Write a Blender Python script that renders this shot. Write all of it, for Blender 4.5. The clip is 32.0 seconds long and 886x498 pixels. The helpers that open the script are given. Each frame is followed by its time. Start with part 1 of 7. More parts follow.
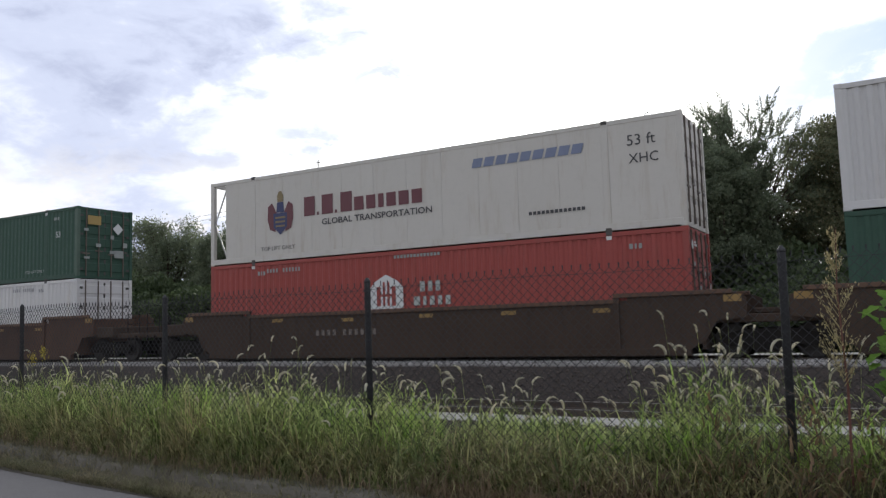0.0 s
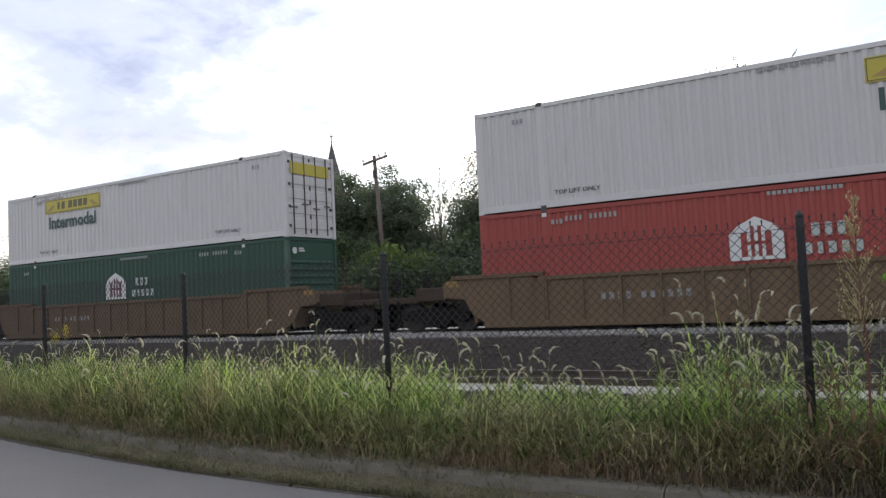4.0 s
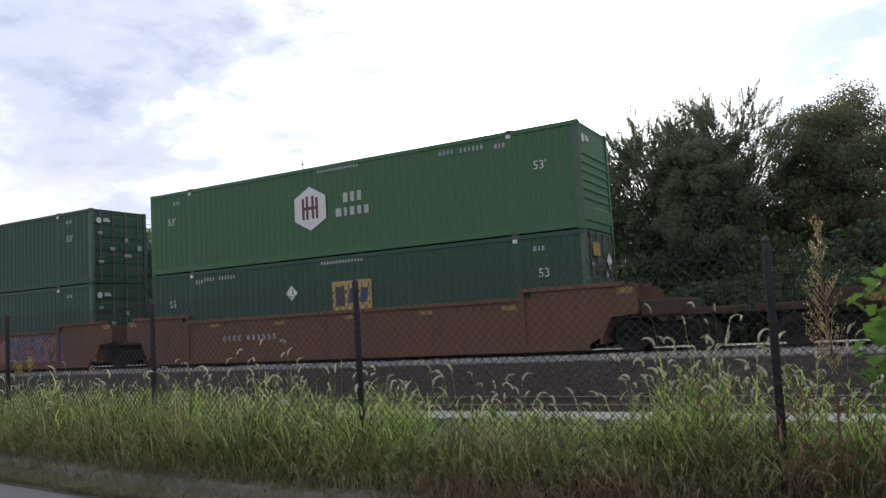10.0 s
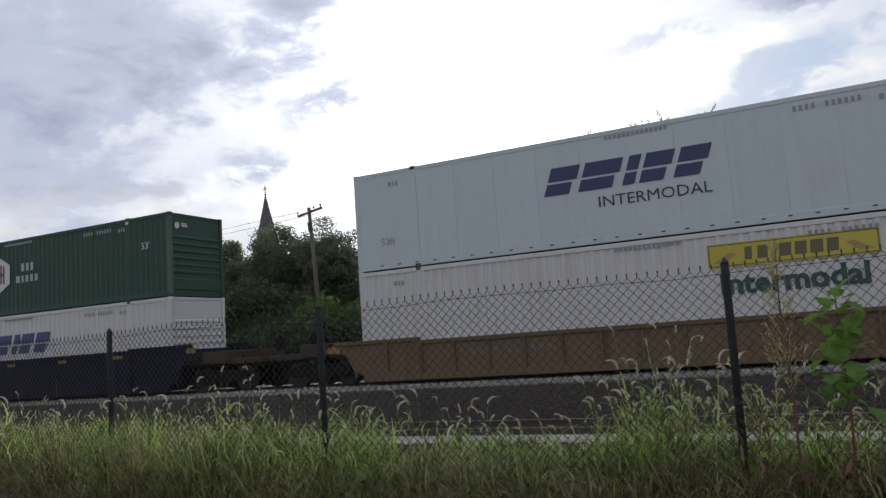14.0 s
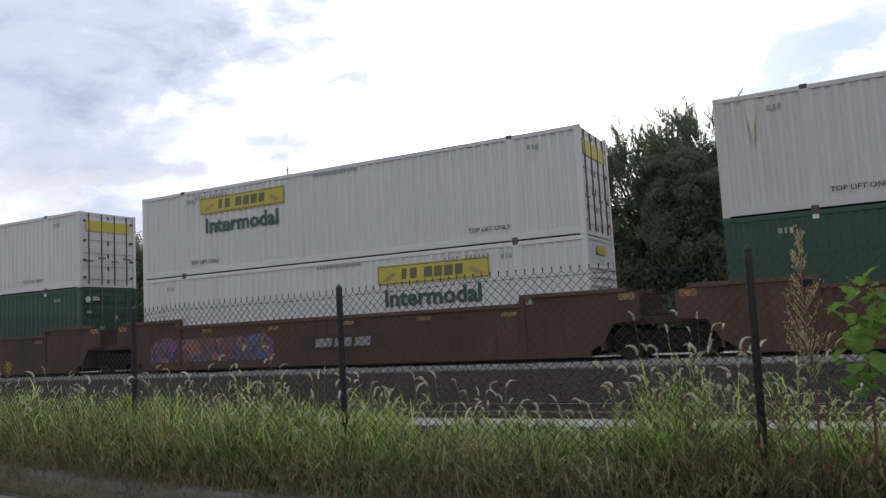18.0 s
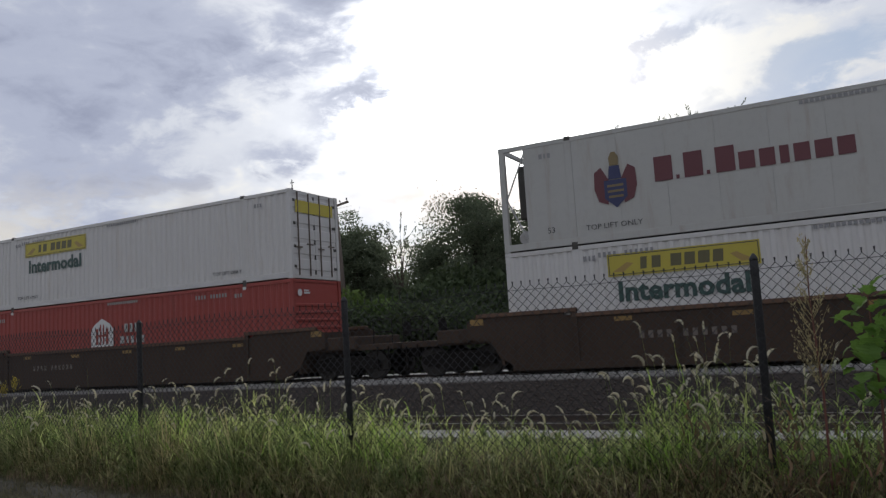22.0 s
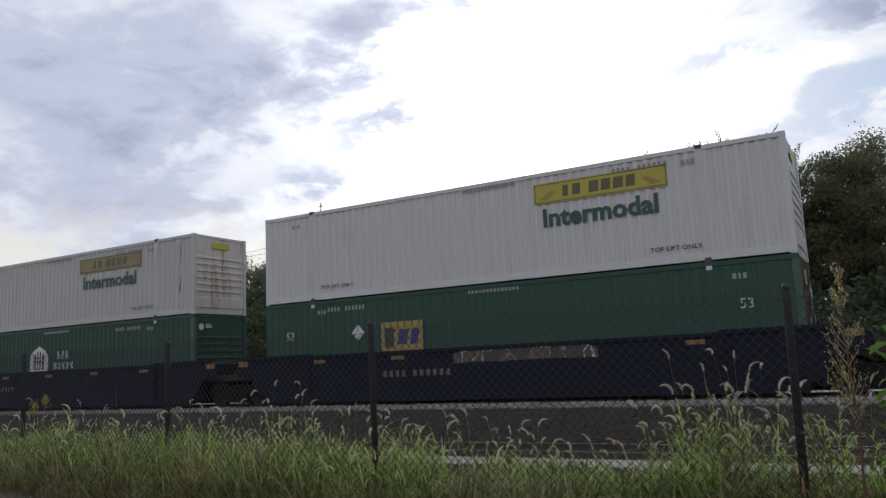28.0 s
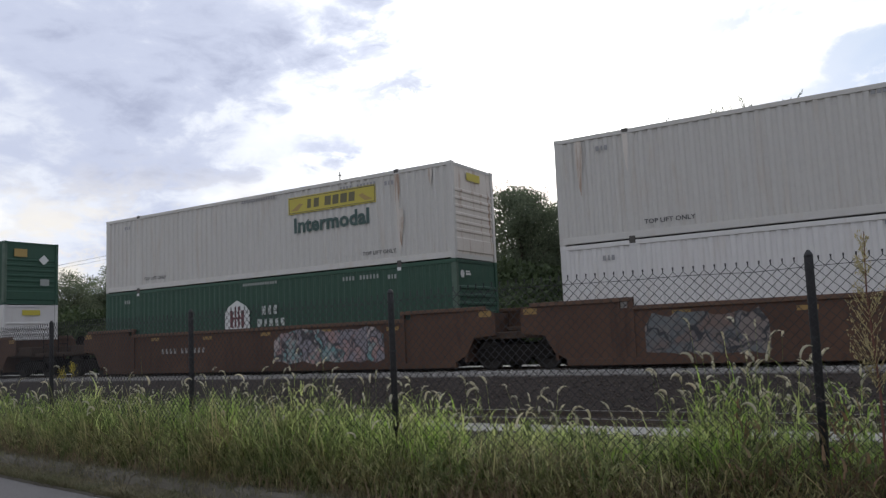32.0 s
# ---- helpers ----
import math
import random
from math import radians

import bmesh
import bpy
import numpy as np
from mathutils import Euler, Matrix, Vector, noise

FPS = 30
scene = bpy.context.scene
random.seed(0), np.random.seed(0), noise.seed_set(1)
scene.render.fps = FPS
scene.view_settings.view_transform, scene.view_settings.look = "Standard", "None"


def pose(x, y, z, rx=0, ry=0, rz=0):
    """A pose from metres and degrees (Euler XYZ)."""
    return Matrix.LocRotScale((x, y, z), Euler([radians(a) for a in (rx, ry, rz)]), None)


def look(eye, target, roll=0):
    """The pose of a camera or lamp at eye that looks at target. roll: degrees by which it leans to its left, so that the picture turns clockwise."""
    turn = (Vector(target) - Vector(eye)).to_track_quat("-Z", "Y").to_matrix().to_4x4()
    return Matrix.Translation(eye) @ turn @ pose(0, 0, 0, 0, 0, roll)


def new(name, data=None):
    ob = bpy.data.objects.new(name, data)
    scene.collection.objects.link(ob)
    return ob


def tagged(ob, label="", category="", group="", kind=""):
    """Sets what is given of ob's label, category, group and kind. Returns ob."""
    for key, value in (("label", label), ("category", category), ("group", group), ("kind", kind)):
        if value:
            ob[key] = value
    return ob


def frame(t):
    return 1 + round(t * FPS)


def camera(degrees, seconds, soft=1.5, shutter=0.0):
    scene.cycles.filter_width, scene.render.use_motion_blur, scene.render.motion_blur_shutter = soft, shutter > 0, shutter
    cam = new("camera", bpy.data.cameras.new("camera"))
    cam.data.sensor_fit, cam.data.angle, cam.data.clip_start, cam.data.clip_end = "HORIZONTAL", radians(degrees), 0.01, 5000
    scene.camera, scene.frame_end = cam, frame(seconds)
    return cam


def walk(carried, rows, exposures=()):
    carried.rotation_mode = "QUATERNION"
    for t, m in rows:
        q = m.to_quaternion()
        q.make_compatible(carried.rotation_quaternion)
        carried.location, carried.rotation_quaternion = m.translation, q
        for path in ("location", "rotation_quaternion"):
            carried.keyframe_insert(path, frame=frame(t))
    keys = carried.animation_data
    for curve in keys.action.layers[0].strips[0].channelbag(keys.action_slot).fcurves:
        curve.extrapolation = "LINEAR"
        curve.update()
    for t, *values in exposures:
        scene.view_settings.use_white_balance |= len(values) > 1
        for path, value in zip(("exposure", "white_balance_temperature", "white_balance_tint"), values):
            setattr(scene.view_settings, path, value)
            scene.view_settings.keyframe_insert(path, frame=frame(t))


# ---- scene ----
EXPOSURES = [(0.0, 0.08), (1.0, 0.12), (2.0, 0.05), (3.0, 0.38), (6.0, 0.02), (7.0, 0.58), (8.0, 0.36), (9.0, 0.16), (10.0, 0.16), (11.0, 0.12), (12.0, 0.0), (13.0, -0.05), (14.0, -0.35), (17.0, -0.12), (18.0, 0.02), (19.0, -0.4), (20.0, -0.65), (21.0, -0.65), (22.0, -0.6), (23.0, -0.42), (24.0, -0.4), (25.0, -0.22), (28.0, -0.32), (29.0, -0.5), (30.0, -0.5), (31.0, -0.15), (32.0, -0.15)]
# camera: held by hand at the roadside, it only turns
EYE = (0.0, 0.0, 1.55)
TURNS = [  # seconds, yaw, pitch, roll
    (0.0, 29.72, 5.46, 1.78),
    (0.5, 29.45, 5.56, 2.90),
    (1.0, 29.07, 5.10, 3.21),
    (1.5, 30.04, 5.08, 3.46),
    (2.0, 30.22, 3.50, 2.51),
    (2.5, 30.26, 2.82, 1.55),
    (3.0, 30.64, 2.37, 2.28),
    (3.5, 30.87, 2.71, 2.78),
    (5.5, 30.75, 5.61, 2.76),
    (6.0, 30.52, 4.49, 3.86),
    (6.5, 30.38, 3.60, 4.51),
    (7.0, 30.68, 3.27, 3.86),
    (7.5, 30.84, 3.53, 3.40),
    (8.0, 30.44, 4.12, 2.14),
    (8.5, 29.62, 4.72, 1.68),
    (9.0, 28.92, 5.10, 1.82),
    (9.5, 29.31, 5.15, 3.27),
    (10.0, 28.91, 5.32, 3.32),
    (10.5, 28.35, 5.94, 2.85),
    (11.0, 27.45, 6.34, 2.99),
    (11.5, 26.74, 6.09, 2.48),
    (12.0, 26.25, 5.84, 2.88),
    (12.5, 26.07, 5.81, 3.03),
    (13.0, 26.22, 6.23, 3.17),
    (13.5, 26.37, 6.86, 3.39),
    (14.0, 26.28, 6.93, 4.01),
    (14.5, 26.40, 7.04, 3.71),
    (16.5, 27.36, 6.16, 3.39),
    (17.0, 27.47, 5.60, 3.79),
    (17.5, 26.92, 5.17, 2.88),
    (18.0, 27.72, 5.75, 3.06),
    (18.5, 28.48, 6.94, 2.66),
    (19.0, 28.57, 7.90, 2.56),
    (19.5, 27.91, 8.25, 1.95),
    (20.0, 27.03, 8.82, 1.94),
    (20.5, 26.61, 8.67, 2.38),
    (21.0, 26.29, 8.42, 2.61),
    (21.5, 26.93, 7.02, 3.00),
    (22.0, 28.13, 6.63, 3.48),
    (22.5, 28.49, 7.33, 3.13),
    (23.0, 28.75, 7.80, 3.08),
    (23.5, 29.00, 7.85, 2.50),
    (24.0, 29.36, 7.67, 2.31),
    (24.5, 29.93, 6.89, 2.07),
    (25.0, 30.28, 6.33, 2.42),
    (25.5, 29.27, 5.88, 2.52),
    (27.5, 29.70, 8.00, 2.56),
    (28.0, 30.04, 8.56, 2.56),
    (28.5, 30.93, 8.47, 2.30),
    (29.0, 32.39, 8.26, 2.74),
    (29.5, 32.63, 7.63, 2.24),
    (30.0, 32.98, 6.78, 1.94),
    (30.5, 32.75, 5.88, 1.59),
    (31.0, 32.75, 5.75, 2.34),
    (31.5, 32.11, 6.19, 2.60),
    (32.0, 31.48, 6.30, 2.56),
]
cam = camera(59.74, 32.0, soft=1.35)
walk(cam, [(t, pose(*EYE, 90 + p, r, y)) for t, y, p, r in TURNS], EXPOSURES)

# ---- light: low sun behind thin cloud, ahead of the camera ----
SUN_AZ, SUN_EL = 23.4, 18.2
SUN_DIR = Vector((-math.sin(radians(SUN_AZ)) * math.cos(radians(SUN_EL)), math.cos(radians(SUN_AZ)) * math.cos(radians(SUN_EL)), math.sin(radians(SUN_EL))))
sun_data = bpy.data.lights.new("sun", "SUN")
sun_data.energy, sun_data.angle, sun_data.color = 1.95, radians(14.0), (1.0, 0.93, 0.82)
sun_lamp = new("sun", sun_data)
sun_lamp.matrix_world = look(SUN_DIR * 100, (0, 0, 0))


def calc(tree, op, a, b=None, c=None, clamp=False):
    n = tree.nodes.new("ShaderNodeMath")
    n.operation, n.use_clamp = op, clamp
    for i, v in enumerate((a, b, c)):
        if v is None:
            continue
        if isinstance(v, (int, float)):
            n.inputs[i].default_value = v
        else:
            tree.links.new(v, n.inputs[i])
    return n.outputs[0]


def ramp(tree, fac, stops, smooth=True):
    n = tree.nodes.new("ShaderNodeValToRGB")
    e = n.color_ramp.elements
    n.color_ramp.interpolation = "EASE" if smooth else "LINEAR"
    while len(e) < len(stops):
        e.new(0.5)
    for el, (pos, col) in zip(e, stops):
        el.position = pos
        el.color = (*col, 1) if not isinstance(col, (int, float)) else (col, col, col, 1)
    tree.links.new(fac, n.inputs[0])
    return n.outputs[0]


def blend(tree, fac, a, b, mode="MIX"):
    n = tree.nodes.new("ShaderNodeMix")
    n.data_type, n.blend_type = "RGBA", mode
    for sock, v in ((n.inputs[0], fac), (n.inputs[6], a), (n.inputs[7], b)):
        if isinstance(v, (int, float)):
            sock.default_value = v
        elif isinstance(v, tuple):
            sock.default_value = (*v, 1)
        else:
            tree.links.new(v, sock)
    return n.outputs[2]


def noise_tex(tree, vec, scale, detail=4.0, rough=0.55, dist=0.0):
    n = tree.nodes.new("ShaderNodeTexNoise")
    n.inputs["Scale"].default_value, n.inputs["Detail"].default_value = scale, detail
    n.inputs["Roughness"].default_value, n.inputs["Distortion"].default_value = rough, dist
    tree.links.new(vec, n.inputs["Vector"])
    return n.outputs[0]


def mapping(tree, vec, scale=(1, 1, 1), loc=(0, 0, 0), rot=(0, 0, 0)):
    n = tree.nodes.new("ShaderNodeMapping")
    n.inputs["Scale"].default_value, n.inputs["Location"].default_value = scale, loc
    n.inputs["Rotation"].default_value = rot
    tree.links.new(vec, n.inputs["Vector"])
    return n.outputs[0]


def make_world():
    world = bpy.data.worlds.new("evening_sky")
    scene.world = world
    world.use_nodes = True
    t = world.node_tree
    t.nodes.clear()
    out, bg = t.nodes.new("ShaderNodeOutputWorld"), t.nodes.new("ShaderNodeBackground")
    t.links.new(bg.outputs[0], out.inputs[0])
    sky = t.nodes.new("ShaderNodeTexSky")
    sky.sky_type, sky.sun_disc = "NISHITA", False
    sky.sun_elevation, sky.sun_rotation = radians(SUN_EL), radians(-SUN_AZ)
    d = t.nodes.new("ShaderNodeTexCoord").outputs["Generated"]
    sep = t.nodes.new("ShaderNodeSeparateXYZ")
    t.links.new(d, sep.inputs[0])
    # lumpy cloud, wider than high
    big = noise_tex(t, mapping(t, d, (1.0, 1.0, 2.1), CLOUD_SHIFT, (0, 0.25, 0)), 3.2, 6.0, 0.5, 0.5)
    fine = noise_tex(t, mapping(t, d, (1.0, 1.0, 2.2), (4.1, 0.3, 0), (0, 0.3, 0)), 8.5, 6.0, 0.55, 0.5)
    wisp = noise_tex(t, mapping(t, d, (1.0, 1.0, 2.0), (2.2, 5.1, 0)), 24.0, 5.0, 0.6, 0.5)
    dot = t.nodes.new("ShaderNodeVectorMath")
    dot.operation = "DOT_PRODUCT"
    t.links.new(d, dot.inputs[0])
    dot.inputs[1].default_value = SUN_DIR
    toward = calc(t, "MAXIMUM", dot.outputs["Value"], 0.0)
    near = calc(t, "POWER", toward, 22.0)
    halo = calc(t, "POWER", toward, 90.0)
    # bearing west of north and height, in degrees, ruffled so that banks of cloud get ragged edges
    az = calc(t, "MULTIPLY", calc(t, "ARCTAN2", calc(t, "MULTIPLY", sep.outputs[0], -1.0), sep.outputs[1]), 57.3)
    el = calc(t, "MULTIPLY", calc(t, "ARCSINE", sep.outputs[2]), 57.3)
    ruff = noise_tex(t, mapping(t, d, (1.0, 1.0, 1.6), (7.7, 1.9, 3.0)), 9.0, 6.0, 0.6, 0.3)
    az = calc(t, "ADD", az, calc(t, "ADD", calc(t, "MULTIPLY", calc(t, "SUBTRACT", fine, 0.5), 9.0), calc(t, "MULTIPLY", calc(t, "SUBTRACT", wisp, 0.5), 4.0)))
    el = calc(t, "ADD", el, calc(t, "ADD", calc(t, "MULTIPLY", calc(t, "SUBTRACT", ruff, 0.5), 6.0), calc(t, "MULTIPLY", calc(t, "SUBTRACT", wisp, 0.5), 2.0)))

    def bank(az0, el0, wide, high, tilt):
        """A long stretch of cloud, or a hole in it, about a bearing."""
        u, v = calc(t, "SUBTRACT", az, az0), calc(t, "SUBTRACT", el, el0)
        c, k = math.cos(radians(tilt)), math.sin(radians(tilt))
        p = calc(t, "ADD", calc(t, "MULTIPLY", u, c / wide), calc(t, "MULTIPLY", v, k / wide))
        q = calc(t, "ADD", calc(t, "MULTIPLY", u, -k / high), calc(t, "MULTIPLY", v, c / high))
        return calc(t, "EXPONENT", calc(t, "MULTIPLY", calc(t, "ADD", calc(t, "MULTIPLY", p, p), calc(t, "MULTIPLY", q, q)), -1.0))

    dens = calc(t, "ADD", calc(t, "MULTIPLY", big, 0.80), calc(t, "ADD", calc(t, "MULTIPLY", fine, 0.46), calc(t, "MULTIPLY", wisp, 0.20)))
    for az0, el0, wide, high, tilt, gain in CLOUD_BANKS:
        dens = calc(t, "ADD", dens, calc(t, "MULTIPLY", bank(az0, el0, wide, high, tilt), gain))
    hole = None
    for row in BLUE_HOLES:
        b = bank(*row)
        hole = b if hole is None else calc(t, "MAXIMUM", hole, b)
    body = ramp(t, dens, [(0.56, (1.16, 1.15, 1.12)), (0.69, (0.92, 0.97, 1.09)), (0.84, (0.66, 0.72, 0.91)), (1.0, (0.48, 0.53, 0.71))])
    tint = blend(t, 1.0, sky.outputs[0], (0.115, 0.105, 0.105), "MULTIPLY")
    air = blend(t, 0.65, tint, (0.56, 0.78, 1.10))
    opened = ramp(t, calc(t, "ADD", hole, calc(t, "MULTIPLY", calc(t, "SUBTRACT", wisp, 0.5), 0.5)), [(0.12, 0.0), (0.90, 1.0)])
    mixed = blend(t, calc(t, "MULTIPLY", opened, 0.85), body, air)
    low = ramp(t, sep.outputs[2], [(0.10, 1.0), (0.25, 0.0)])
    puff = ramp(t, calc(t, "ADD", calc(t, "MULTIPLY", ruff, 0.6), calc(t, "MULTIPLY", wisp, 0.4)), [(0.46, 0.0), (0.58, 1.0)])
    mixed = blend(t, calc(t, "MULTIPLY", calc(t, "MULTIPLY", low, puff), 0.9), mixed, (1.06, 1.00, 0.90))
    glow = calc(t, "ADD", calc(t, "MULTIPLY", near, 0.75), calc(t, "MULTIPLY", halo, 3.2))
    glow = calc(t, "MULTIPLY", glow, ramp(t, dens, [(0.60, 1.0), (0.92, 0.16)]))
    glow = calc(t, "MULTIPLY", glow, calc(t, "SUBTRACT", 1.0, calc(t, "MULTIPLY", opened, 0.85)))
    gl = t.nodes.new("ShaderNodeMix")
    gl.data_type, gl.blend_type = "RGBA", "ADD"
    gl.inputs[0].default_value = 1.0
    t.links.new(mixed, gl.inputs[6])
    comb = t.nodes.new("ShaderNodeCombineXYZ")
    for i, k in enumerate((1.0, 0.99, 0.95)):
        t.links.new(calc(t, "MULTIPLY", glow, k), comb.inputs[i])
    t.links.new(comb.outputs[0], gl.inputs[7])
    t.links.new(gl.outputs[2], bg.inputs[0])
    bg.inputs[1].default_value = SKY_STRENGTH


CLOUD_SHIFT = (1.7, 0.4, 0.0)
# bearing west of north, height, half width, half height, tilt (degrees), weight
CLOUD_BANKS = ((20, 15, 24, 9, 0, -0.22), (49, 18.5, 12, 4.2, -8, 0.16), (37, 25, 11, 3.4, -10, 0.24), (57, 25, 9, 5, 0, 0.08),
               (33.5, 18.4, 4.6, 1.4, -31, 0.31), (39.8, 13.9, 2.6, 1.2, 0, 0.16), (54, 11.6, 9, 1.3, 0, 0.06), (46, 13.2, 6, 1.1, -6, 0.06), (46, 10, 16, 2.2, 0, -0.10), (-1.5, 22, 4, 1.3, -10, 0.28))
BLUE_HOLES = ((10.6, 19.8, 4.4, 1.2, -20), (2.0, 16.2, 7.0, 1.5, -15), (27, 10.4, 8.0, 2.2, 0))
SKY_STRENGTH = 1.0
make_world()

# ---- materials ----
def surface(name, base, rough=0.6, metal=0.0, var=0.25, scale=3.0, dark=None, grime=0.0, grime_col=(0.10, 0.075, 0.05), streak=False,
            bump=0.0, bump_scale=60.0, island=False, tone=0.12, soft=0.0, spec=0.5):
    """A painted, stained or stony surface: broad tone, fine grain, grime with its own shape, and relief."""
    m = bpy.data.materials.new(name)
    m.use_nodes = True
    t = m.node_tree
    b = t.nodes["Principled BSDF"]
    co = t.nodes.new("ShaderNodeTexCoord").outputs["Object"]
    info = t.nodes.new("ShaderNodeObjectInfo")
    shift = t.nodes.new("ShaderNodeVectorMath")
    shift.operation = "MULTIPLY_ADD"
    t.links.new(info.outputs["Random"], shift.inputs[0])
    shift.inputs[1].default_value = (37.0, 19.0, 11.0)
    t.links.new(co, shift.inputs[2])
    v = shift.outputs[0]
    broad = noise_tex(t, v, scale, 5.0, 0.6)
    grain = noise_tex(t, v, scale * 14, 3.0, 0.6)
    dk = dark or tuple(c * 0.55 for c in base)
    col = blend(t, calc(t, "MULTIPLY", broad, var * 1.6, clamp=True), base, dk)
    col = blend(t, calc(t, "MULTIPLY", ramp(t, grain, [(0.45, 0.0), (0.75, 1.0)]), var * 0.6), col, tuple(c * 0.7 for c in base))
    if grime > 0:
        gv = mapping(t, v, (2.6, 2.6, 0.35) if streak else (1, 1, 1))
        g = noise_tex(t, gv, 1.3 if streak else scale * 0.8, 8.0, 0.65, 0.4)
        col = blend(t, calc(t, "MULTIPLY", ramp(t, g, [(0.50, 0.0), (0.74, 1.0)]), grime), col, grime_col)
    rnd = t.nodes.new("ShaderNodeNewGeometry").outputs["Random Per Island"] if island else info.outputs["Random"]
    hsv = t.nodes.new("ShaderNodeHueSaturation")
    t.links.new(calc(t, "ADD", calc(t, "MULTIPLY", rnd, tone * 2), 1.0 - tone), hsv.inputs["Value"])
    t.links.new(col, hsv.inputs["Color"])
    t.links.new(hsv.outputs[0], b.inputs["Base Color"])
    t.links.new(calc(t, "ADD", calc(t, "MULTIPLY", grain, 0.22), rough - 0.11, clamp=True), b.inputs["Roughness"])
    b.inputs["Metallic"].default_value = metal
    b.inputs["Specular IOR Level"].default_value = spec
    if bump > 0:
        bp = t.nodes.new("ShaderNodeBump")
        bp.inputs["Strength"].default_value, bp.inputs["Distance"].default_value = bump, 0.02
        t.links.new(noise_tex(t, v, bump_scale, 4.0, 0.6), bp.inputs["Height"])
        t.links.new(bp.outputs[0], b.inputs["Normal"])
    return m


def leafy(name, col, col2, through_light=0.45, tone=0.3):
    """Leaves and blades: light goes partly through them; every blade has its own tone."""
    m = bpy.data.materials.new(name)
    m.use_nodes = True
    t = m.node_tree
    t.nodes.clear()
    out = t.nodes.new("ShaderNodeOutputMaterial")
    geo = t.nodes.new("ShaderNodeNewGeometry")
    co = t.nodes.new("ShaderNodeTexCoord").outputs["Object"]
    big = ramp(t, noise_tex(t, co, 2.2, 3.0), [(0.32, 0.0), (0.68, 1.0)])
    rnd = geo.outputs["Random Per Island"]
    c = blend(t, calc(t, "ADD", calc(t, "MULTIPLY", rnd, 0.5), calc(t, "MULTIPLY", big, 0.5)), col, col2)
    hsv = t.nodes.new("ShaderNodeHueSaturation")
    t.links.new(calc(t, "ADD", calc(t, "MULTIPLY", rnd, tone * 2), 1.0 - tone), hsv.inputs["Value"])
    t.links.new(c, hsv.inputs["Color"])
    d, tr = t.nodes.new("ShaderNodeBsdfPrincipled"), t.nodes.new("ShaderNodeBsdfTranslucent")
    d.inputs["Roughness"].default_value = 0.6
    d.inputs["Specular IOR Level"].default_value = 0.3
    t.links.new(hsv.outputs[0], d.inputs["Base Color"])
    t.links.new(hsv.outputs[0], tr.inputs[0])
    mix = t.nodes.new("ShaderNodeMixShader")
    mix.inputs[0].default_value = through_light
    t.links.new(d.outputs[0], mix.inputs[1])
    t.links.new(tr.outputs[0], mix.inputs[2])
    t.links.new(mix.outputs[0], out.inputs[0])
    return m


def scrawl(name, cols, scale=1.6, outline=(0.02, 0.02, 0.025), wide=0.05):
    """Sprayed letters and bubbles, layer over layer, too wild to read."""
    m = bpy.data.materials.new(name)
    m.use_nodes = True
    t = m.node_tree
    b = t.nodes["Principled BSDF"]
    b.inputs["Roughness"].default_value = 0.6
    co = t.nodes.new("ShaderNodeTexCoord").outputs["Object"]
    info = t.nodes.new("ShaderNodeObjectInfo")
    sh = t.nodes.new("ShaderNodeVectorMath")
    sh.operation = "MULTIPLY_ADD"
    t.links.new(info.outputs["Random"], sh.inputs[0])
    sh.inputs[1].default_value = (41.0, 0.0, 17.0)
    t.links.new(co, sh.inputs[2])
    wob = t.nodes.new("ShaderNodeTexNoise")
    wob.inputs["Scale"].default_value, wob.inputs["Detail"].default_value = 1.8, 2.0
    t.links.new(sh.outputs[0], wob.inputs["Vector"])
    mv = t.nodes.new("ShaderNodeVectorMath")
    mv.operation = "MULTIPLY_ADD"
    t.links.new(wob.outputs["Color"], mv.inputs[0])
    mv.inputs[1].default_value = (1.3, 0.0, 1.1)
    t.links.new(sh.outputs[0], mv.inputs[2])
    upright = mapping(t, mv.outputs[0], (1.35, 1.0, 0.7))
    cells = t.nodes.new("ShaderNodeTexVoronoi")
    cells.feature = "SMOOTH_F1"
    cells.inputs["Scale"].default_value, cells.inputs["Smoothness"].default_value = scale, 0.35
    t.links.new(upright, cells.inputs["Vector"])
    edge = t.nodes.new("ShaderNodeTexVoronoi")
    edge.feature = "DISTANCE_TO_EDGE"
    edge.inputs["Scale"].default_value = scale
    t.links.new(upright, edge.inputs["Vector"])
    hue = t.nodes.new("ShaderNodeSeparateColor")
    t.links.new(cells.outputs["Color"], hue.inputs[0])
    n = len(cols)
    fade = noise_tex(t, sh.outputs[0], 2.6, 4.0, 0.6)
    pick = calc(t, "ADD", calc(t, "MULTIPLY", hue.outputs[0], 0.75), calc(t, "SUBTRACT", calc(t, "MULTIPLY", fade, 0.7), 0.22), clamp=True)
    col = ramp(t, pick, [(i / n, c) for i, c in enumerate(cols)])
    line = ramp(t, edge.outputs["Distance"], [(wide * 0.6, 1.0), (wide, 0.0)])
    drawn = ramp(t, noise_tex(t, sh.outputs[0], 1.9, 3.0), [(0.38, 0.15), (0.55, 1.0)])
    col = blend(t, calc(t, "MULTIPLY", line, drawn), col, outline)
    worn = ramp(t, noise_tex(t, sh.outputs[0], 5.0, 6.0), [(0.52, 0.0), (0.72, 1.0)])
    col = blend(t, calc(t, "MULTIPLY", worn, 0.5), col, (0.11, 0.075, 0.055))
    t.links.new(col, b.inputs["Base Color"])
    return m


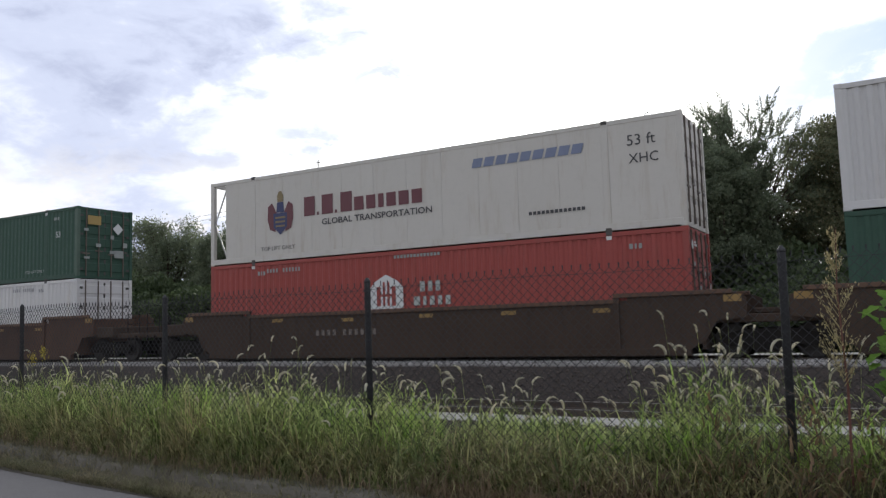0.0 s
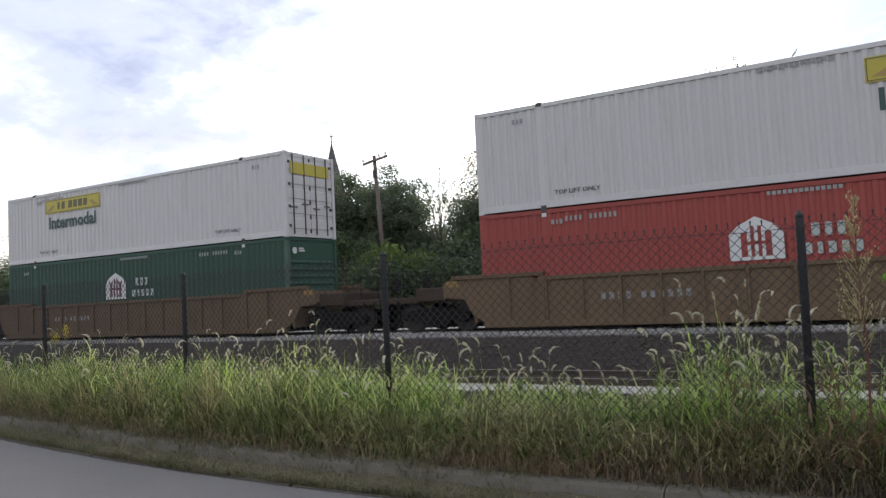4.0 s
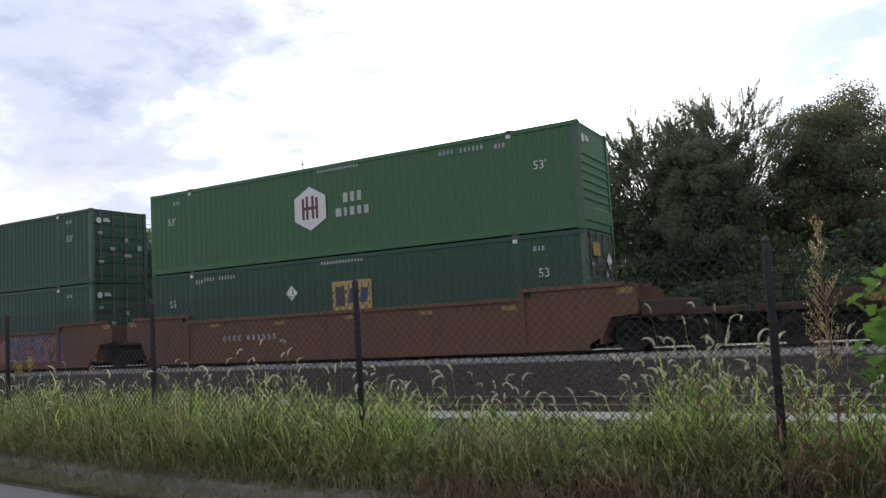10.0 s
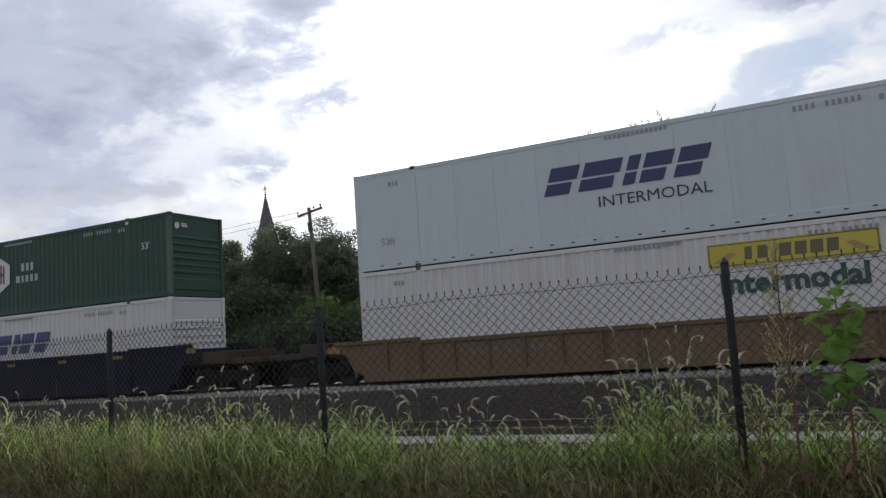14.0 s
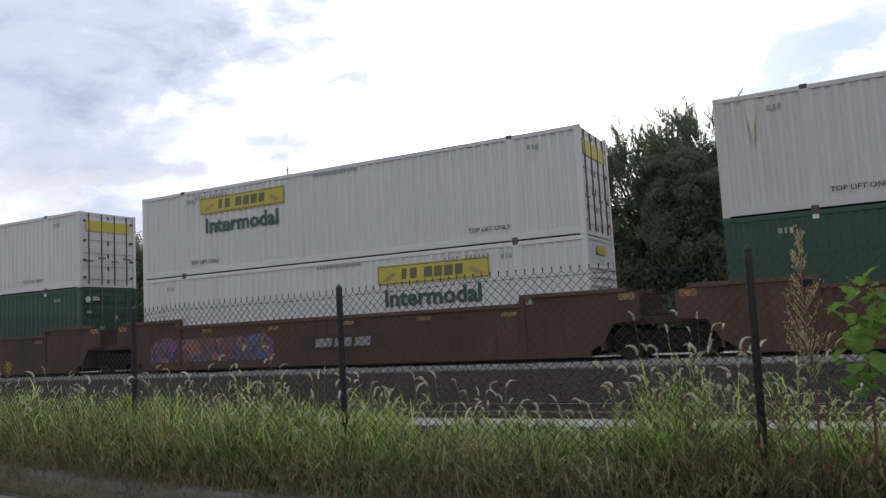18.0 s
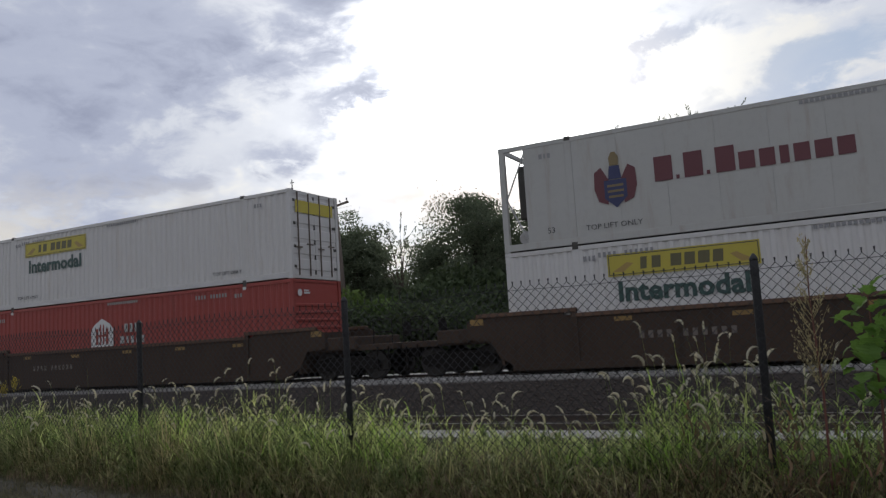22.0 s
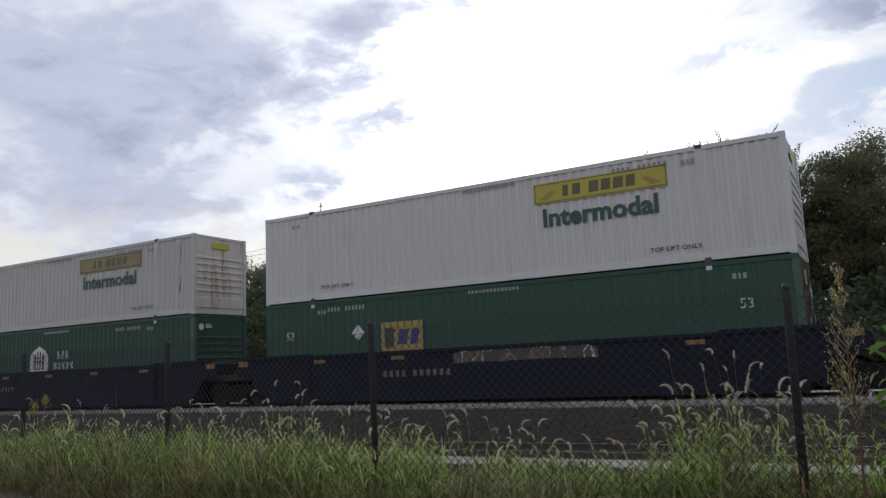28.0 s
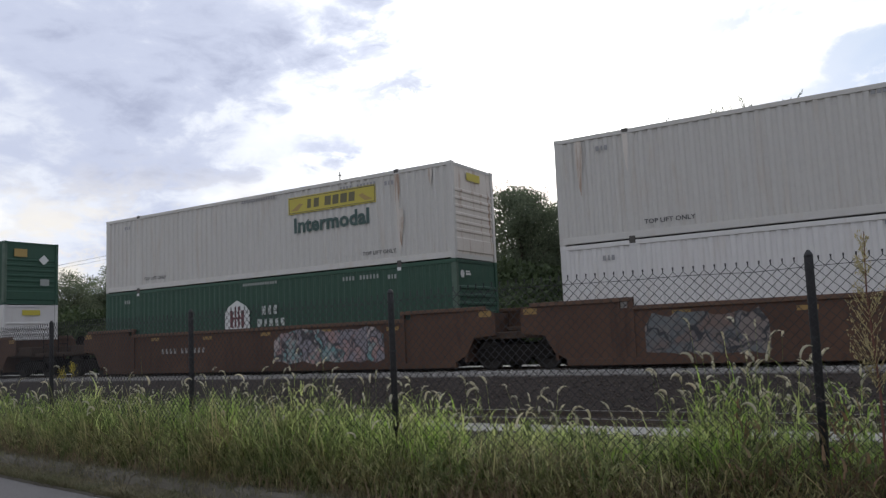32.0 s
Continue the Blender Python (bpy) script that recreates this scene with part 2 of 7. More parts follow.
M = {}
M["white"] = surface("white_paint", (0.49, 0.482, 0.475), 0.5, var=0.16, scale=0.5, dark=(0.385, 0.37, 0.36), grime=0.35, grime_col=(0.36, 0.31, 0.26), streak=True, tone=0.06)
M["white_dirty"] = surface("white_paint_dirty", (0.435, 0.425, 0.405), 0.55, var=0.25, scale=0.5, dark=(0.40, 0.38, 0.355), grime=0.42, grime_col=(0.35, 0.29, 0.23), streak=True, tone=0.05)
M["white_blue"] = surface("bluish_white_paint", (0.415, 0.465, 0.49), 0.4, var=0.2, scale=0.4, dark=(0.34, 0.38, 0.40), grime=0.35, grime_col=(0.36, 0.33, 0.29), streak=True, tone=0.012)
M["white_grey"] = surface("greyed_white_paint", (0.39, 0.39, 0.375), 0.5, var=0.3, scale=0.4, dark=(0.30, 0.295, 0.28), grime=0.45, grime_col=(0.26, 0.22, 0.17), streak=True, tone=0.012)
M["cream"] = surface("cream_paint", (0.45, 0.43, 0.395), 0.5, var=0.2, scale=0.4, dark=(0.37, 0.345, 0.30), grime=0.4, grime_col=(0.30, 0.235, 0.17), streak=True, tone=0.012)
M["cream_dull"] = surface("dull_cream_paint", (0.40, 0.375, 0.345), 0.55, var=0.3, scale=0.4, dark=(0.29, 0.27, 0.24), grime=0.55, grime_col=(0.18, 0.135, 0.09), streak=True, tone=0.015)
M["grey"] = surface("grey_paint", (0.135, 0.138, 0.152), 0.5, var=0.2, scale=0.5, grime=0.2, grime_col=(0.2, 0.19, 0.18), streak=True, tone=0.04)
M["green"] = surface("green_paint", (0.013, 0.052, 0.030), 0.62, var=0.3, scale=0.5, dark=(0.010, 0.042, 0.029), grime=0.18, grime_col=(0.05, 0.07, 0.05), streak=True, tone=0.12)
# edge wear, and glare along the edge, both painted as a paler green
M["green_glare_edge"] = surface("worn_glare_green_edge", (0.085, 0.125, 0.095), 0.6, var=0.6, scale=2.0, dark=(0.02, 0.05, 0.032), grime=0.4, grime_col=(0.03, 0.05, 0.035), tone=0.1)
M["green_light"] = surface("faded_green_paint", (0.030, 0.100, 0.038), 0.62, var=0.3, scale=0.5, dark=(0.03, 0.09, 0.04), grime=0.2, grime_col=(0.06, 0.09, 0.05), streak=True, tone=0.08)
M["red"] = surface("red_paint", (0.245, 0.040, 0.031), 0.6, var=0.3, scale=0.5, dark=(0.22, 0.035, 0.028), grime=0.3, grime_col=(0.13, 0.05, 0.04), streak=True, tone=0.08)
M["orange_red"] = surface("orange_red_paint", (0.42, 0.052, 0.034), 0.55, var=0.25, scale=0.5, grime=0.2, grime_col=(0.2, 0.06, 0.04), streak=True, tone=0.05)
M["brown"] = surface("brown_freight_paint", (0.128, 0.072, 0.049), 0.85, var=0.7, scale=0.55, dark=(0.045, 0.028, 0.022), grime=0.75, grime_col=(0.045, 0.03, 0.024), streak=True, tone=0.12, spec=0.22)
M["rust"] = surface("rust_brown_paint", (0.145, 0.078, 0.050), 0.85, var=0.5, scale=0.8, dark=(0.09, 0.05, 0.035), grime=0.6, grime_col=(0.06, 0.038, 0.028), streak=True, tone=0.1, spec=0.22)
M["orange"] = surface("weathered_orange_paint", (0.128, 0.073, 0.045), 0.85, var=0.5, scale=0.8, dark=(0.076, 0.044, 0.031), grime=0.6, grime_col=(0.07, 0.04, 0.026), streak=True, tone=0.12, spec=0.22)
M["tan"] = surface("weathered_tan_paint", (0.15, 0.105, 0.062), 0.85, var=0.5, scale=0.8, dark=(0.09, 0.06, 0.04), grime=0.55, grime_col=(0.06, 0.04, 0.03), streak=True, tone=0.1, spec=0.22)
M["dark"] = surface("sooty_brown_paint", (0.062, 0.042, 0.031), 0.85, var=0.5, scale=0.8, grime=0.7, grime_col=(0.028, 0.021, 0.017), streak=True, tone=0.1, spec=0.22)
M["navy"] = surface("navy_freight_paint", (0.012, 0.013, 0.026), 0.85, var=0.5, scale=0.8, grime=0.5, grime_col=(0.02, 0.017, 0.018), streak=True, tone=0.1, spec=0.22)
M["steel"] = surface("dark_running_gear", (0.016, 0.014, 0.013), 0.85, var=0.6, scale=4.0, grime=0.4, grime_col=(0.03, 0.022, 0.017), spec=0.15)
M["wheel"] = surface("wheel_steel", (0.04, 0.035, 0.032), 0.7, 0.3, var=0.5, scale=6.0)
M["casting"] = surface("black_casting", (0.06, 0.055, 0.05), 0.7, var=0.5, scale=5.0)
M["galv"] = surface("grey_steel", (0.36, 0.36, 0.36), 0.5, 0.3, var=0.3, scale=6.0, grime=0.3)
M["yellow_faded"] = surface("faded_sign", (0.25, 0.20, 0.10), 0.6, var=0.3, scale=1.5, grime=0.3, tone=0.05)
M["yellow"] = surface("yellow_sign", (0.43, 0.36, 0.045), 0.5, var=0.2, scale=1.5, grime=0.2, grime_col=(0.35, 0.25, 0.05), tone=0.05)
M["gold"] = surface("ochre_sign", (0.30, 0.205, 0.06), 0.5, var=0.2, scale=1.5, tone=0.05)
M["yellow_paint"] = surface("faded_yellow_paint", (0.24, 0.145, 0.04), 0.6, var=0.4, scale=4, grime=0.4)
M["ink"] = surface("black_lettering", (0.035, 0.035, 0.04), 0.5, var=0.2, tone=0.02)
M["ink_sign"] = surface("worn_sign_lettering", (0.10, 0.09, 0.038), 0.5, var=0.3, tone=0.02)
M["ink_faded"] = surface("faded_blue_lettering", (0.15, 0.18, 0.27), 0.5, var=0.3, tone=0.02)
M["ink_soft"] = surface("soft_white_lettering", (0.36, 0.39, 0.37), 0.55, var=0.3, tone=0.03)
M["ink_green"] = surface("green_black_lettering", (0.022, 0.060, 0.053), 0.5, var=0.2, tone=0.02)
M["ink_navy"] = surface("navy_lettering", (0.022, 0.03, 0.10), 0.5, var=0.25, tone=0.02)
M["ink_blue"] = surface("blue_lettering", (0.026, 0.036, 0.135), 0.5, var=0.25, tone=0.02)
M["ink_red"] = surface("maroon_lettering", (0.105, 0.024, 0.032), 0.5, var=0.2, tone=0.02)
M["ink_white"] = surface("white_lettering", (0.53, 0.54, 0.53), 0.5, var=0.2, tone=0.03)
M["rust_streak"] = surface("rust_streaked_paint", (0.52, 0.49, 0.45), 0.6, var=0.4, scale=0.8, dark=(0.38, 0.33, 0.28), grime=1.0, grime_col=(0.20, 0.11, 0.06), streak=True, tone=0.06)
M["ink_pale"] = surface("faded_white_lettering", (0.27, 0.29, 0.275), 0.55, var=0.4, scale=6, tone=0.05)
M["stencil"] = surface("worn_stencil_paint", (0.24, 0.235, 0.23), 0.6, var=0.5, scale=6, tone=0.05)
M["ink_grey"] = surface("faint_grey_lettering", (0.25, 0.25, 0.26), 0.5, var=0.3, tone=0.03)
M["purple"] = surface("purple_sign", (0.035, 0.02, 0.11), 0.45, var=0.2, tone=0.02)
M["orange_mark"] = surface("orange_mark", (0.55, 0.12, 0.02), 0.5, var=0.2)
M["spray_mixed"] = scrawl("mixed_spray_paint", [(0.20, 0.03, 0.04), (0.03, 0.15, 0.17), (0.05, 0.035, 0.06), (0.22, 0.15, 0.14), (0.03, 0.032, 0.04)])
M["spray_blue"] = scrawl("blue_spray_paint", [(0.10, 0.28, 0.42), (0.25, 0.45, 0.55), (0.08, 0.16, 0.32), (0.08, 0.30, 0.30)], 1.9, (0.06, 0.15, 0.26), 0.05)
M["spray_silver"] = scrawl("silver_spray_paint", [(0.37, 0.36, 0.37), (0.28, 0.26, 0.26), (0.43, 0.41, 0.41), (0.33, 0.27, 0.27)], 2.3, (0.03, 0.028, 0.03), 0.10)
M["spray_loops"] = scrawl("looped_spray_paint", [(0.22, 0.17, 0.16), (0.30, 0.25, 0.24), (0.10, 0.20, 0.20), (0.26, 0.16, 0.15), (0.16, 0.15, 0.17)], 2.4, (0.035, 0.03, 0.035), 0.085)
M["spray_grey"] = scrawl("faded_spray_paint", [(0.105, 0.075, 0.062), (0.15, 0.125, 0.115), (0.085, 0.095, 0.10), (0.12, 0.08, 0.066)], 1.5)
M["spray_pink"] = scrawl("pink_spray_paint", [(0.26, 0.045, 0.09), (0.10, 0.045, 0.15), (0.20, 0.09, 0.04), (0.05, 0.08, 0.17), (0.11, 0.04, 0.04)], 1.35, (0.03, 0.025, 0.05), 0.07)
M["spray_yellow"] = scrawl("yellow_spray_paint", [(0.05, 0.035, 0.03), (0.04, 0.03, 0.03), (0.07, 0.05, 0.04), (0.05, 0.04, 0.035)], 1.1, (0.27, 0.25, 0.09), 0.06)
M["spray_line"] = scrawl("thin_pale_spray_lines", [(0.07, 0.045, 0.035), (0.05, 0.035, 0.03), (0.085, 0.06, 0.045)], 1.3, (0.36, 0.38, 0.33), 0.045)
M["rail"] = surface("rail_steel", (0.10, 0.075, 0.06), 0.6, 0.4, var=0.4, scale=3)
M["rail_head"] = surface("polished_rail_head", (0.30, 0.285, 0.27), 0.42, 1.0, var=0.1, scale=3)
M["sleeper"] = surface("weathered_sleeper", (0.20, 0.175, 0.15), 0.9, var=0.5, scale=3, bump=0.5)
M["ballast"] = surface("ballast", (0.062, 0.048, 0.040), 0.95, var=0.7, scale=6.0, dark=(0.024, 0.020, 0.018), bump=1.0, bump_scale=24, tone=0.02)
M["pale_gravel"] = surface("pale_gravel", (0.50, 0.48, 0.43), 0.95, var=0.5, scale=5.0, dark=(0.26, 0.25, 0.22), bump=0.8, bump_scale=30, tone=0.02)
# main-track ballast: light coming under the train is put into this paler colour
M["stone_lit"] = surface("lit_shoulder_stone", (0.30, 0.29, 0.275), 0.95, var=0.4, scale=3.0, island=True, tone=0.5)
M["shoulder_lit"] = surface("lit_shoulder_ballast", (0.22, 0.21, 0.20), 0.95, var=0.7, scale=6.0, dark=(0.13, 0.12, 0.11), bump=1.0, bump_scale=24, tone=0.02)
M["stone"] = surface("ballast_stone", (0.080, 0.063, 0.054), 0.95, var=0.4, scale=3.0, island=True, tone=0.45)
M["soil"] = surface("verge_soil", (0.10, 0.078, 0.05), 0.95, var=0.6, scale=0.8, dark=(0.05, 0.05, 0.025), bump=0.8, bump_scale=18, tone=0.02)
M["asphalt"] = surface("asphalt", (0.142, 0.132, 0.124), 0.9, var=0.35, scale=1.2, dark=(0.09, 0.088, 0.088), bump=0.35, bump_scale=90, tone=0.02)
M["concrete"] = surface("kerb_concrete", (0.100, 0.090, 0.074), 0.9, var=0.7, scale=2.2, dark=(0.10, 0.09, 0.07), grime=0.8, grime_col=(0.065, 0.06, 0.038), bump=0.4, bump_scale=40, tone=0.04)
M["fence_wire"] = surface("dark_fence_wire", (0.045, 0.045, 0.048), 0.7, 0.0, var=0.3, scale=8, spec=0.25)
M["fence_post"] = surface("dark_fence_post", (0.018, 0.018, 0.020), 0.75, 0.0, var=0.4, scale=6)
M["bark"] = surface("bark", (0.085, 0.065, 0.05), 0.9, var=0.6, scale=3, bump=0.8, bump_scale=12)
M["pole_wood"] = surface("pole_wood", (0.15, 0.12, 0.10), 0.9, var=0.5, scale=2, streak=True, grime=0.4)
M["slate"] = surface("spire_slate", (0.09, 0.085, 0.085), 0.7, var=0.3, scale=0.6)
M["brickwork"] = surface("church_brick", (0.22, 0.12, 0.09), 0.9, var=0.4, scale=0.6)
M["glass_dark"] = surface("dark_window_glass", (0.03, 0.035, 0.04), 0.15, var=0.1)
M["leaf_dark"] = leafy("tree_leaves", (0.135, 0.165, 0.108), (0.155, 0.180, 0.112), 0.6, 0.3)
M["leaf_rust"] = leafy("tree_leaves_turning", (0.125, 0.155, 0.088), (0.165, 0.150, 0.086), 0.6, 0.3)
M["leaf_bush"] = leafy("bush_leaves", (0.048, 0.072, 0.032), (0.068, 0.088, 0.038), 0.36)
M["leaf_bright"] = leafy("bright_bush_leaves", (0.075, 0.125, 0.034), (0.105, 0.15, 0.042), 0.35)
M["leaf_broad"] = leafy("broad_leaf", (0.16, 0.28, 0.055), (0.075, 0.14, 0.035), 0.58, 0.3)
M["grass"] = leafy("green_grass", (0.17, 0.27, 0.070), (0.50, 0.52, 0.22), 0.61, 0.64)
M["grass_bright"] = leafy("bright_green_grass", (0.21, 0.36, 0.062), (0.38, 0.48, 0.135), 0.62, 0.5)
M["low_weed"] = leafy("low_weed", (0.11, 0.125, 0.055), (0.20, 0.165, 0.10), 0.4, 0.4)
M["grass_olive"] = leafy("olive_grass", (0.13, 0.20, 0.062), (0.36, 0.32, 0.17), 0.52, 0.62)
M["grass_front"] = leafy("front_green_grass", (0.13, 0.21, 0.058), (0.38, 0.31, 0.17), 0.58, 0.6)
# darker copy of the dry grass for the gloomy east end, shade in its colour
M["grass_dry_shaded"] = leafy("dead_stalks", (0.13, 0.095, 0.065), (0.050, 0.050, 0.030), 0.32, 0.6)
M["grass_dry"] = leafy("dry_grass", (0.36, 0.27, 0.175), (0.15, 0.11, 0.07), 0.45, 0.5)
M["seed_head"] = leafy("foxtail_head", (0.66, 0.64, 0.52), (0.55, 0.50, 0.36), 0.55, 0.2)
M["gold_flower"] = leafy("yellow_flower", (0.50, 0.42, 0.06), (0.42, 0.34, 0.06), 0.5, 0.2)
M["weed_brown"] = leafy("brown_weed", (0.42, 0.36, 0.20), (0.30, 0.26, 0.13), 0.45, 0.3)
M["weed_dusky"] = leafy("dusky_weed", (0.12, 0.125, 0.055), (0.20, 0.11, 0.07), 0.45, 0.4)
M["weed_red"] = leafy("red_weed_stem", (0.14, 0.05, 0.04), (0.10, 0.05, 0.035), 0.1, 0.3)
M["wire"] = surface("overhead_wire", (0.05, 0.05, 0.05), 0.6)


# ---- mesh helpers ----
class Build:
    """Collects faces and makes one mesh of them."""

    def __init__(self):
        self.v, self.f = [], []

    def box(self, x0, x1, y0, y1, z0, z1, ch=0.0):
        b = len(self.v)
        if ch <= 0:
            self.v += [(x, y, z) for x in (x0, x1) for y in (y0, y1) for z in (z0, z1)]
            self.f += [tuple(b + i for i in q) for q in ((0, 1, 3, 2), (4, 6, 7, 5), (0, 4, 5, 1), (2, 3, 7, 6), (0, 2, 6, 4), (1, 5, 7, 3))]
        else:
            bm = bmesh.new()
            g = bmesh.ops.create_cube(bm, size=1.0)["verts"]
            for p in g:
                p.co = Vector(((x0 + x1) / 2 + p.co.x * (x1 - x0), (y0 + y1) / 2 + p.co.y * (y1 - y0), (z0 + z1) / 2 + p.co.z * (z1 - z0)))
            bmesh.ops.bevel(bm, geom=bm.edges[:], offset=ch, segments=1, affect="EDGES")
            bm.verts.index_update()
            self.v += [tuple(p.co) for p in bm.verts]
            self.f += [tuple(b + p.index for p in q.verts) for q in bm.faces]
            bm.free()
        return self

    def extrude(self, profile, a, c, axis="x", cap=True):
        """A closed outline (pairs) drawn out from a to c along an axis."""
        b, n = len(self.v), len(profile)
        for w in (a, c):
            for p, q in profile:
                self.v.append({"x": (w, p, q), "y": (p, w, q), "z": (p, q, w)}[axis])
        self.f += [(b + i, b + (i + 1) % n, b + n + (i + 1) % n, b + n + i) for i in range(n)]
        if cap:
            self.f += [tuple(b + i for i in reversed(range(n))), tuple(b + n + i for i in range(n))]
        return self

    def tube(self, points, radii, sides=6, cap=True):
        b = len(self.v)
        pts = [Vector(p) for p in points]
        if isinstance(radii, (int, float)):
            radii = [radii] * len(pts)
        for i, p in enumerate(pts):
            d = (pts[min(i + 1, len(pts) - 1)] - pts[max(i - 1, 0)]).normalized()
            u = d.cross(Vector((0.0, 1.0, 0.0)) if abs(d.y) < 0.9 else Vector((1.0, 0.0, 0.0))).normalized()
            w = d.cross(u)
            for k in range(sides):
                a = 2 * math.pi * k / sides
                self.v.append(tuple(p + (u * math.cos(a) + w * math.sin(a)) * radii[i]))
        for i in range(len(pts) - 1):
            for k in range(sides):
                k2 = (k + 1) % sides
                self.f.append((b + i * sides + k, b + i * sides + k2, b + (i + 1) * sides + k2, b + (i + 1) * sides + k))
        if cap:
            e = b + (len(pts) - 1) * sides
            self.f += [tuple(b + k for k in reversed(range(sides))), tuple(e + k for k in range(sides))]
        return self

    def face(self, *pts):
        b = len(self.v)
        self.v += [tuple(p) for p in pts]
        self.f.append(tuple(range(b, b + len(pts))))
        return self

    def mesh(self, name, material, smooth=False):
        me = bpy.data.meshes.new(name)
        me.from_pydata(self.v, [], self.f)
        bm = bmesh.new()
        bm.from_mesh(me)
        bmesh.ops.recalc_face_normals(bm, faces=bm.faces[:])
        bm.to_mesh(me)
        bm.free()
        me.materials.append(material)
        if smooth:
            me.polygons.foreach_set("use_smooth", [True] * len(me.polygons))
        return me


def big_mesh(name, verts, faces, material, smooth=False):
    """One mesh straight from arrays, all faces of one size."""
    verts, faces = np.asarray(verts, np.float32).reshape(-1, 3), np.asarray(faces, np.int32)
    me = bpy.data.meshes.new(name)
    n, k = faces.shape
    me.vertices.add(len(verts))
    me.vertices.foreach_set("co", verts.ravel())
    me.loops.add(n * k)
    me.loops.foreach_set("vertex_index", faces.ravel())
    me.polygons.add(n)
    me.polygons.foreach_set("loop_start", np.arange(0, n * k, k, dtype=np.int32))
    me.polygons.foreach_set("loop_total", np.full(n, k, dtype=np.int32))
    me.update(calc_edges=True)
    me.materials.append(material)
    if smooth:
        me.polygons.foreach_set("use_smooth", np.ones(n, dtype=bool))
    return me


def part(name, mesh, parent, label="", at=None):
    """Links a mesh as one object under a thing or under a part."""
    ob = new(name, mesh)
    ob.parent = parent
    if at is not None:
        ob.matrix_basis = at
    return tagged(ob, label)


# ---- ground, road, kerb, two tracks ----
TRACK_Y, RAIL_Z = 20.49, 0.48          # the train's track
SIDING_Y, SIDING_Z = 16.20, -0.33      # the lower track nearer to the road
GROUND = [(-2500, -0.03), (-60, -0.03), (-9.0, -0.03), (4.9, -0.03), (5.50, 0.05), (5.7, 0.14), (6.4, 0.17), (8.0, 0.02), (10.5, -0.35), (13.2, -0.62),
          (18.0, -0.62), (23.2, -0.35), (26, -0.3), (60, -0.3), (400, -0.3), (2500, -0.3)]


def bend(x):
    """How far the street, verge and fence swing away from the road's straight line, west of here."""
    d = np.maximum(0.0, -3.6 - np.asarray(x, float))
    return 2.2 * (1 - np.exp(-0.0175 * d * d / 2.2))


def bowed(v):
    """Verge growth, moved along with the bend."""
    v = np.array(v, float).reshape(-1, 3)
    v[:, 1] += bend(v[:, 0])
    return v


def ground_z(y):
    return float(np.interp(y, [p[0] for p in GROUND], [p[1] for p in GROUND]))


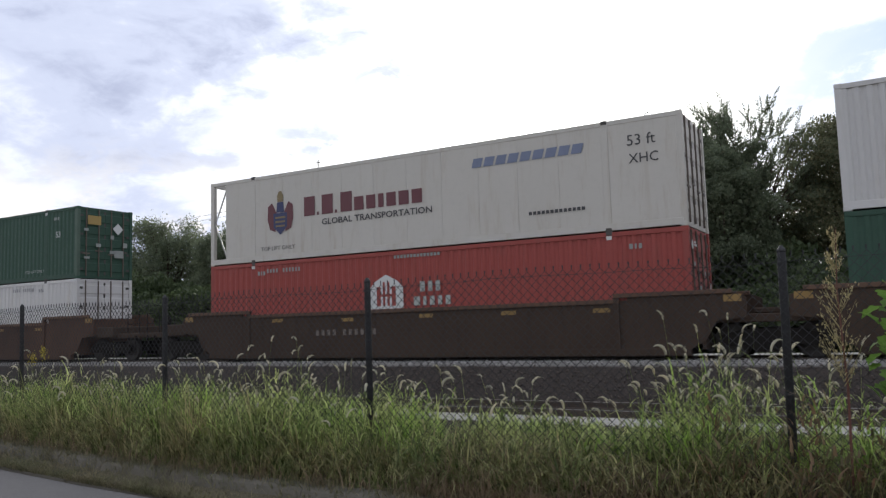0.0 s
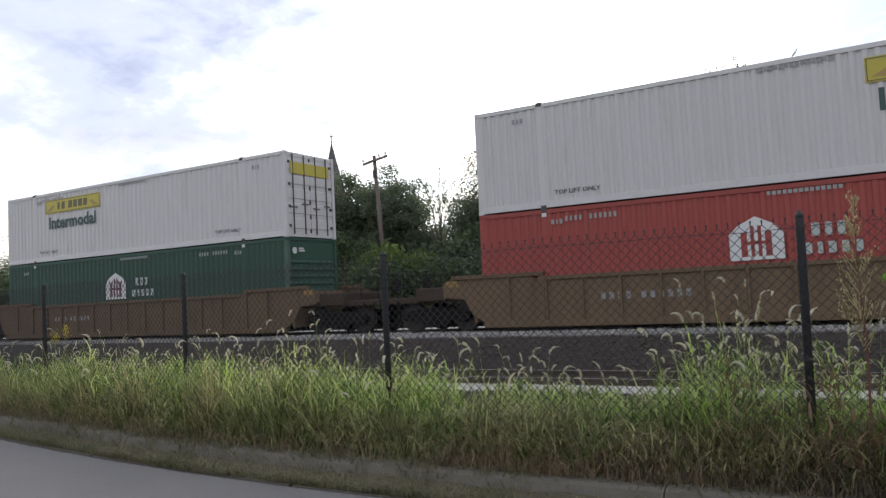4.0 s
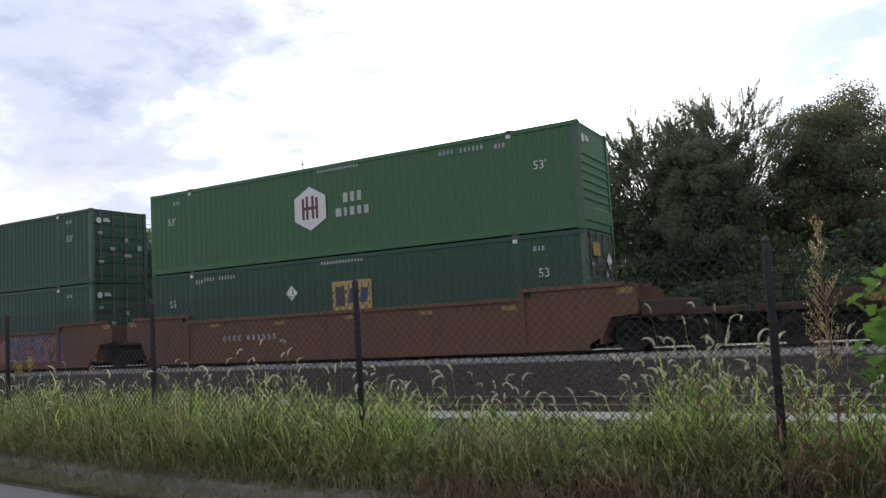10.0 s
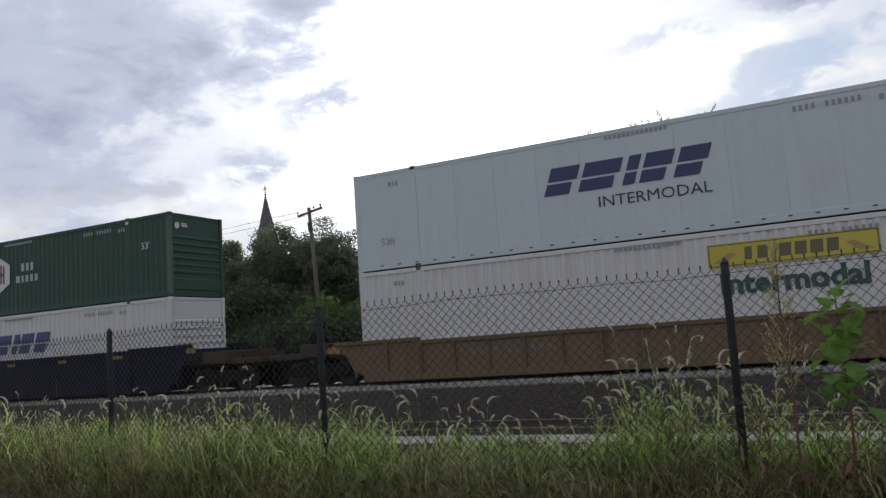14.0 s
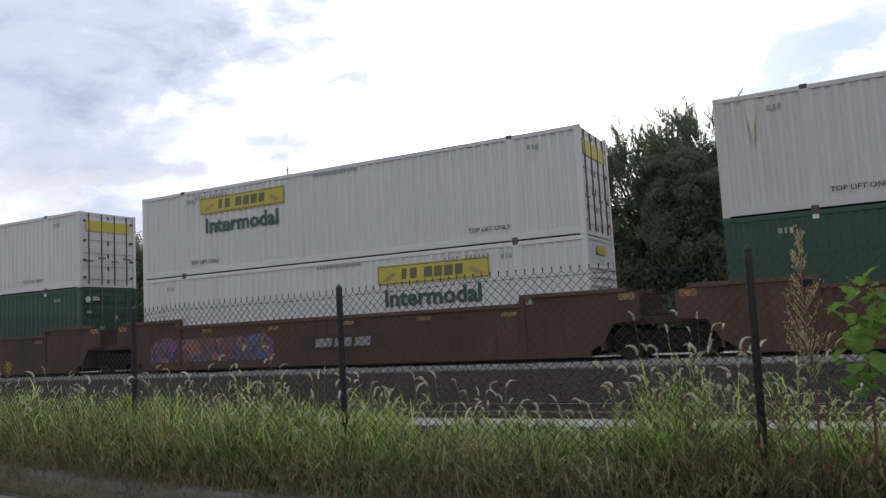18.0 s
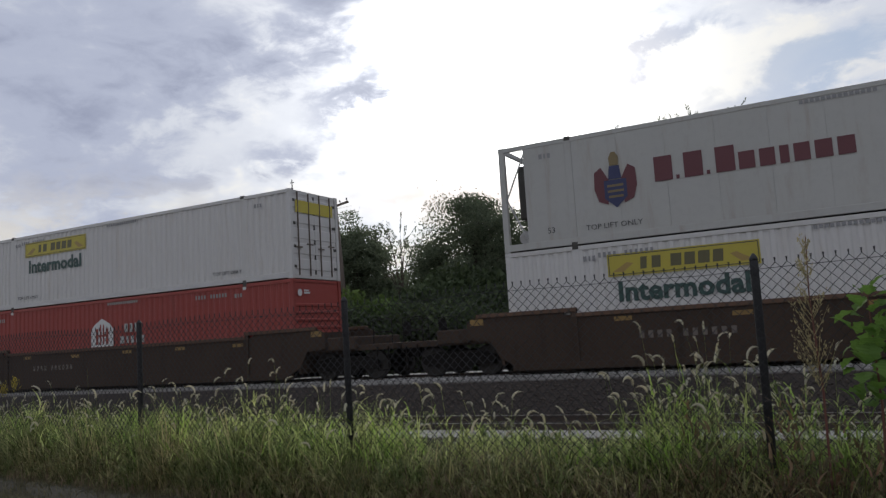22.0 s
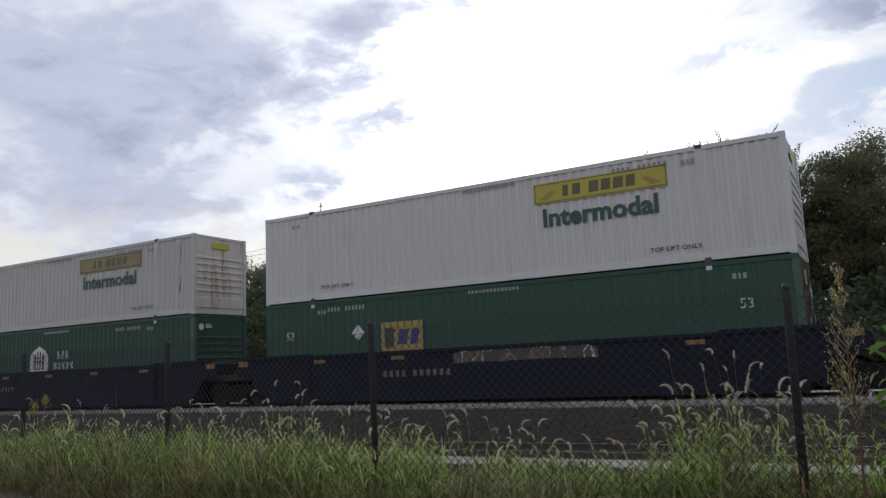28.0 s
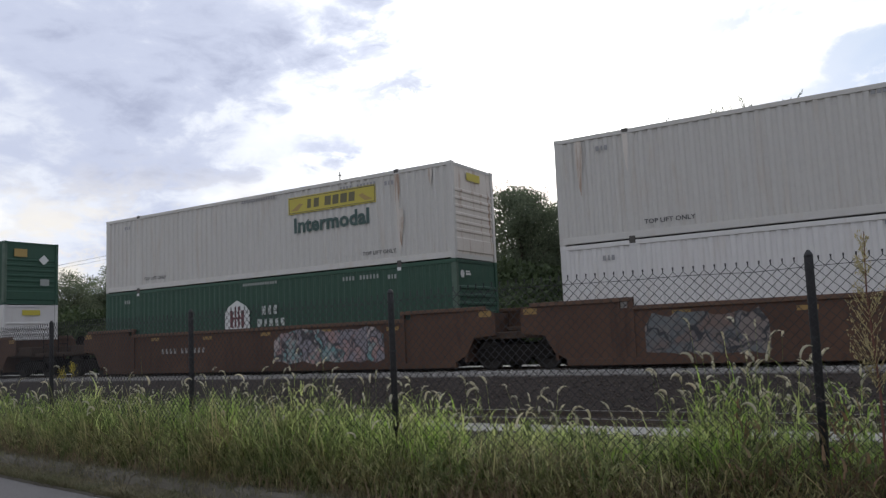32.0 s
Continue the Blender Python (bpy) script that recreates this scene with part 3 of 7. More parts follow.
def make_ground():
    b = Build()
    xs = [-2500, -900, -300, -120] + list(range(-60, 31, 3)) + [60, 120, 300, 900, 2500]
    grid = {}
    for i, x in enumerate(xs):
        for j, (y, z) in enumerate(GROUND):
            wob = 0.05 * noise.noise((x * 0.3, y * 0.7, 0)) if 5.6 < y < 13 else 0
            grid[i, j] = len(b.v)
            b.v.append((x, y + float(bend(x)) * float(np.interp(y, [-9, 4.5, 8, 13.2], [0, 1, 1, 0])), z + wob))
    for i in range(len(xs) - 1):
        for j in range(len(GROUND) - 1):
            b.f.append((grid[i, j], grid[i + 1, j], grid[i + 1, j + 1], grid[i, j + 1]))
    tagged(new("ground", b.mesh("ground", M["soil"])), "brown soil with sparse growth beside the railway", "ground", kind="structure")
    r = Build()
    xs = [-900, -300, -90] + [-45 + 1.5 * i for i in range(35)] + [60, 300, 900]
    for x in xs:
        e = float(bend(x))
        r.v += [(x, -4.2, -0.2), (x, -4.2, 0.0), (x, 0.4, 0.05), (x, 4.955 + e, 0.0), (x, 4.955 + e, -0.2)]
    for i in range(len(xs) - 1):
        for k in range(4):
            o = i * 5 + k
            r.f.append((o, o + 5, o + 6, o + 1))
    tagged(new("road", r.mesh("road", M["asphalt"])), "worn grey asphalt street", "road", kind="structure")
    # kerb and gutter, cast in lengths of about three metres
    kerb = tagged(new("kerb"), "weathered concrete kerb with gutter, dirt and grass in its joints", "kerb", kind="structure")
    prof = [(4.985, -0.2), (4.985, 0.008), (5.34, -0.012), (5.40, 0.115), (5.44, 0.138), (5.58, 0.145), (5.60, 0.13), (5.60, -0.2)]
    me = Build().extrude(prof, -1.519, 1.519).mesh("kerb_length", M["concrete"])
    krng = random.Random(2)
    for i in range(-14, 6):
        x = i * 3.05
        turn = math.degrees(math.atan((float(bend(x + 1.5)) - float(bend(x - 1.5))) / 3.0))
        y = (float(bend(x + 1.5)) + float(bend(x - 1.5))) / 2
        off = Matrix.Translation((x, y + 5.3, 0)) @ pose(0, 0, 0, 0, 0, turn) @ Matrix.Translation((0, -5.3, 0))
        part("kerb_stone", me, kerb, at=off @ pose(0, krng.uniform(-0.006, 0.006), krng.uniform(-0.008, 0.008), krng.uniform(-0.3, 0.3), 0, krng.uniform(-0.12, 0.12)))
    dirt = Build()
    rng = random.Random(14)
    cols = [5.02, 5.10, 5.20, 5.30, 5.375]
    xs = [-30 + 0.25 * i for i in range(118)]
    for x in xs:
        for k, y in enumerate(cols):
            dirt.v.append((x, y + float(bend(x)) + rng.uniform(-0.02, 0.02), (0.012, 0.022, 0.02, 0.028, 0.05)[k] + rng.uniform(-0.008, 0.012)))
    for i in range(len(xs) - 1):
        for k in range(4):
            o = i * 5 + k
            dirt.f.append((o, o + 5, o + 6, o + 1))
    tagged(new("gutter_dirt", dirt.mesh("gutter_dirt", M["soil"], True)), "brown silt washed into the gutter", "dirt", kind="structure")
    part("kerb_run", Build().extrude(prof, -900, -44.3).mesh("kerb_run", M["concrete"]), kerb, at=pose(0, float(bend(-44)), 0))
    part("kerb_run", Build().extrude(prof, 16.8, 900).mesh("kerb_run", M["concrete"]), kerb)


def make_ballast():
    rng = np.random.default_rng(3)
    prof = [(13.4, -0.64), (14.2, SIDING_Z - 0.165), (14.9, SIDING_Z - 0.15), (17.55, SIDING_Z - 0.16), (17.95, SIDING_Z - 0.13), (18.62, RAIL_Z - 0.11), (18.8, RAIL_Z - 0.045), (19.5, RAIL_Z - 0.03), (19.63, RAIL_Z - 0.14), (21.36, RAIL_Z - 0.14), (21.5, RAIL_Z - 0.05), (22.1, RAIL_Z - 0.06), (22.6, RAIL_Z - 0.24), (27.0, RAIL_Z - 0.24), (28.0, -0.40)]
    b = Build()
    b.extrude(prof + [(28.0, -0.9), (13.4, -0.9)], -900, 900)
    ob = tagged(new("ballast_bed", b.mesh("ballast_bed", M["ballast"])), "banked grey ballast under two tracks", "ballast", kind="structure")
    # thin cover over the bed, its lit look painted as a paler tone
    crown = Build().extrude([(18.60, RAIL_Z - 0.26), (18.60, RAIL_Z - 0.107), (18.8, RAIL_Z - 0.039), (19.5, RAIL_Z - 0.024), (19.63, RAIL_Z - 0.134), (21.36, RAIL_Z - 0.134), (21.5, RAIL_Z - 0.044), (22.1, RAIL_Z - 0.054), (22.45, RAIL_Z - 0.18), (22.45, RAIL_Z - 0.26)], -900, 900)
    tagged(new("ballast_crown", crown.mesh("ballast_crown", M["shoulder_lit"])), "main track's ballast crown, with light from under the train put into its paler colour", "ballast", kind="structure")
    strip = Build().extrude([(14.32, SIDING_Z - 0.20), (14.32, SIDING_Z - 0.150), (15.36, SIDING_Z - 0.135), (15.36, SIDING_Z - 0.20)], -900, 900)
    tagged(new("gravel_strip", strip.mesh("gravel_strip", M["pale_gravel"])), "pale fine gravel beside the near rail", "gravel", kind="structure")
    lane = Build().extrude([(22.5, RAIL_Z - 0.3), (22.5, RAIL_Z - 0.205), (26.9, RAIL_Z - 0.225), (26.9, RAIL_Z - 0.3)], -900, 900)
    tagged(new("gravel_lane", lane.mesh("gravel_lane", M["pale_gravel"])), "pale gravel service lane behind the main track", "gravel", kind="structure")
    # loose stones over the stretch that is seen
    n = 26000
    x = rng.uniform(-42, 6, n)
    x = np.where(rng.random(n) < 0.6, rng.uniform(-18, 4, n), x)
    y = rng.choice([0, 1, 2], n, p=[0.3, 0.42, 0.28])
    y = np.where(y == 0, rng.uniform(13.5, 14.3, n), np.where(y == 1, rng.uniform(16.9, 19.0, n), rng.uniform(18.7, 21.8, n)))
    z = np.interp(y, [p[0] for p in prof], [p[1] for p in prof])
    s = rng.uniform(0.022, 0.045, n)
    base = np.array([(1, 0, 0), (0, 1, 0), (-1, 0, 0), (0, -1, 0), (0, 0, 0.9), (0, 0, -0.9)], float)
    tri = np.array([(0, 1, 4), (1, 2, 4), (2, 3, 4), (3, 0, 4), (1, 0, 5), (2, 1, 5), (3, 2, 5), (0, 3, 5)])
    jit = rng.uniform(0.6, 1.3, (n, 6, 3))
    a = rng.uniform(0, 6.28, n)
    p = base[None] * jit * s[:, None, None]
    q = p.copy()
    q[..., 0] = p[..., 0] * np.cos(a)[:, None] - p[..., 1] * np.sin(a)[:, None]
    q[..., 1] = p[..., 0] * np.sin(a)[:, None] + p[..., 1] * np.cos(a)[:, None]
    q += np.stack([x, y, z + s * 0.3], 1)[:, None]
    # one ballast in two tones: dark for the shaded bank, pale for lit stones
    for name, pick, mat, label in (("ballast_stones", y < 18.62, M["stone"], "loose ballast stones on the bank, in a dark tone for its shaded slope"), ("shoulder_stones", y >= 18.62, M["stone_lit"], "ballast stones round the main track, coloured paler as if lit")):
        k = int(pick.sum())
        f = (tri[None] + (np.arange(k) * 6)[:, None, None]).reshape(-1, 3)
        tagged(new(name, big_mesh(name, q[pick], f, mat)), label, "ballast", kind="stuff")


RAIL_PROFILE = [(-0.07, -0.17), (0.07, -0.17), (0.07, -0.155), (0.012, -0.13), (0.010, -0.045), (0.036, -0.035), (0.036, -0.004), (-0.036, -0.004), (-0.036, -0.035), (-0.010, -0.045), (-0.012, -0.13), (-0.07, -0.155)]


def make_track(cy, top, label, seed):
    rng = random.Random(seed)
    tr = tagged(new("railway_track"), label, "track", kind="structure")
    tr.location = (0, cy, top)
    body = Build().extrude(RAIL_PROFILE, -900, 900).mesh("rail", M["rail"])
    head = Build().extrude([(-0.033, -0.004), (0.033, -0.004), (0.030, 0.0), (-0.030, 0.0)], -900, 900).mesh("rail_head", M["rail_head"])
    for s in (-0.753, 0.753):
        r = part("rail", body, tr, at=pose(0, s, 0))
        part("rail_head", head, r, "polished steel running surface")
    me = Build().box(-0.115, 0.115, -1.29, 1.29, -0.36, -0.165, 0.012).mesh("sleeper", M["sleeper"])
    for i in range(-75, 14):
        part("sleeper", me, tr, at=pose(i * 0.56 + rng.uniform(-0.03, 0.03), rng.uniform(-0.04, 0.04), rng.uniform(-0.008, 0.004), 0, 0, rng.uniform(-1.5, 1.5)))


make_ground()
make_ballast()
make_track(TRACK_Y, RAIL_Z, "main track with brown rails on wooden sleepers", 5)
make_track(SIDING_Y, SIDING_Z, "empty lower track with shiny rail heads", 6)

# ---- chain-link fence along the verge ----
FENCE_Y = 6.10
POSTS = [(-26.0, 2.02), (-22.4, 2.02), (-18.8, 2.02), (-15.0, 2.02), (-11.2, 2.00), (-7.46, 1.966), (-4.34, 1.991), (-0.65, 2.02), (2.5, 2.03), (5.6, 2.03), (8.7, 2.03)]


def make_fence():
    fence = tagged(new("chain_link_fence"), "dark chain-link fence with twisted barbs along its top", "fence")
    fence.location = (0, FENCE_Y, 0)
    cap = Build()
    rng = random.Random(4)
    for x, top in POSTS:
        b = Build()
        b.tube([(0, 0, 0.0), (0, 0, top - 0.03), (0, 0, top - 0.015)], [0.031, 0.031, 0.028], 10)
        post = part("post", b.mesh("post", M["fence_post"], True), fence, at=pose(x, 0.045 + float(bend(x)), 0, rng.uniform(-0.6, 0.6), rng.uniform(-0.7, 0.7), 0))
        c = Build().tube([(0, 0, top - 0.03), (0, 0, top - 0.012), (0, 0, top + 0.02)], [0.034, 0.030, 0.010], 10)
        part("post_cap", c.mesh("post_cap", M["fence_post"], True), post)
        for z in (0.5, 0.95, 1.4, top - 0.12):
            part("tie_band", Build().tube([(0, 0, z), (0, 0, z + 0.018)], 0.034, 10).mesh("tie_band", M["fence_wire"]), post)
    # the net: every wire runs up in zigzags and hooks into its neighbours
    w, rad = 0.080, 0.0040
    xs = np.arange(-26.0, 9.0, w / 2)
    px, pt = [p[0] for p in POSTS], [p[1] for p in POSTS]
    sag = lambda x: np.interp(x, px, pt) - 0.02 + 0.012 * np.sin(x * 1.7)
    nseg = 50
    verts, faces = [], []
    tri = np.array([0, 2.094, 4.189])
    for i, x in enumerate(xs):
        top = float(sag(x))
        zs = top - 0.035 - np.arange(nseg + 1) * (w / 2)
        zz = np.concatenate([[top + 0.002], zs])
        k = (np.arange(nseg + 1) + i) % 2
        xx = np.concatenate([[x + k[0] * w / 2 - (0.004 if k[0] else -0.004)], x + k * w / 2])
        depth = np.concatenate([[0.0], np.where(k == 1, 0.002, -0.002)]) + 0.012 * math.sin(x * 2.3) + float(bend(x))
        ring = np.stack([xx[:, None] + rad * np.cos(tri)[None], depth[:, None] + rad * np.sin(tri)[None], np.repeat(zz[:, None], 3, 1)], -1)
        b0 = len(verts) * (nseg + 2) * 3
        verts.append(ring.reshape(-1, 3))
        a = b0 + np.arange(nseg + 1)[:, None] * 3 + np.arange(3)[None]
        a2 = b0 + np.arange(nseg + 1)[:, None] * 3 + (np.arange(3)[None] + 1) % 3
        faces.append(np.stack([a, a2, a2 + 3, a + 3], -1).reshape(-1, 4))
    part("wire_mesh", big_mesh("wire_mesh", np.concatenate(verts), np.concatenate(faces), M["fence_wire"]), fence, "woven diamond wire net")["kind"] = "stuff"
    for dz in (0.075,):
        xs2 = np.arange(-26.0, 9.1, 0.5)
        part("tension_wire", Build().tube([(x, 0.006 + float(bend(x)), float(sag(x)) - dz - 0.006 * math.sin(x * 5)) for x in xs2], 0.0024, 4).mesh("tension_wire", M["fence_wire"]), fence)


make_fence()

# ---- trees and bushes behind the track, pole, church ----
def leaf_quads(rng, pts, dirs, length, width, spread=1.0):
    """Small pointed leaves at pts, roughly along dirs."""
    n = len(pts)
    d = dirs + rng.normal(0, spread, (n, 3))
    d /= np.linalg.norm(d, axis=1, keepdims=True) + 1e-9
    s = np.cross(d, rng.normal(0, 1, (n, 3)))
    s /= np.linalg.norm(s, axis=1, keepdims=True) + 1e-9
    l = length * rng.uniform(0.6, 1.3, (n, 1))
    w = width * rng.uniform(0.6, 1.3, (n, 1))
    v = np.stack([pts - d * l * 0.5, pts + s * w * 0.5, pts + d * l * 0.5, pts - s * w * 0.5], 1)
    f = np.arange(n * 4).reshape(n, 4)
    return v.reshape(-1, 3), f


def make_tree(x, y, height, width, mat, seed, label, mode="round", dense=1.0, base=0.22, twigs=46, species="tree"):
    rng = np.random.default_rng(seed)
    fine = 0.72 if x > -24 else 1.0
    z0 = ground_z(y)
    t = tagged(new(species), label, "tree")
    t.location = (x, y, z0)
    h = height - z0
    top = np.array([rng.uniform(-0.3, 0.3), rng.uniform(-0.3, 0.3), h * 0.72])
    r0 = 0.018 * h + 0.05
    trunk = Build().tube([(0, 0, -0.1), (0.05, 0, h * 0.12), (top[0] * 0.4, top[1] * 0.4, h * 0.4), tuple(top)], [r0 * 1.25, r0, r0 * 0.7, r0 * 0.2], 9)
    part("trunk", trunk.mesh("trunk", M["bark"], True), t, "rough brown trunk")
    limbs, leaf_v, leaf_f, count = Build(), [], [], 0
    c = np.array([0, 0, h * (0.5 + base / 2)])
    rad = np.array([width / 2, width / 2, h * (1 - base) / 2])
    for i in range(twigs):
        u = rng.normal(0, 1, 3)
        u[2] = abs(u[2]) * 0.9 - 0.25 if rng.random() < 0.75 else u[2]
        u /= np.linalg.norm(u)
        bulge = 0.84 + 0.30 * rng.random() ** 1.5 if mode == "spiky" else 0.78 + 0.30 * rng.random()
        end = c + u * rad * bulge
        a = np.array([top[0] * 0.4, top[1] * 0.4, h * rng.uniform(base, 0.62)])
        a[2] = min(a[2], end[2] * 0.9)
        mid = a * 0.45 + end * 0.55 + np.array([0, 0, 0.06 * h]) * rng.uniform(0, 1)
        rr = 0.012 * h * rng.uniform(0.4, 0.8) * (0.6 if mode == "spiky" else 1.0)
        if i < 8:
            part("limb", Build().tube([tuple(a), tuple(mid), tuple(end)], [rr * 1.3, rr * 0.7, rr * 0.15], 6, False).mesh("limb", M["bark"]), t)
        else:
            limbs.tube([tuple(a), tuple(mid), tuple(end)], [rr, rr * 0.55, rr * 0.15], 5, False)
        if mode == "spiky":
            for k in range(int(9 * dense)):
                s0 = mid + (end - mid) * rng.uniform(0.45, 1.02) + rng.normal(0, 0.12, 3)
                d = (end - c) / (np.linalg.norm(end - c) + 1e-6) + rng.normal(0, 0.38, 3) + np.array([0, 0, 0.22])
                d /= np.linalg.norm(d)
                ln = rng.uniform(0.7, 1.35)
                limbs.tube([tuple(s0), tuple(s0 + d * ln)], [rr * 0.2, rr * 0.05], 4, False)
                # leaflets in two rows along the stalk
                m = 40
                side = np.cross(d, rng.normal(0, 1, 3))
                side /= np.linalg.norm(side) + 1e-9
                flip = np.where(np.arange(m) % 2 == 0, 1.0, -1.0)[:, None]
                q = s0 + d[None] * (np.linspace(0.1, 1.0, m) * ln)[:, None] + side[None] * flip * 0.055 + rng.normal(0, 0.02, (m, 3))
                v, f = leaf_quads(rng, q, side[None] * flip + d[None] * 0.9, 0.17, 0.060, 0.25)
                leaf_v.append(v)
                leaf_f.append(f + count)
                count += len(v)
        else:
            m = int(300 * dense / fine ** 2)
            spread = 0.105 * width * rng.uniform(0.7, 1.25)
            ball = rng.normal(0, 1, (m, 3))
            ball *= rng.random((m, 1)) ** 0.45 / np.linalg.norm(ball, axis=1, keepdims=True)
            q = end[None] + ball * np.array([spread, spread, spread * 0.72]) * 1.45
            v, f = leaf_quads(rng, q, np.repeat(u[None], m, 0) * 0.4 + np.array([0, 0, -0.2]), 0.17 * fine, 0.125 * fine, 0.9)
            leaf_v.append(v)
            leaf_f.append(f + count)
            count += len(v)
            m2 = int(150 * dense / fine ** 2)
            w = rng.uniform(0.3, 0.9, (m2, 1))
            q = mid[None] * (1 - w) + end[None] * w + rng.normal(0, spread * 0.75, (m2, 3))
            v, f = leaf_quads(rng, q, np.repeat(u[None], m2, 0) * 0.3, 0.18 * fine, 0.13 * fine, 0.9)
            leaf_v.append(v)
            leaf_f.append(f + count)
            count += len(v)
    # the shaded inner leaves that close most of the gaps, low down in a feathery crown
    m = int(5200 * dense) if mode == "round" else int(32 * twigs)
    u = rng.normal(0, 1, (m, 3))
    u *= rng.random((m, 1)) ** 0.4 / np.linalg.norm(u, axis=1, keepdims=True)
    q = c + u * rad * np.array([0.82, 0.82, 0.86])
    if mode == "spiky":
        q = np.array([0, 0, h * 0.40]) + u * np.array([width * 0.36, width * 0.36, h * 0.26])
    v, f = leaf_quads(rng, q, u * 0.3, 0.26, 0.18, 0.9)
    leaf_v.append(v)
    leaf_f.append(f + count)
    part("branchwork", limbs.mesh("branchwork", M["bark"]), t)["kind"] = "stuff"
    part("crown", big_mesh("crown", np.concatenate(leaf_v), np.concatenate(leaf_f), mat), t, "crown of many small leaves with gaps")["kind"] = "stuff"
    return t


def bush_mesh(seed, mat, h, w, n=2600):
    rng = np.random.default_rng(seed)
    lobes = rng.uniform(-0.5, 0.5, (9, 3)) * np.array([w, w * 0.6, 0]) + np.array([0, 0, 1]) * rng.uniform(0.25, 0.8, (9, 1)) * h
    k = rng.integers(0, 9, n)
    u = rng.normal(0, 1, (n, 3))
    u /= np.linalg.norm(u, axis=1, keepdims=True)
    r = rng.uniform(0.35, 1.15, (n, 1)) * np.array([0.30 * w, 0.24 * w, 0.26 * h])
    p = lobes[k] + u * r
    p[:, 2] = np.abs(p[:, 2])
    v, f = leaf_quads(rng, p, u * 0.5 + np.array([0, 0, 0.3]), 0.062, 0.040, 0.8)
    return big_mesh("foliage", v, f, mat)


def make_woods():
    make_tree(-9.2, 42.0, 11.2, 7.4, M["leaf_dark"], 11, "tall dark tree with feathery spiky branches", "spiky", 1.0, 0.22, 190)
    make_tree(-5.6, 41.0, 11.7, 6.6, M["leaf_dark"], 31, "taller feathery dark tree with sky between its sprays", "spiky", 1.0, 0.35, 110)
    make_tree(-6.2, 38.0, 10.2, 4.4, M["leaf_dark"], 12, "dense dark green tree with a pointed crown", dense=1.2, base=0.08, twigs=60)
    make_tree(-0.5, 42.0, 11.3, 6.6, M["leaf_rust"], 13, "round tree with leaves turning brown", dense=1.3, base=0.04, twigs=64)
    make_tree(5.8, 43.0, 9.6, 6.0, M["leaf_dark"], 14, "dark broadleaf tree at the end of the row", dense=1.4, base=0.12)
    make_tree(-14.6, 44.0, 10.7, 5.6, M["leaf_dark"], 15, "dark broadleaf tree with a loose crown", dense=1.0, base=0.15, twigs=52)
    make_tree(-20.9, 44.0, 10.5, 7.4, M["leaf_dark"], 16, "broad round dark tree", dense=1.25, base=0.12, twigs=64)
    make_tree(-26.4, 44.0, 9.4, 2.6, M["leaf_dark"], 17, "thin young tree with sparse leaves", "spiky", 0.35, 0.35, 16)
    make_tree(-31.0, 46.0, 10.4, 6.0, M["leaf_dark"], 18, "dark green tree behind the pole", dense=1.2, base=0.1, twigs=56)
    make_tree(-35.6, 46.0, 11.4, 5.6, M["leaf_dark"], 19, "dark green tree below the spire", dense=1.2, base=0.1, twigs=52)
    make_tree(-40.5, 46.0, 10.4, 5.6, M["leaf_dark"], 20, "ragged dark green tree", dense=1.1, base=0.1, twigs=50)
    make_tree(-46.0, 47.0, 10.9, 7.0, M["leaf_dark"], 21, "dark green tree with an uneven top", dense=1.1, base=0.1, twigs=52)
    make_tree(-54.5, 47.0, 12.0, 8.0, M["leaf_dark"], 22, "tall dark tree in the wood's edge", dense=1.1, base=0.1, twigs=56)
    make_tree(-62.5, 47.0, 10.6, 7.0, M["leaf_dark"], 23, "dark tree thinning out at its top", dense=1.0, base=0.1)
    make_tree(-74.0, 48.0, 9.0, 8.0, M["leaf_dark"], 24, "low dark tree far along the track", dense=1.0, base=0.05)
    make_tree(-88.0, 48.0, 8.0, 9.0, M["leaf_dark"], 25, "low dark tree at the far end", dense=1.0, base=0.05)
    rng = random.Random(8)
    shapes = [bush_mesh(40 + i, M["leaf_bush"], 1.0, 1.0 + 0.2 * i, 15000) for i in range(4)]
    stem_m = Build().tube([(0, 0, 0), (0.1, 0.05, 1.4), (0.05, 0.2, 2.8)], [0.09, 0.07, 0.03], 7, False).mesh("stem", M["bark"])
    for i, x in enumerate(np.arange(-98, 15, 2.1)):
        h = rng.uniform(2.4, 3.9) * (1.0 if x > -60 else 1.25)
        bush = tagged(new("bush"), "dark tangled roadside bush", "bush", "bushes along the railway")
        y = rng.uniform(29.5, 33.0)
        bush.matrix_basis = pose(x + rng.uniform(-0.8, 0.8), y, ground_z(y) - 0.1, 0, 0, rng.uniform(0, 360))
        f = part("foliage", shapes[i % 4], bush)
        f.scale = (rng.uniform(3.4, 5.2), rng.uniform(3.0, 4.0), h)
        stem = Build()
        for k in range(4):
            a = rng.uniform(0, 6.28)
            stem.tube([(0, 0, 0), (0.4 * math.cos(a), 0.4 * math.sin(a), h * 0.4), (0.8 * math.cos(a), 0.8 * math.sin(a), h * 0.75)], [0.05, 0.035, 0.01], 5, False)
        part("branchwork", stem.mesh("branchwork", M["bark"]), bush)["kind"] = "stuff"
    # taller growth between the bushes and the trees
    for i, x in enumerate(np.arange(-96, 14, 3.1)):
        h = rng.uniform(4.0, 5.0) if x > -11 else rng.uniform(4.6, 6.2)
        bush = tagged(new("bush"), "tall dark shrub below the trees", "bush", "shrubs below the trees")
        y = rng.uniform(36.0, 39.0)
        bush.matrix_basis = pose(x + rng.uniform(-0.8, 0.8), y, ground_z(y) - 0.1, 0, 0, rng.uniform(0, 360))
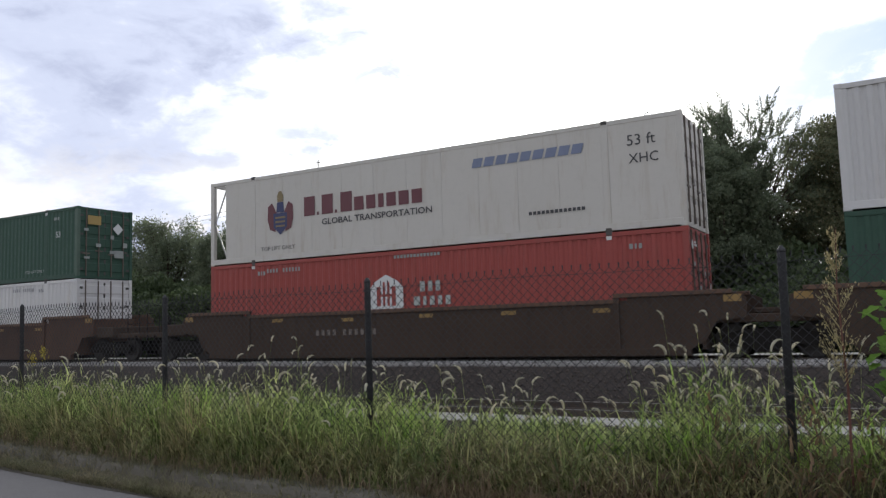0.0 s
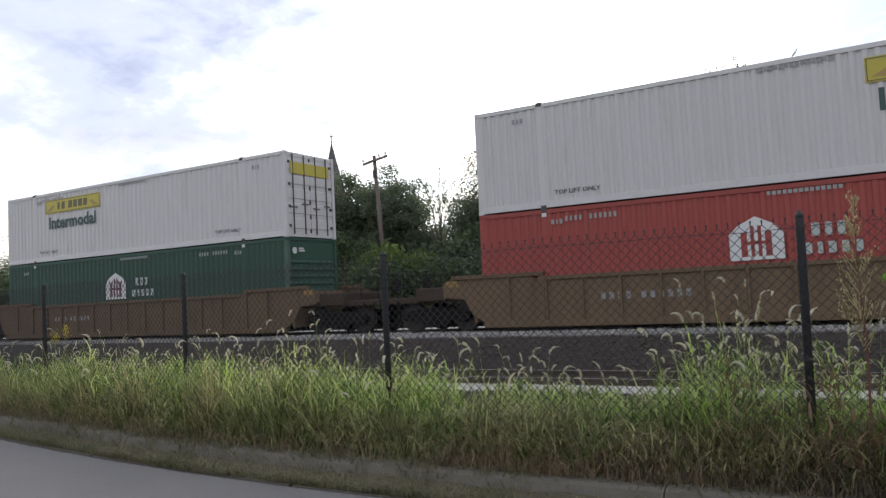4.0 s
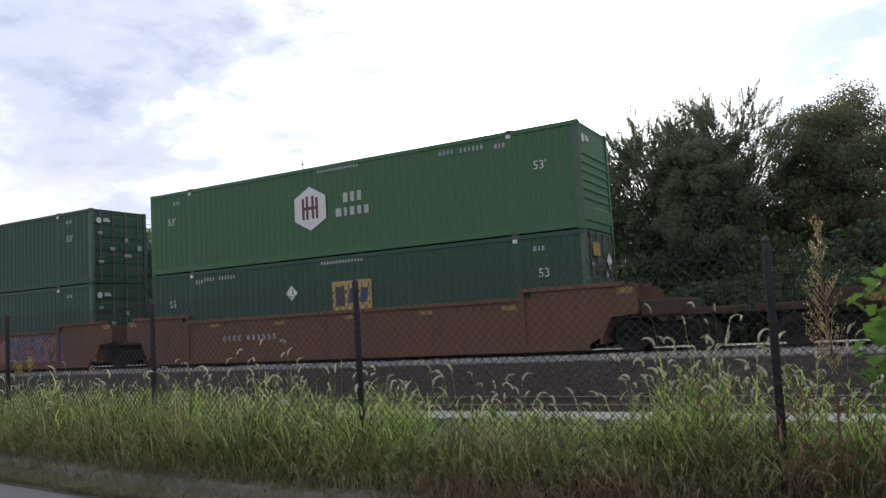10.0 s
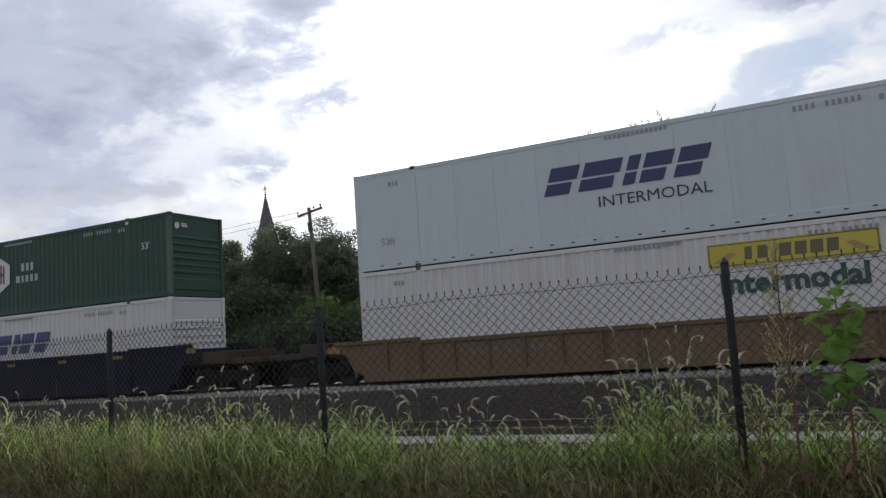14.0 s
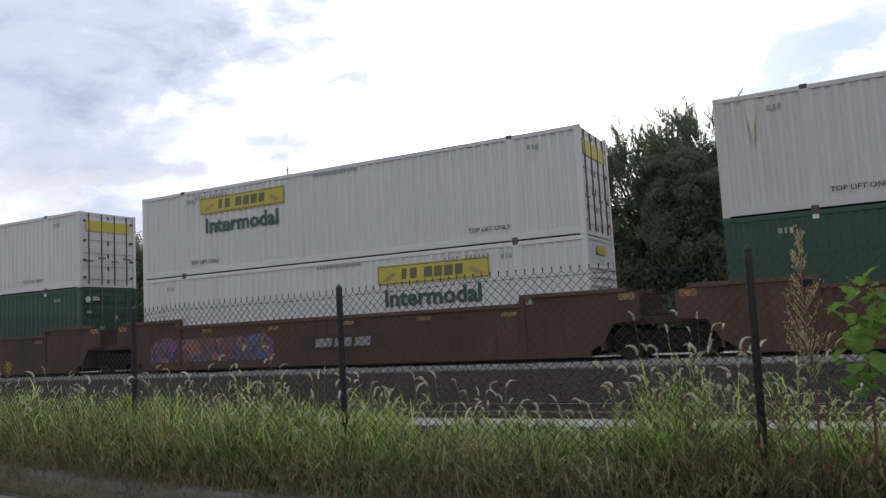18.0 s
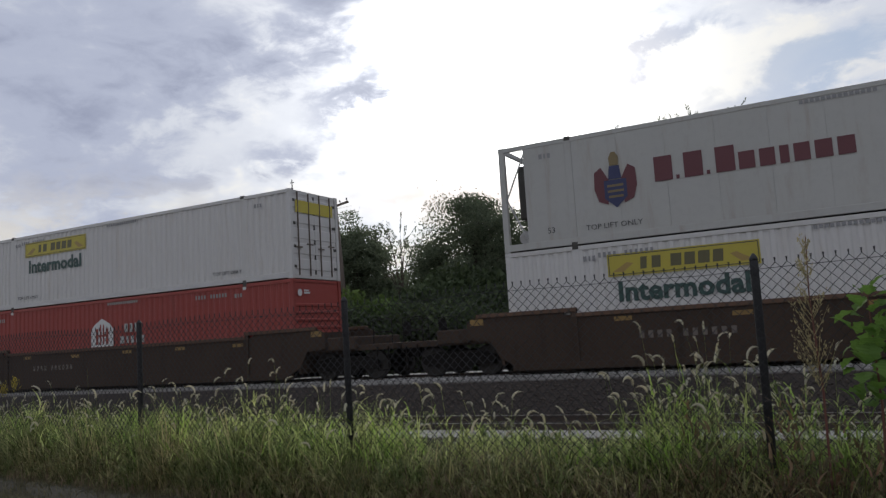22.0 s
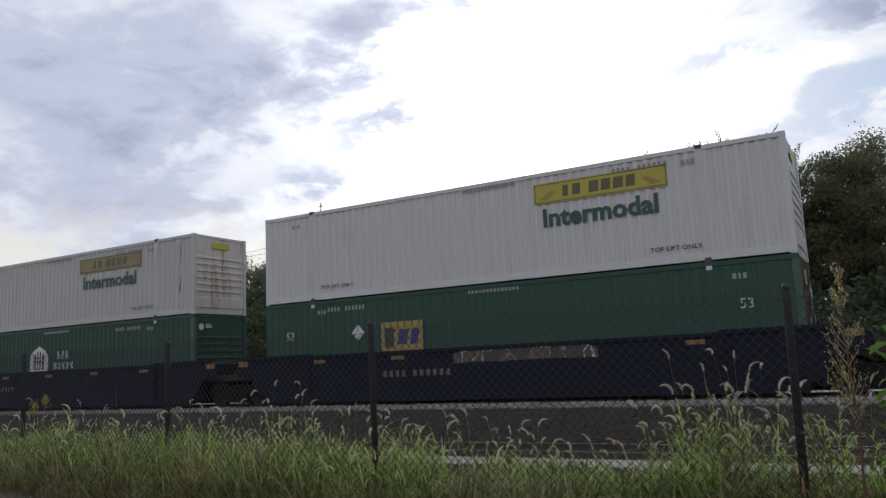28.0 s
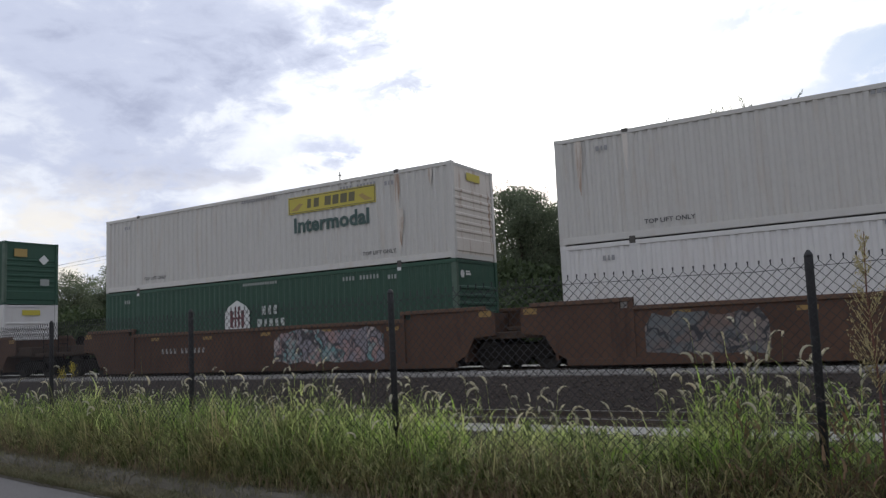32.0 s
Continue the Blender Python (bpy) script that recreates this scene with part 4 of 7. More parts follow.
        f = part("foliage", shapes[(i + 1) % 4], bush)
        f.scale = (rng.uniform(4.6, 6.0), rng.uniform(3.6, 4.6), h)
        part("stem", stem_m, bush)
    bright = tagged(new("bush"), "lighter green bush catching the light", "bush")
    bright.matrix_basis = pose(-21.6, 30.5, -0.4)
    fb = part("foliage", bush_mesh(51, M["leaf_bright"], 1.0, 1.0, 12000), bright)
    fb.scale = (4.6, 3.0, 4.6)
    # the wood goes on behind
    g = np.random.default_rng(9)
    n = 60000
    x = g.uniform(-150, 45, n)
    top = 5.6 + 1.6 * np.sin(x * 0.21) + 1.0 * np.sin(x * 0.57 + 1) + 0.6 * np.sin(x * 1.3)
    p = np.stack([x, g.uniform(51, 58, n), -0.3 + top * g.random(n) ** 0.7], 1)
    v, f = leaf_quads(g, p, np.repeat(np.array([[0, 0, 0.3]]), n, 0), 0.75, 0.5, 0.8)
    tagged(new("distant_woods", big_mesh("distant_woods", v, f, M["leaf_dark"])), "dark undergrowth and far trees behind the row", "woods", kind="stuff")


def make_pole():
    pole = tagged(new("utility_pole"), "leaning wooden utility pole with one crossarm", "utility pole")
    pole.matrix_basis = pose(-27.95, 40.0, -0.4, 0, -3.4, 0)
    part("mast", Build().tube([(0, 0, 0), (0, 0, 6), (0, 0, 11.1)], [0.17, 0.14, 0.11], 10).mesh("mast", M["pole_wood"], True), pole)
    arm = part("crossarm", Build().box(-0.75, 1.0, -0.06, 0.06, -0.07, 0.07, 0.01).mesh("crossarm", M["pole_wood"]), pole, at=pose(0, -0.14, 10.75, 0, -10, 12))
    ins = Build().tube([(0, 0, 0.07), (0, 0, 0.14), (0, 0, 0.16), (0, 0, 0.28)], [0.02, 0.02, 0.06, 0.04], 8).mesh("insulator", M["casting"])
    for dx in (-0.68, 0.45, 0.92):
        part("insulator", ins, arm, at=pose(dx, 0, 0))
    part("transformer", Build().tube([(0, 0, 0), (0, 0, 0.5)], 0.13, 10).mesh("transformer", M["casting"]), pole, at=pose(0.1, -0.25, 9.6))
    for k, dx in enumerate((-1.05, 1.05)):
        pts = []
        for i in range(25):
            u = i / 24
            pts.append((-28.4 + dx + u * -190, 40 + u * 20, 10.5 + u * 2.0 - 3.2 * 4 * u * (1 - u) * 0.5 - k * 0.25))
        tagged(new("overhead_wire", Build().tube(pts, 0.013, 4).mesh("overhead_wire", M["wire"])), "thin dark overhead wire", "wire")


def make_church():
    c = tagged(new("church"), "distant brick church with a slender dark spire", "church")
    d = 150.0
    x = -d * math.tan(radians(38.69))
    top = 1.55 + d / math.cos(radians(38.69)) * math.tan(radians(12.35))
    c.location = (x, d, -0.3)
    part("tower", Build().box(-2.6, 2.6, -2.6, 2.6, 0, top - 15.0, 0.05).mesh("tower", M["brickwork"]), c)
    part("nave", Build().extrude([(-6, 0), (6, 0), (6, 11), (0, 18), (-6, 11)], 2.6, 34, "y").mesh("nave", M["brickwork"]), c)
    sp = Build()
    base, tip = top - 15.0, top - 2.6
    n = 8
    ring = [(3.1 * math.cos(2 * math.pi * (k + 0.5) / n), 3.1 * math.sin(2 * math.pi * (k + 0.5) / n), base) for k in range(n)]
    ring2 = [(2.0 * math.cos(2 * math.pi * (k + 0.5) / n), 2.0 * math.sin(2 * math.pi * (k + 0.5) / n), base + 4.2) for k in range(n)]
    ring3 = [(0.08 * math.cos(2 * math.pi * (k + 0.5) / n), 0.08 * math.sin(2 * math.pi * (k + 0.5) / n), tip) for k in range(n)]
    for lo, hi in ((ring, ring2), (ring2, ring3)):
        for k in range(n):
            sp.face(lo[k], lo[(k + 1) % n], hi[(k + 1) % n], hi[k])
    s = part("spire", sp.mesh("spire", M["slate"]), c, "dark slate spire")
    part("cross", Build().box(-0.09, 0.09, -0.09, 0.09, tip - 0.2, tip + 2.4).box(-0.55, 0.55, -0.08, 0.08, tip + 1.5, tip + 1.68).tube([(0, 0, tip), (0, 0, tip + 0.3)], 0.22, 8).mesh("cross", M["casting"]), s)
    for sx in (-1, 1):
        for z in (top - 19, top - 26):
            part("window", Build().box(-0.5, 0.5, -0.05, 0.05, 0, 2.6).mesh("window", M["glass_dark"]), c, at=pose(sx * 1.2, -2.62, z))


make_woods()
make_pole()
make_church()

# ---- the train ----
SPEED = 23.965
HALF, WIDE, TALL = 8.077, 1.2955, 2.896
CACHE = {}


def cached(key, make):
    if key not in CACHE:
        CACHE[key] = make()
    return CACHE[key]


def corrugated(x0, x1, z0, z1, y, depth, pitch):
    """A pressed wall sheet with trapezoid ribs, facing -y."""
    n = max(1, round((x1 - x0) / pitch))
    p = (x1 - x0) / n
    xs, ys = [], []
    for i in range(n):
        a = x0 + i * p
        xs += [a, a + 0.32 * p, a + 0.5 * p, a + 0.82 * p]
        ys += [y, y, y + depth, y + depth]
    xs.append(x1)
    ys.append(y)
    b = Build()
    for i in range(len(xs) - 1):
        b.face((xs[i], ys[i], z0), (xs[i + 1], ys[i + 1], z0), (xs[i + 1], ys[i + 1], z1), (xs[i], ys[i], z1))
    return b


def side_mesh(style, mat, lo, hi):
    """A side wall between lo and hi, broken by the two lifting posts."""
    b = Build()
    for x0, x1 in ((lo, -6.18), (-6.0, 6.0), (6.18, hi)):
        if style == "ribbed":
            deep = 0.024 if mat in (M["green"], M["green_light"], M["grey"]) else 0.034
            s = corrugated(x0, x1, 0.20, TALL - 0.12, -WIDE + 0.012, deep, 0.255)
        else:
            s = Build().box(x0, x1, -WIDE + 0.022, -WIDE + 0.06, 0.19, TALL - 0.11)
        o = len(b.v)
        b.v += s.v
        b.f += [tuple(o + i for i in q) for q in s.f]
    return b.mesh("side_wall", mat)


def wall_panels(wall, mat, lo, hi):
    """Flat sheets, each a panel of its own, with narrow seams between."""
    for x0, x1 in ((lo, -6.18), (-6.0, 6.0), (6.18, hi)):
        n = max(1, round((x1 - x0) / 1.2))
        p = (x1 - x0) / n
        me = cached(("panel", mat.name, round(p, 3)), lambda: Build().box(-p / 2 + 0.0025, p / 2 - 0.0025, -WIDE + 0.012, -WIDE + 0.03, 0.20, TALL - 0.12, 0.003).mesh("wall_panel", mat))
        for k in range(n):
            part("wall_panel", me, wall, at=pose(x0 + (k + 0.5) * p, 0, 0))


def pressed(name, mat, w, ribs, z0, z1, depth=0.03):
    """A sheet with level ribs pressed out of it: one outline drawn out across the width."""
    out = [(-0.03, z0), (0.0, z0)]
    for z, h in ribs:
        out += [(0.0, z), (depth, z + 0.03), (depth, z + h - 0.03), (0.0, z + h)]
    out += [(0.0, z1), (-0.03, z1)]
    return Build().extrude(out, -w, w, "y").mesh(name, mat)


def front_mesh(mat):
    return pressed("front_wall", mat, WIDE - 0.15, [(0.22, 0.42)] + [(0.80 + i * 0.24, 0.12) for i in range(6)], 0.16, TALL - 0.10)


def text_mesh(words, size, mat, slant=0.0, bold=0.0, squeeze=1.0):
    """Flat lettering in the built-in font, upright in the x-z plane, facing -y; starts at the origin."""
    def make():
        c = bpy.data.curves.new("lettering", "FONT")
        c.body, c.size, c.shear, c.offset = words, size, slant, bold
        c.resolution_u = 2
        ob = new("lettering", c)
        bpy.context.view_layer.update()
        me = bpy.data.meshes.new_from_object(ob.evaluated_get(bpy.context.evaluated_depsgraph_get()))
        bpy.data.objects.remove(ob)
        me.transform(Matrix.Rotation(radians(90), 4, "X") @ Matrix.Diagonal((squeeze, 1, 1, 1)))
        me.materials.clear()
        me.materials.append(mat)
        me.name = "lettering"
        return me
    return cached(("text", words, size, mat.name, slant, bold, squeeze), make)


def letter_meshes(words, size, mat, slant, bold, squeeze):
    """The letters of a word, each a mesh of its own, in their places."""
    def make():
        bm = bmesh.new()
        bm.from_mesh(text_mesh(words, size, mat, slant, bold, squeeze))
        bm.verts.ensure_lookup_table()
        left, out = set(bm.faces), []
        while left:
            todo = [min(left, key=lambda f: f.index)]
            group = set(todo)
            while todo:
                for e in todo.pop().edges:
                    for f in e.link_faces:
                        if f not in group:
                            group.add(f)
                            todo.append(f)
            left -= group
            faces = sorted(group, key=lambda f: f.index)
            seen = {}
            for f in faces:
                for v in f.verts:
                    seen.setdefault(v, len(seen))
            me = bpy.data.meshes.new("letter")
            me.from_pydata([tuple(v.co) for v in seen], [], [[seen[v] for v in f.verts] for f in faces])
            me.materials.append(mat)
            out.append(me)
        bm.free()
        return out
    return cached(("letters", words, size, mat.name, slant, bold, squeeze), make)


def word(c, words, size, mat, x, z, label, bold=0.0, squeeze=1.0):
    """A large word on a wall, letter by letter."""
    for me in letter_meshes(words, size, mat, 0.0, bold, squeeze):
        mark(c, "letter", me, x, z, label)


def shapes_mesh(name, key, mat, polys):
    """Flat marks from outlines (x, z), facing -y."""
    def make():
        b = Build()
        for k, poly in enumerate(polys):
            b.face(*[(x, 0.0, z) for x, z in poly])
        me = bpy.data.meshes.new(name)
        me.from_pydata(b.v, [], b.f)
        me.materials.append(mat)
        return me
    return cached((name, key, mat.name), make)


def rect(x0, z0, x1, z1, lean=0.0):
    h = (z1 - z0) * lean
    return [(x0, z0), (x1, z0), (x1 + h, z1), (x0 + h, z1)]


def bars(x, z, widths, h, gap=0.06, lean=0.0):
    out = []
    for w in widths:
        out.append(rect(x, z, x + w, z + h, lean))
        x += w + gap
    return out


PLANE = -WIDE - 0.004


def pieces(parent, name, key, mat, polys, at):
    """Flat marks, each a part of its own."""
    for k, poly in enumerate(polys):
        part(name, shapes_mesh(name, (key, k), mat, [poly]), parent, at=at)


def mark(parent, name, me, x, z, label="", lift=0.0):
    ob = part(name, me, parent, label, pose(x, PLANE - lift, z))
    if name in ("serial_mark", "small_mark", "notice", "slot_row", "lettering"):
        ob["kind"] = "stuff"
    return ob


def sign_hauler(c, x, lettered=True, faded=False):
    """Yellow plate with a row of dark blocks, and the green word under it."""
    p = mark(c, "sign_plate", shapes_mesh("sign_plate", (0, faded), M["yellow_faded" if faded else "yellow"], [rect(0, 0, 3.62, 0.57)]), x, 2.0, "browned and faded sign plate" if faded else "yellow sign plate with a dark frame")
    edge = [rect(0.03, 0.03, 3.59, 0.05), rect(0.03, 0.52, 3.59, 0.54), rect(0.03, 0.05, 0.05, 0.52), rect(3.57, 0.05, 3.59, 0.52)]
    part("sign_frame", shapes_mesh("sign_frame", 0, M["ink"], edge), p, at=pose(0, -0.003, 0))
    blocks = bars(0.82, 0.14, [0.16, 0.22], 0.30, 0.12, 0.08) + bars(1.56, 0.14, [0.26, 0.25, 0.27, 0.24], 0.30, 0.07, 0.08)
    pieces(p, "sign_block", 0, M["ink_sign"], blocks, pose(0, -0.003, 0))
    scroll = [[(0.12, 0.12), (0.4, 0.1), (0.66, 0.30), (0.5, 0.34), (0.3, 0.22)], [(3.5, 0.12), (3.2, 0.1), (2.95, 0.30), (3.1, 0.34), (3.3, 0.22)]]
    pieces(p, "sign_scroll", 0, M["gold"], scroll, pose(0, -0.003, 0))
    if not lettered:
        return
    word(c, "Intermodal", 0.68, M["ink_green"], x + 0.2, 1.38, "dark green letter", 0.022, 1.05)


def sign_slant(c, lower=False):
    """Five leaning navy blocks of a carrier's mark, cut like racing letters."""
    ink = M["ink_blue"] if lower else M["ink_navy"]
    for x, w in ((0.0, 0.80), (0.92, 1.00), (2.06, 0.30), (2.48, 0.72), (3.32, 0.74)):
        for k, z0, z1, cut in ((0, 0.0, 0.30, 0.0), (1, 0.36, 0.72, 0.10)):
            comb = [(a + 0.36 * z0, b + z0) for a, b in rect(0, 0, w - (0.12 - cut if w > 0.5 else 0), z1 - z0, 0.36)]
            mark(c, "mark_block", shapes_mesh("mark_block", (w, k), ink, [comb]), x - 2.22, 1.42, "slanted navy blue block")
    if not lower:
        word(c, "INTERMODAL", 0.40, M["ink"], -0.82, 0.95, "dark letter", 0.0, 1.12)


def sign_hexagon(c):
    hexa = [(0.62, 1.40), (1.24, 1.06), (1.24, 0.34), (0.62, 0.0), (0.0, 0.34), (0.0, 1.06)]
    p = mark(c, "badge", shapes_mesh("badge", 2, M["ink_white"], [hexa]), -1.45, 0.88, "white hexagon badge with maroon bars")
    h = [rect(0.30, 0.36, 0.40, 1.04), rect(0.46, 0.36, 0.56, 1.10), rect(0.68, 0.36, 0.78, 1.10), rect(0.84, 0.36, 0.94, 1.04), rect(0.40, 0.66, 0.84, 0.76)]
    pieces(p, "badge_bar", 2, M["ink_red"], h, pose(0, -0.003, 0))
    blocks = bars(0.30, 0.42, [0.17, 0.14, 0.15], 0.30, 0.11) + bars(0.0, 0.0, [0.21, 0.11, 0.16, 0.14, 0.16], 0.26, 0.112)
    pieces(c, "carrier_block", 2, M["ink_soft"], blocks, pose(0.16, PLANE, 1.20))


def sign_house(c, bar_mat):
    arch = [(0.0, 0.0), (1.2, 0.0), (1.2, 0.62), (1.0, 0.82), (0.6, 1.02), (0.2, 0.82), (0.0, 0.62)]
    p = mark(c, "badge", shapes_mesh("badge", 3, M["ink_white"], [arch]), -1.4, 1.18, "white house-shaped badge")
    h = [rect(0.26, 0.08, 0.40, 0.66), rect(0.48, 0.08, 0.56, 0.8), rect(0.64, 0.08, 0.72, 0.8), rect(0.80, 0.08, 0.94, 0.66), rect(0.40, 0.36, 0.80, 0.44)]
    pieces(p, "badge_bar", (3, bar_mat.name), bar_mat, h, pose(0, -0.003, 0))
    blocks = bars(0.22, 0.40, [0.17, 0.14, 0.15], 0.30, 0.11) + bars(0.0, 0.0, [0.21, 0.11, 0.16, 0.14, 0.16], 0.26, 0.112)
    pieces(c, "carrier_block", 3, M["ink_soft"], blocks, pose(0.16, PLANE, 1.24))


def sign_ochre(c, x, z):
    p = mark(c, "sign_plate", shapes_mesh("sign_plate", 4, M["gold"], [rect(0, -0.12, 1.46, 0.90)]), x, z, "ochre sign plate with dark and blue blocks")
    e = [rect(0.12, 0.14, 0.46, 0.74)]
    pieces(p, "sign_block", 4, M["ink"], e, pose(0, -0.003, 0))
    m = [rect(0.56, 0.22, 0.90, 0.66, 0.2), rect(1.00, 0.22, 1.26, 0.66, 0.2)]
    pieces(p, "sign_block", 5, M["ink_blue"], m, pose(0, -0.003, 0))


def diamond(c, x, z):
    mark(c, "placard", shapes_mesh("placard", 6, M["ink_white"], [[(0, -0.24), (0.24, 0), (0, 0.24), (-0.24, 0)]]), x, z, "white diamond placard", 0.002)


def sign_crest(c, older):
    wings = [[(0.1, 0.1), (0.34, 0.0), (0.40, 0.62), (0.20, 0.98), (0.02, 0.86), (0.0, 0.42)], [(1.0, 0.1), (1.10, 0.42), (1.08, 0.86), (0.90, 0.98), (0.70, 0.62), (0.76, 0.0)]]
    p = mark(c, "crest", shapes_mesh("crest", 7, M["ink_red"], wings), -5.45, 0.95, "heraldic crest in navy, maroon and gold")
    part("shield", shapes_mesh("shield", 7, M["ink_navy"], [[(0.26, 0.62), (0.26, 0.16), (0.55, -0.10), (0.84, 0.16), (0.84, 0.62)]]), p, "navy shield", at=pose(0, -0.003, 0))
    part("helm", shapes_mesh("helm", 7, M["ink_navy"], [[(0.38, 0.64), (0.72, 0.64), (0.68, 0.98), (0.42, 0.98)]]), p, at=pose(0, -0.003, 0))
    part("crown", shapes_mesh("crown", 7, M["dull_gold"], [[(0.44, 0.99), (0.66, 0.99), (0.68, 1.20), (0.60, 1.34), (0.50, 1.34), (0.42, 1.20)]]), p, "gold crown", at=pose(0, -0.003, 0))
    part("ribbon", shapes_mesh("ribbon", 7, M["dull_gold"], [rect(0.36, 0.16, 0.74, 0.22), rect(0.34, 0.30, 0.76, 0.36), rect(0.34, 0.44, 0.76, 0.50)]), p, at=pose(0, -0.006, 0))
    name = bars(0.0, 0.0, [0.44], 0.62, 0.1) + bars(0.72, 0.0, [0.44], 0.62, 0.1) + bars(1.46, 0.0, [0.44], 0.62, 0.1)
    name += bars(1.98, 0.0, [0.36, 0.34, 0.20, 0.34, 0.36, 0.36], 0.42, 0.10) + [rect(0.52, 0.0, 0.60, 0.10), rect(1.24, 0.0, 1.32, 0.10)]
    pieces(c, "carrier_block", 8, M["ink_red"], name, pose(-3.9, PLANE, 1.36))
    pieces(c, "carrier_block", 9, M["ink_faded"], bars(0, 0, [0.30] * 9, 0.26, 0.07, 0.3), pose(2.2, PLANE, 2.15))
    mark(c, "small_mark", shapes_mesh("small_mark", 10, M["ink"], bars(0, 0, [0.09] * 13, 0.09, 0.035)), 3.9, 0.64)
    mark(c, "lettering", text_mesh("TOP LIFT ONLY", 0.19, M["ink"], 0, 0.0, 1.1), -5.75, 0.36)
    if older:
        small_marks(c, M["ink_grey"], True, 5, False)
        mark(c, "lettering", text_mesh("TOP LIFT ONLY", 0.19, M["ink_grey"], 0, 0.0, 1.1), 4.60, 0.36)
        mark(c, "lettering", text_mesh("53", 0.22, M["ink"]), -6.80, 0.40)
        return
    mark(c, "lettering", text_mesh("GLOBAL TRANSPORTATION", 0.27, M["ink"], 0, 0.004, 1.18), -3.2, 1.03, "small dark lettering")
    mark(c, "lettering", text_mesh("53 ft", 0.40, M["ink"]), 6.66, 2.16, "dark lettering")
    mark(c, "lettering", text_mesh("XHC", 0.36, M["ink"]), 6.70, 1.70, "dark lettering")


def sign_parcel(c):
    p = mark(c, "sign_plate", shapes_mesh("sign_plate", 11, M["purple"], [rect(0, 0, 3.66, 0.80)]), 2.1, 1.62, "dark purple sign plate")
    pieces(p, "sign_block", 12, M["ink_white"], bars(0.22, 0.2, [0.20, 0.24, 0.24], 0.42, 0.04), pose(0, -0.003, 0))
    pieces(p, "sign_block", 13, M["orange_mark"], bars(1.04, 0.2, [0.24, 0.24], 0.36, 0.03), pose(0, -0.003, 0))
    pieces(p, "sign_block", 14, M["ink_grey"], bars(1.72, 0.22, [0.16] * 8, 0.22, 0.05), pose(0, -0.003, 0))


def small_marks(c, ink, front_right, seed, lift=True):
    """Numbers, height marks and handling notes at both ends, as plain bars or plain words."""
    rng = random.Random(seed)
    s = 1 if front_right else -1
    mark(c, "serial_mark", shapes_mesh("serial_mark", 0, ink, bars(0, 0, [0.07] * 4, 0.13, 0.06) + bars(0.68, 0, [0.07] * 6, 0.13, 0.06)), 3.9 if s > 0 else -5.5, 2.52)
    mark(c, "serial_mark", shapes_mesh("serial_mark", 1, ink, bars(0, 0, [0.09, 0.05, 0.08], 0.13, 0.05)), 5.65 if s > 0 else -5.9, 2.46)
    mark(c, "serial_mark", shapes_mesh("serial_mark", 1, ink, bars(0, 0, [0.09, 0.05, 0.08], 0.13, 0.05)), -6.9 if s > 0 else 6.6, 2.42)
    mark(c, "notice", shapes_mesh("notice", 2, ink, bars(0, 0, [0.08] * 14, 0.09, 0.035)), -0.5, 2.66)
    if lift:
        for x in (4.72, -5.75):
            mark(c, "lettering", text_mesh("TOP LIFT ONLY", 0.165, M["ink"] if ink is M["ink_grey"] else ink, 0, 0.002, 1.1), x, 0.36)


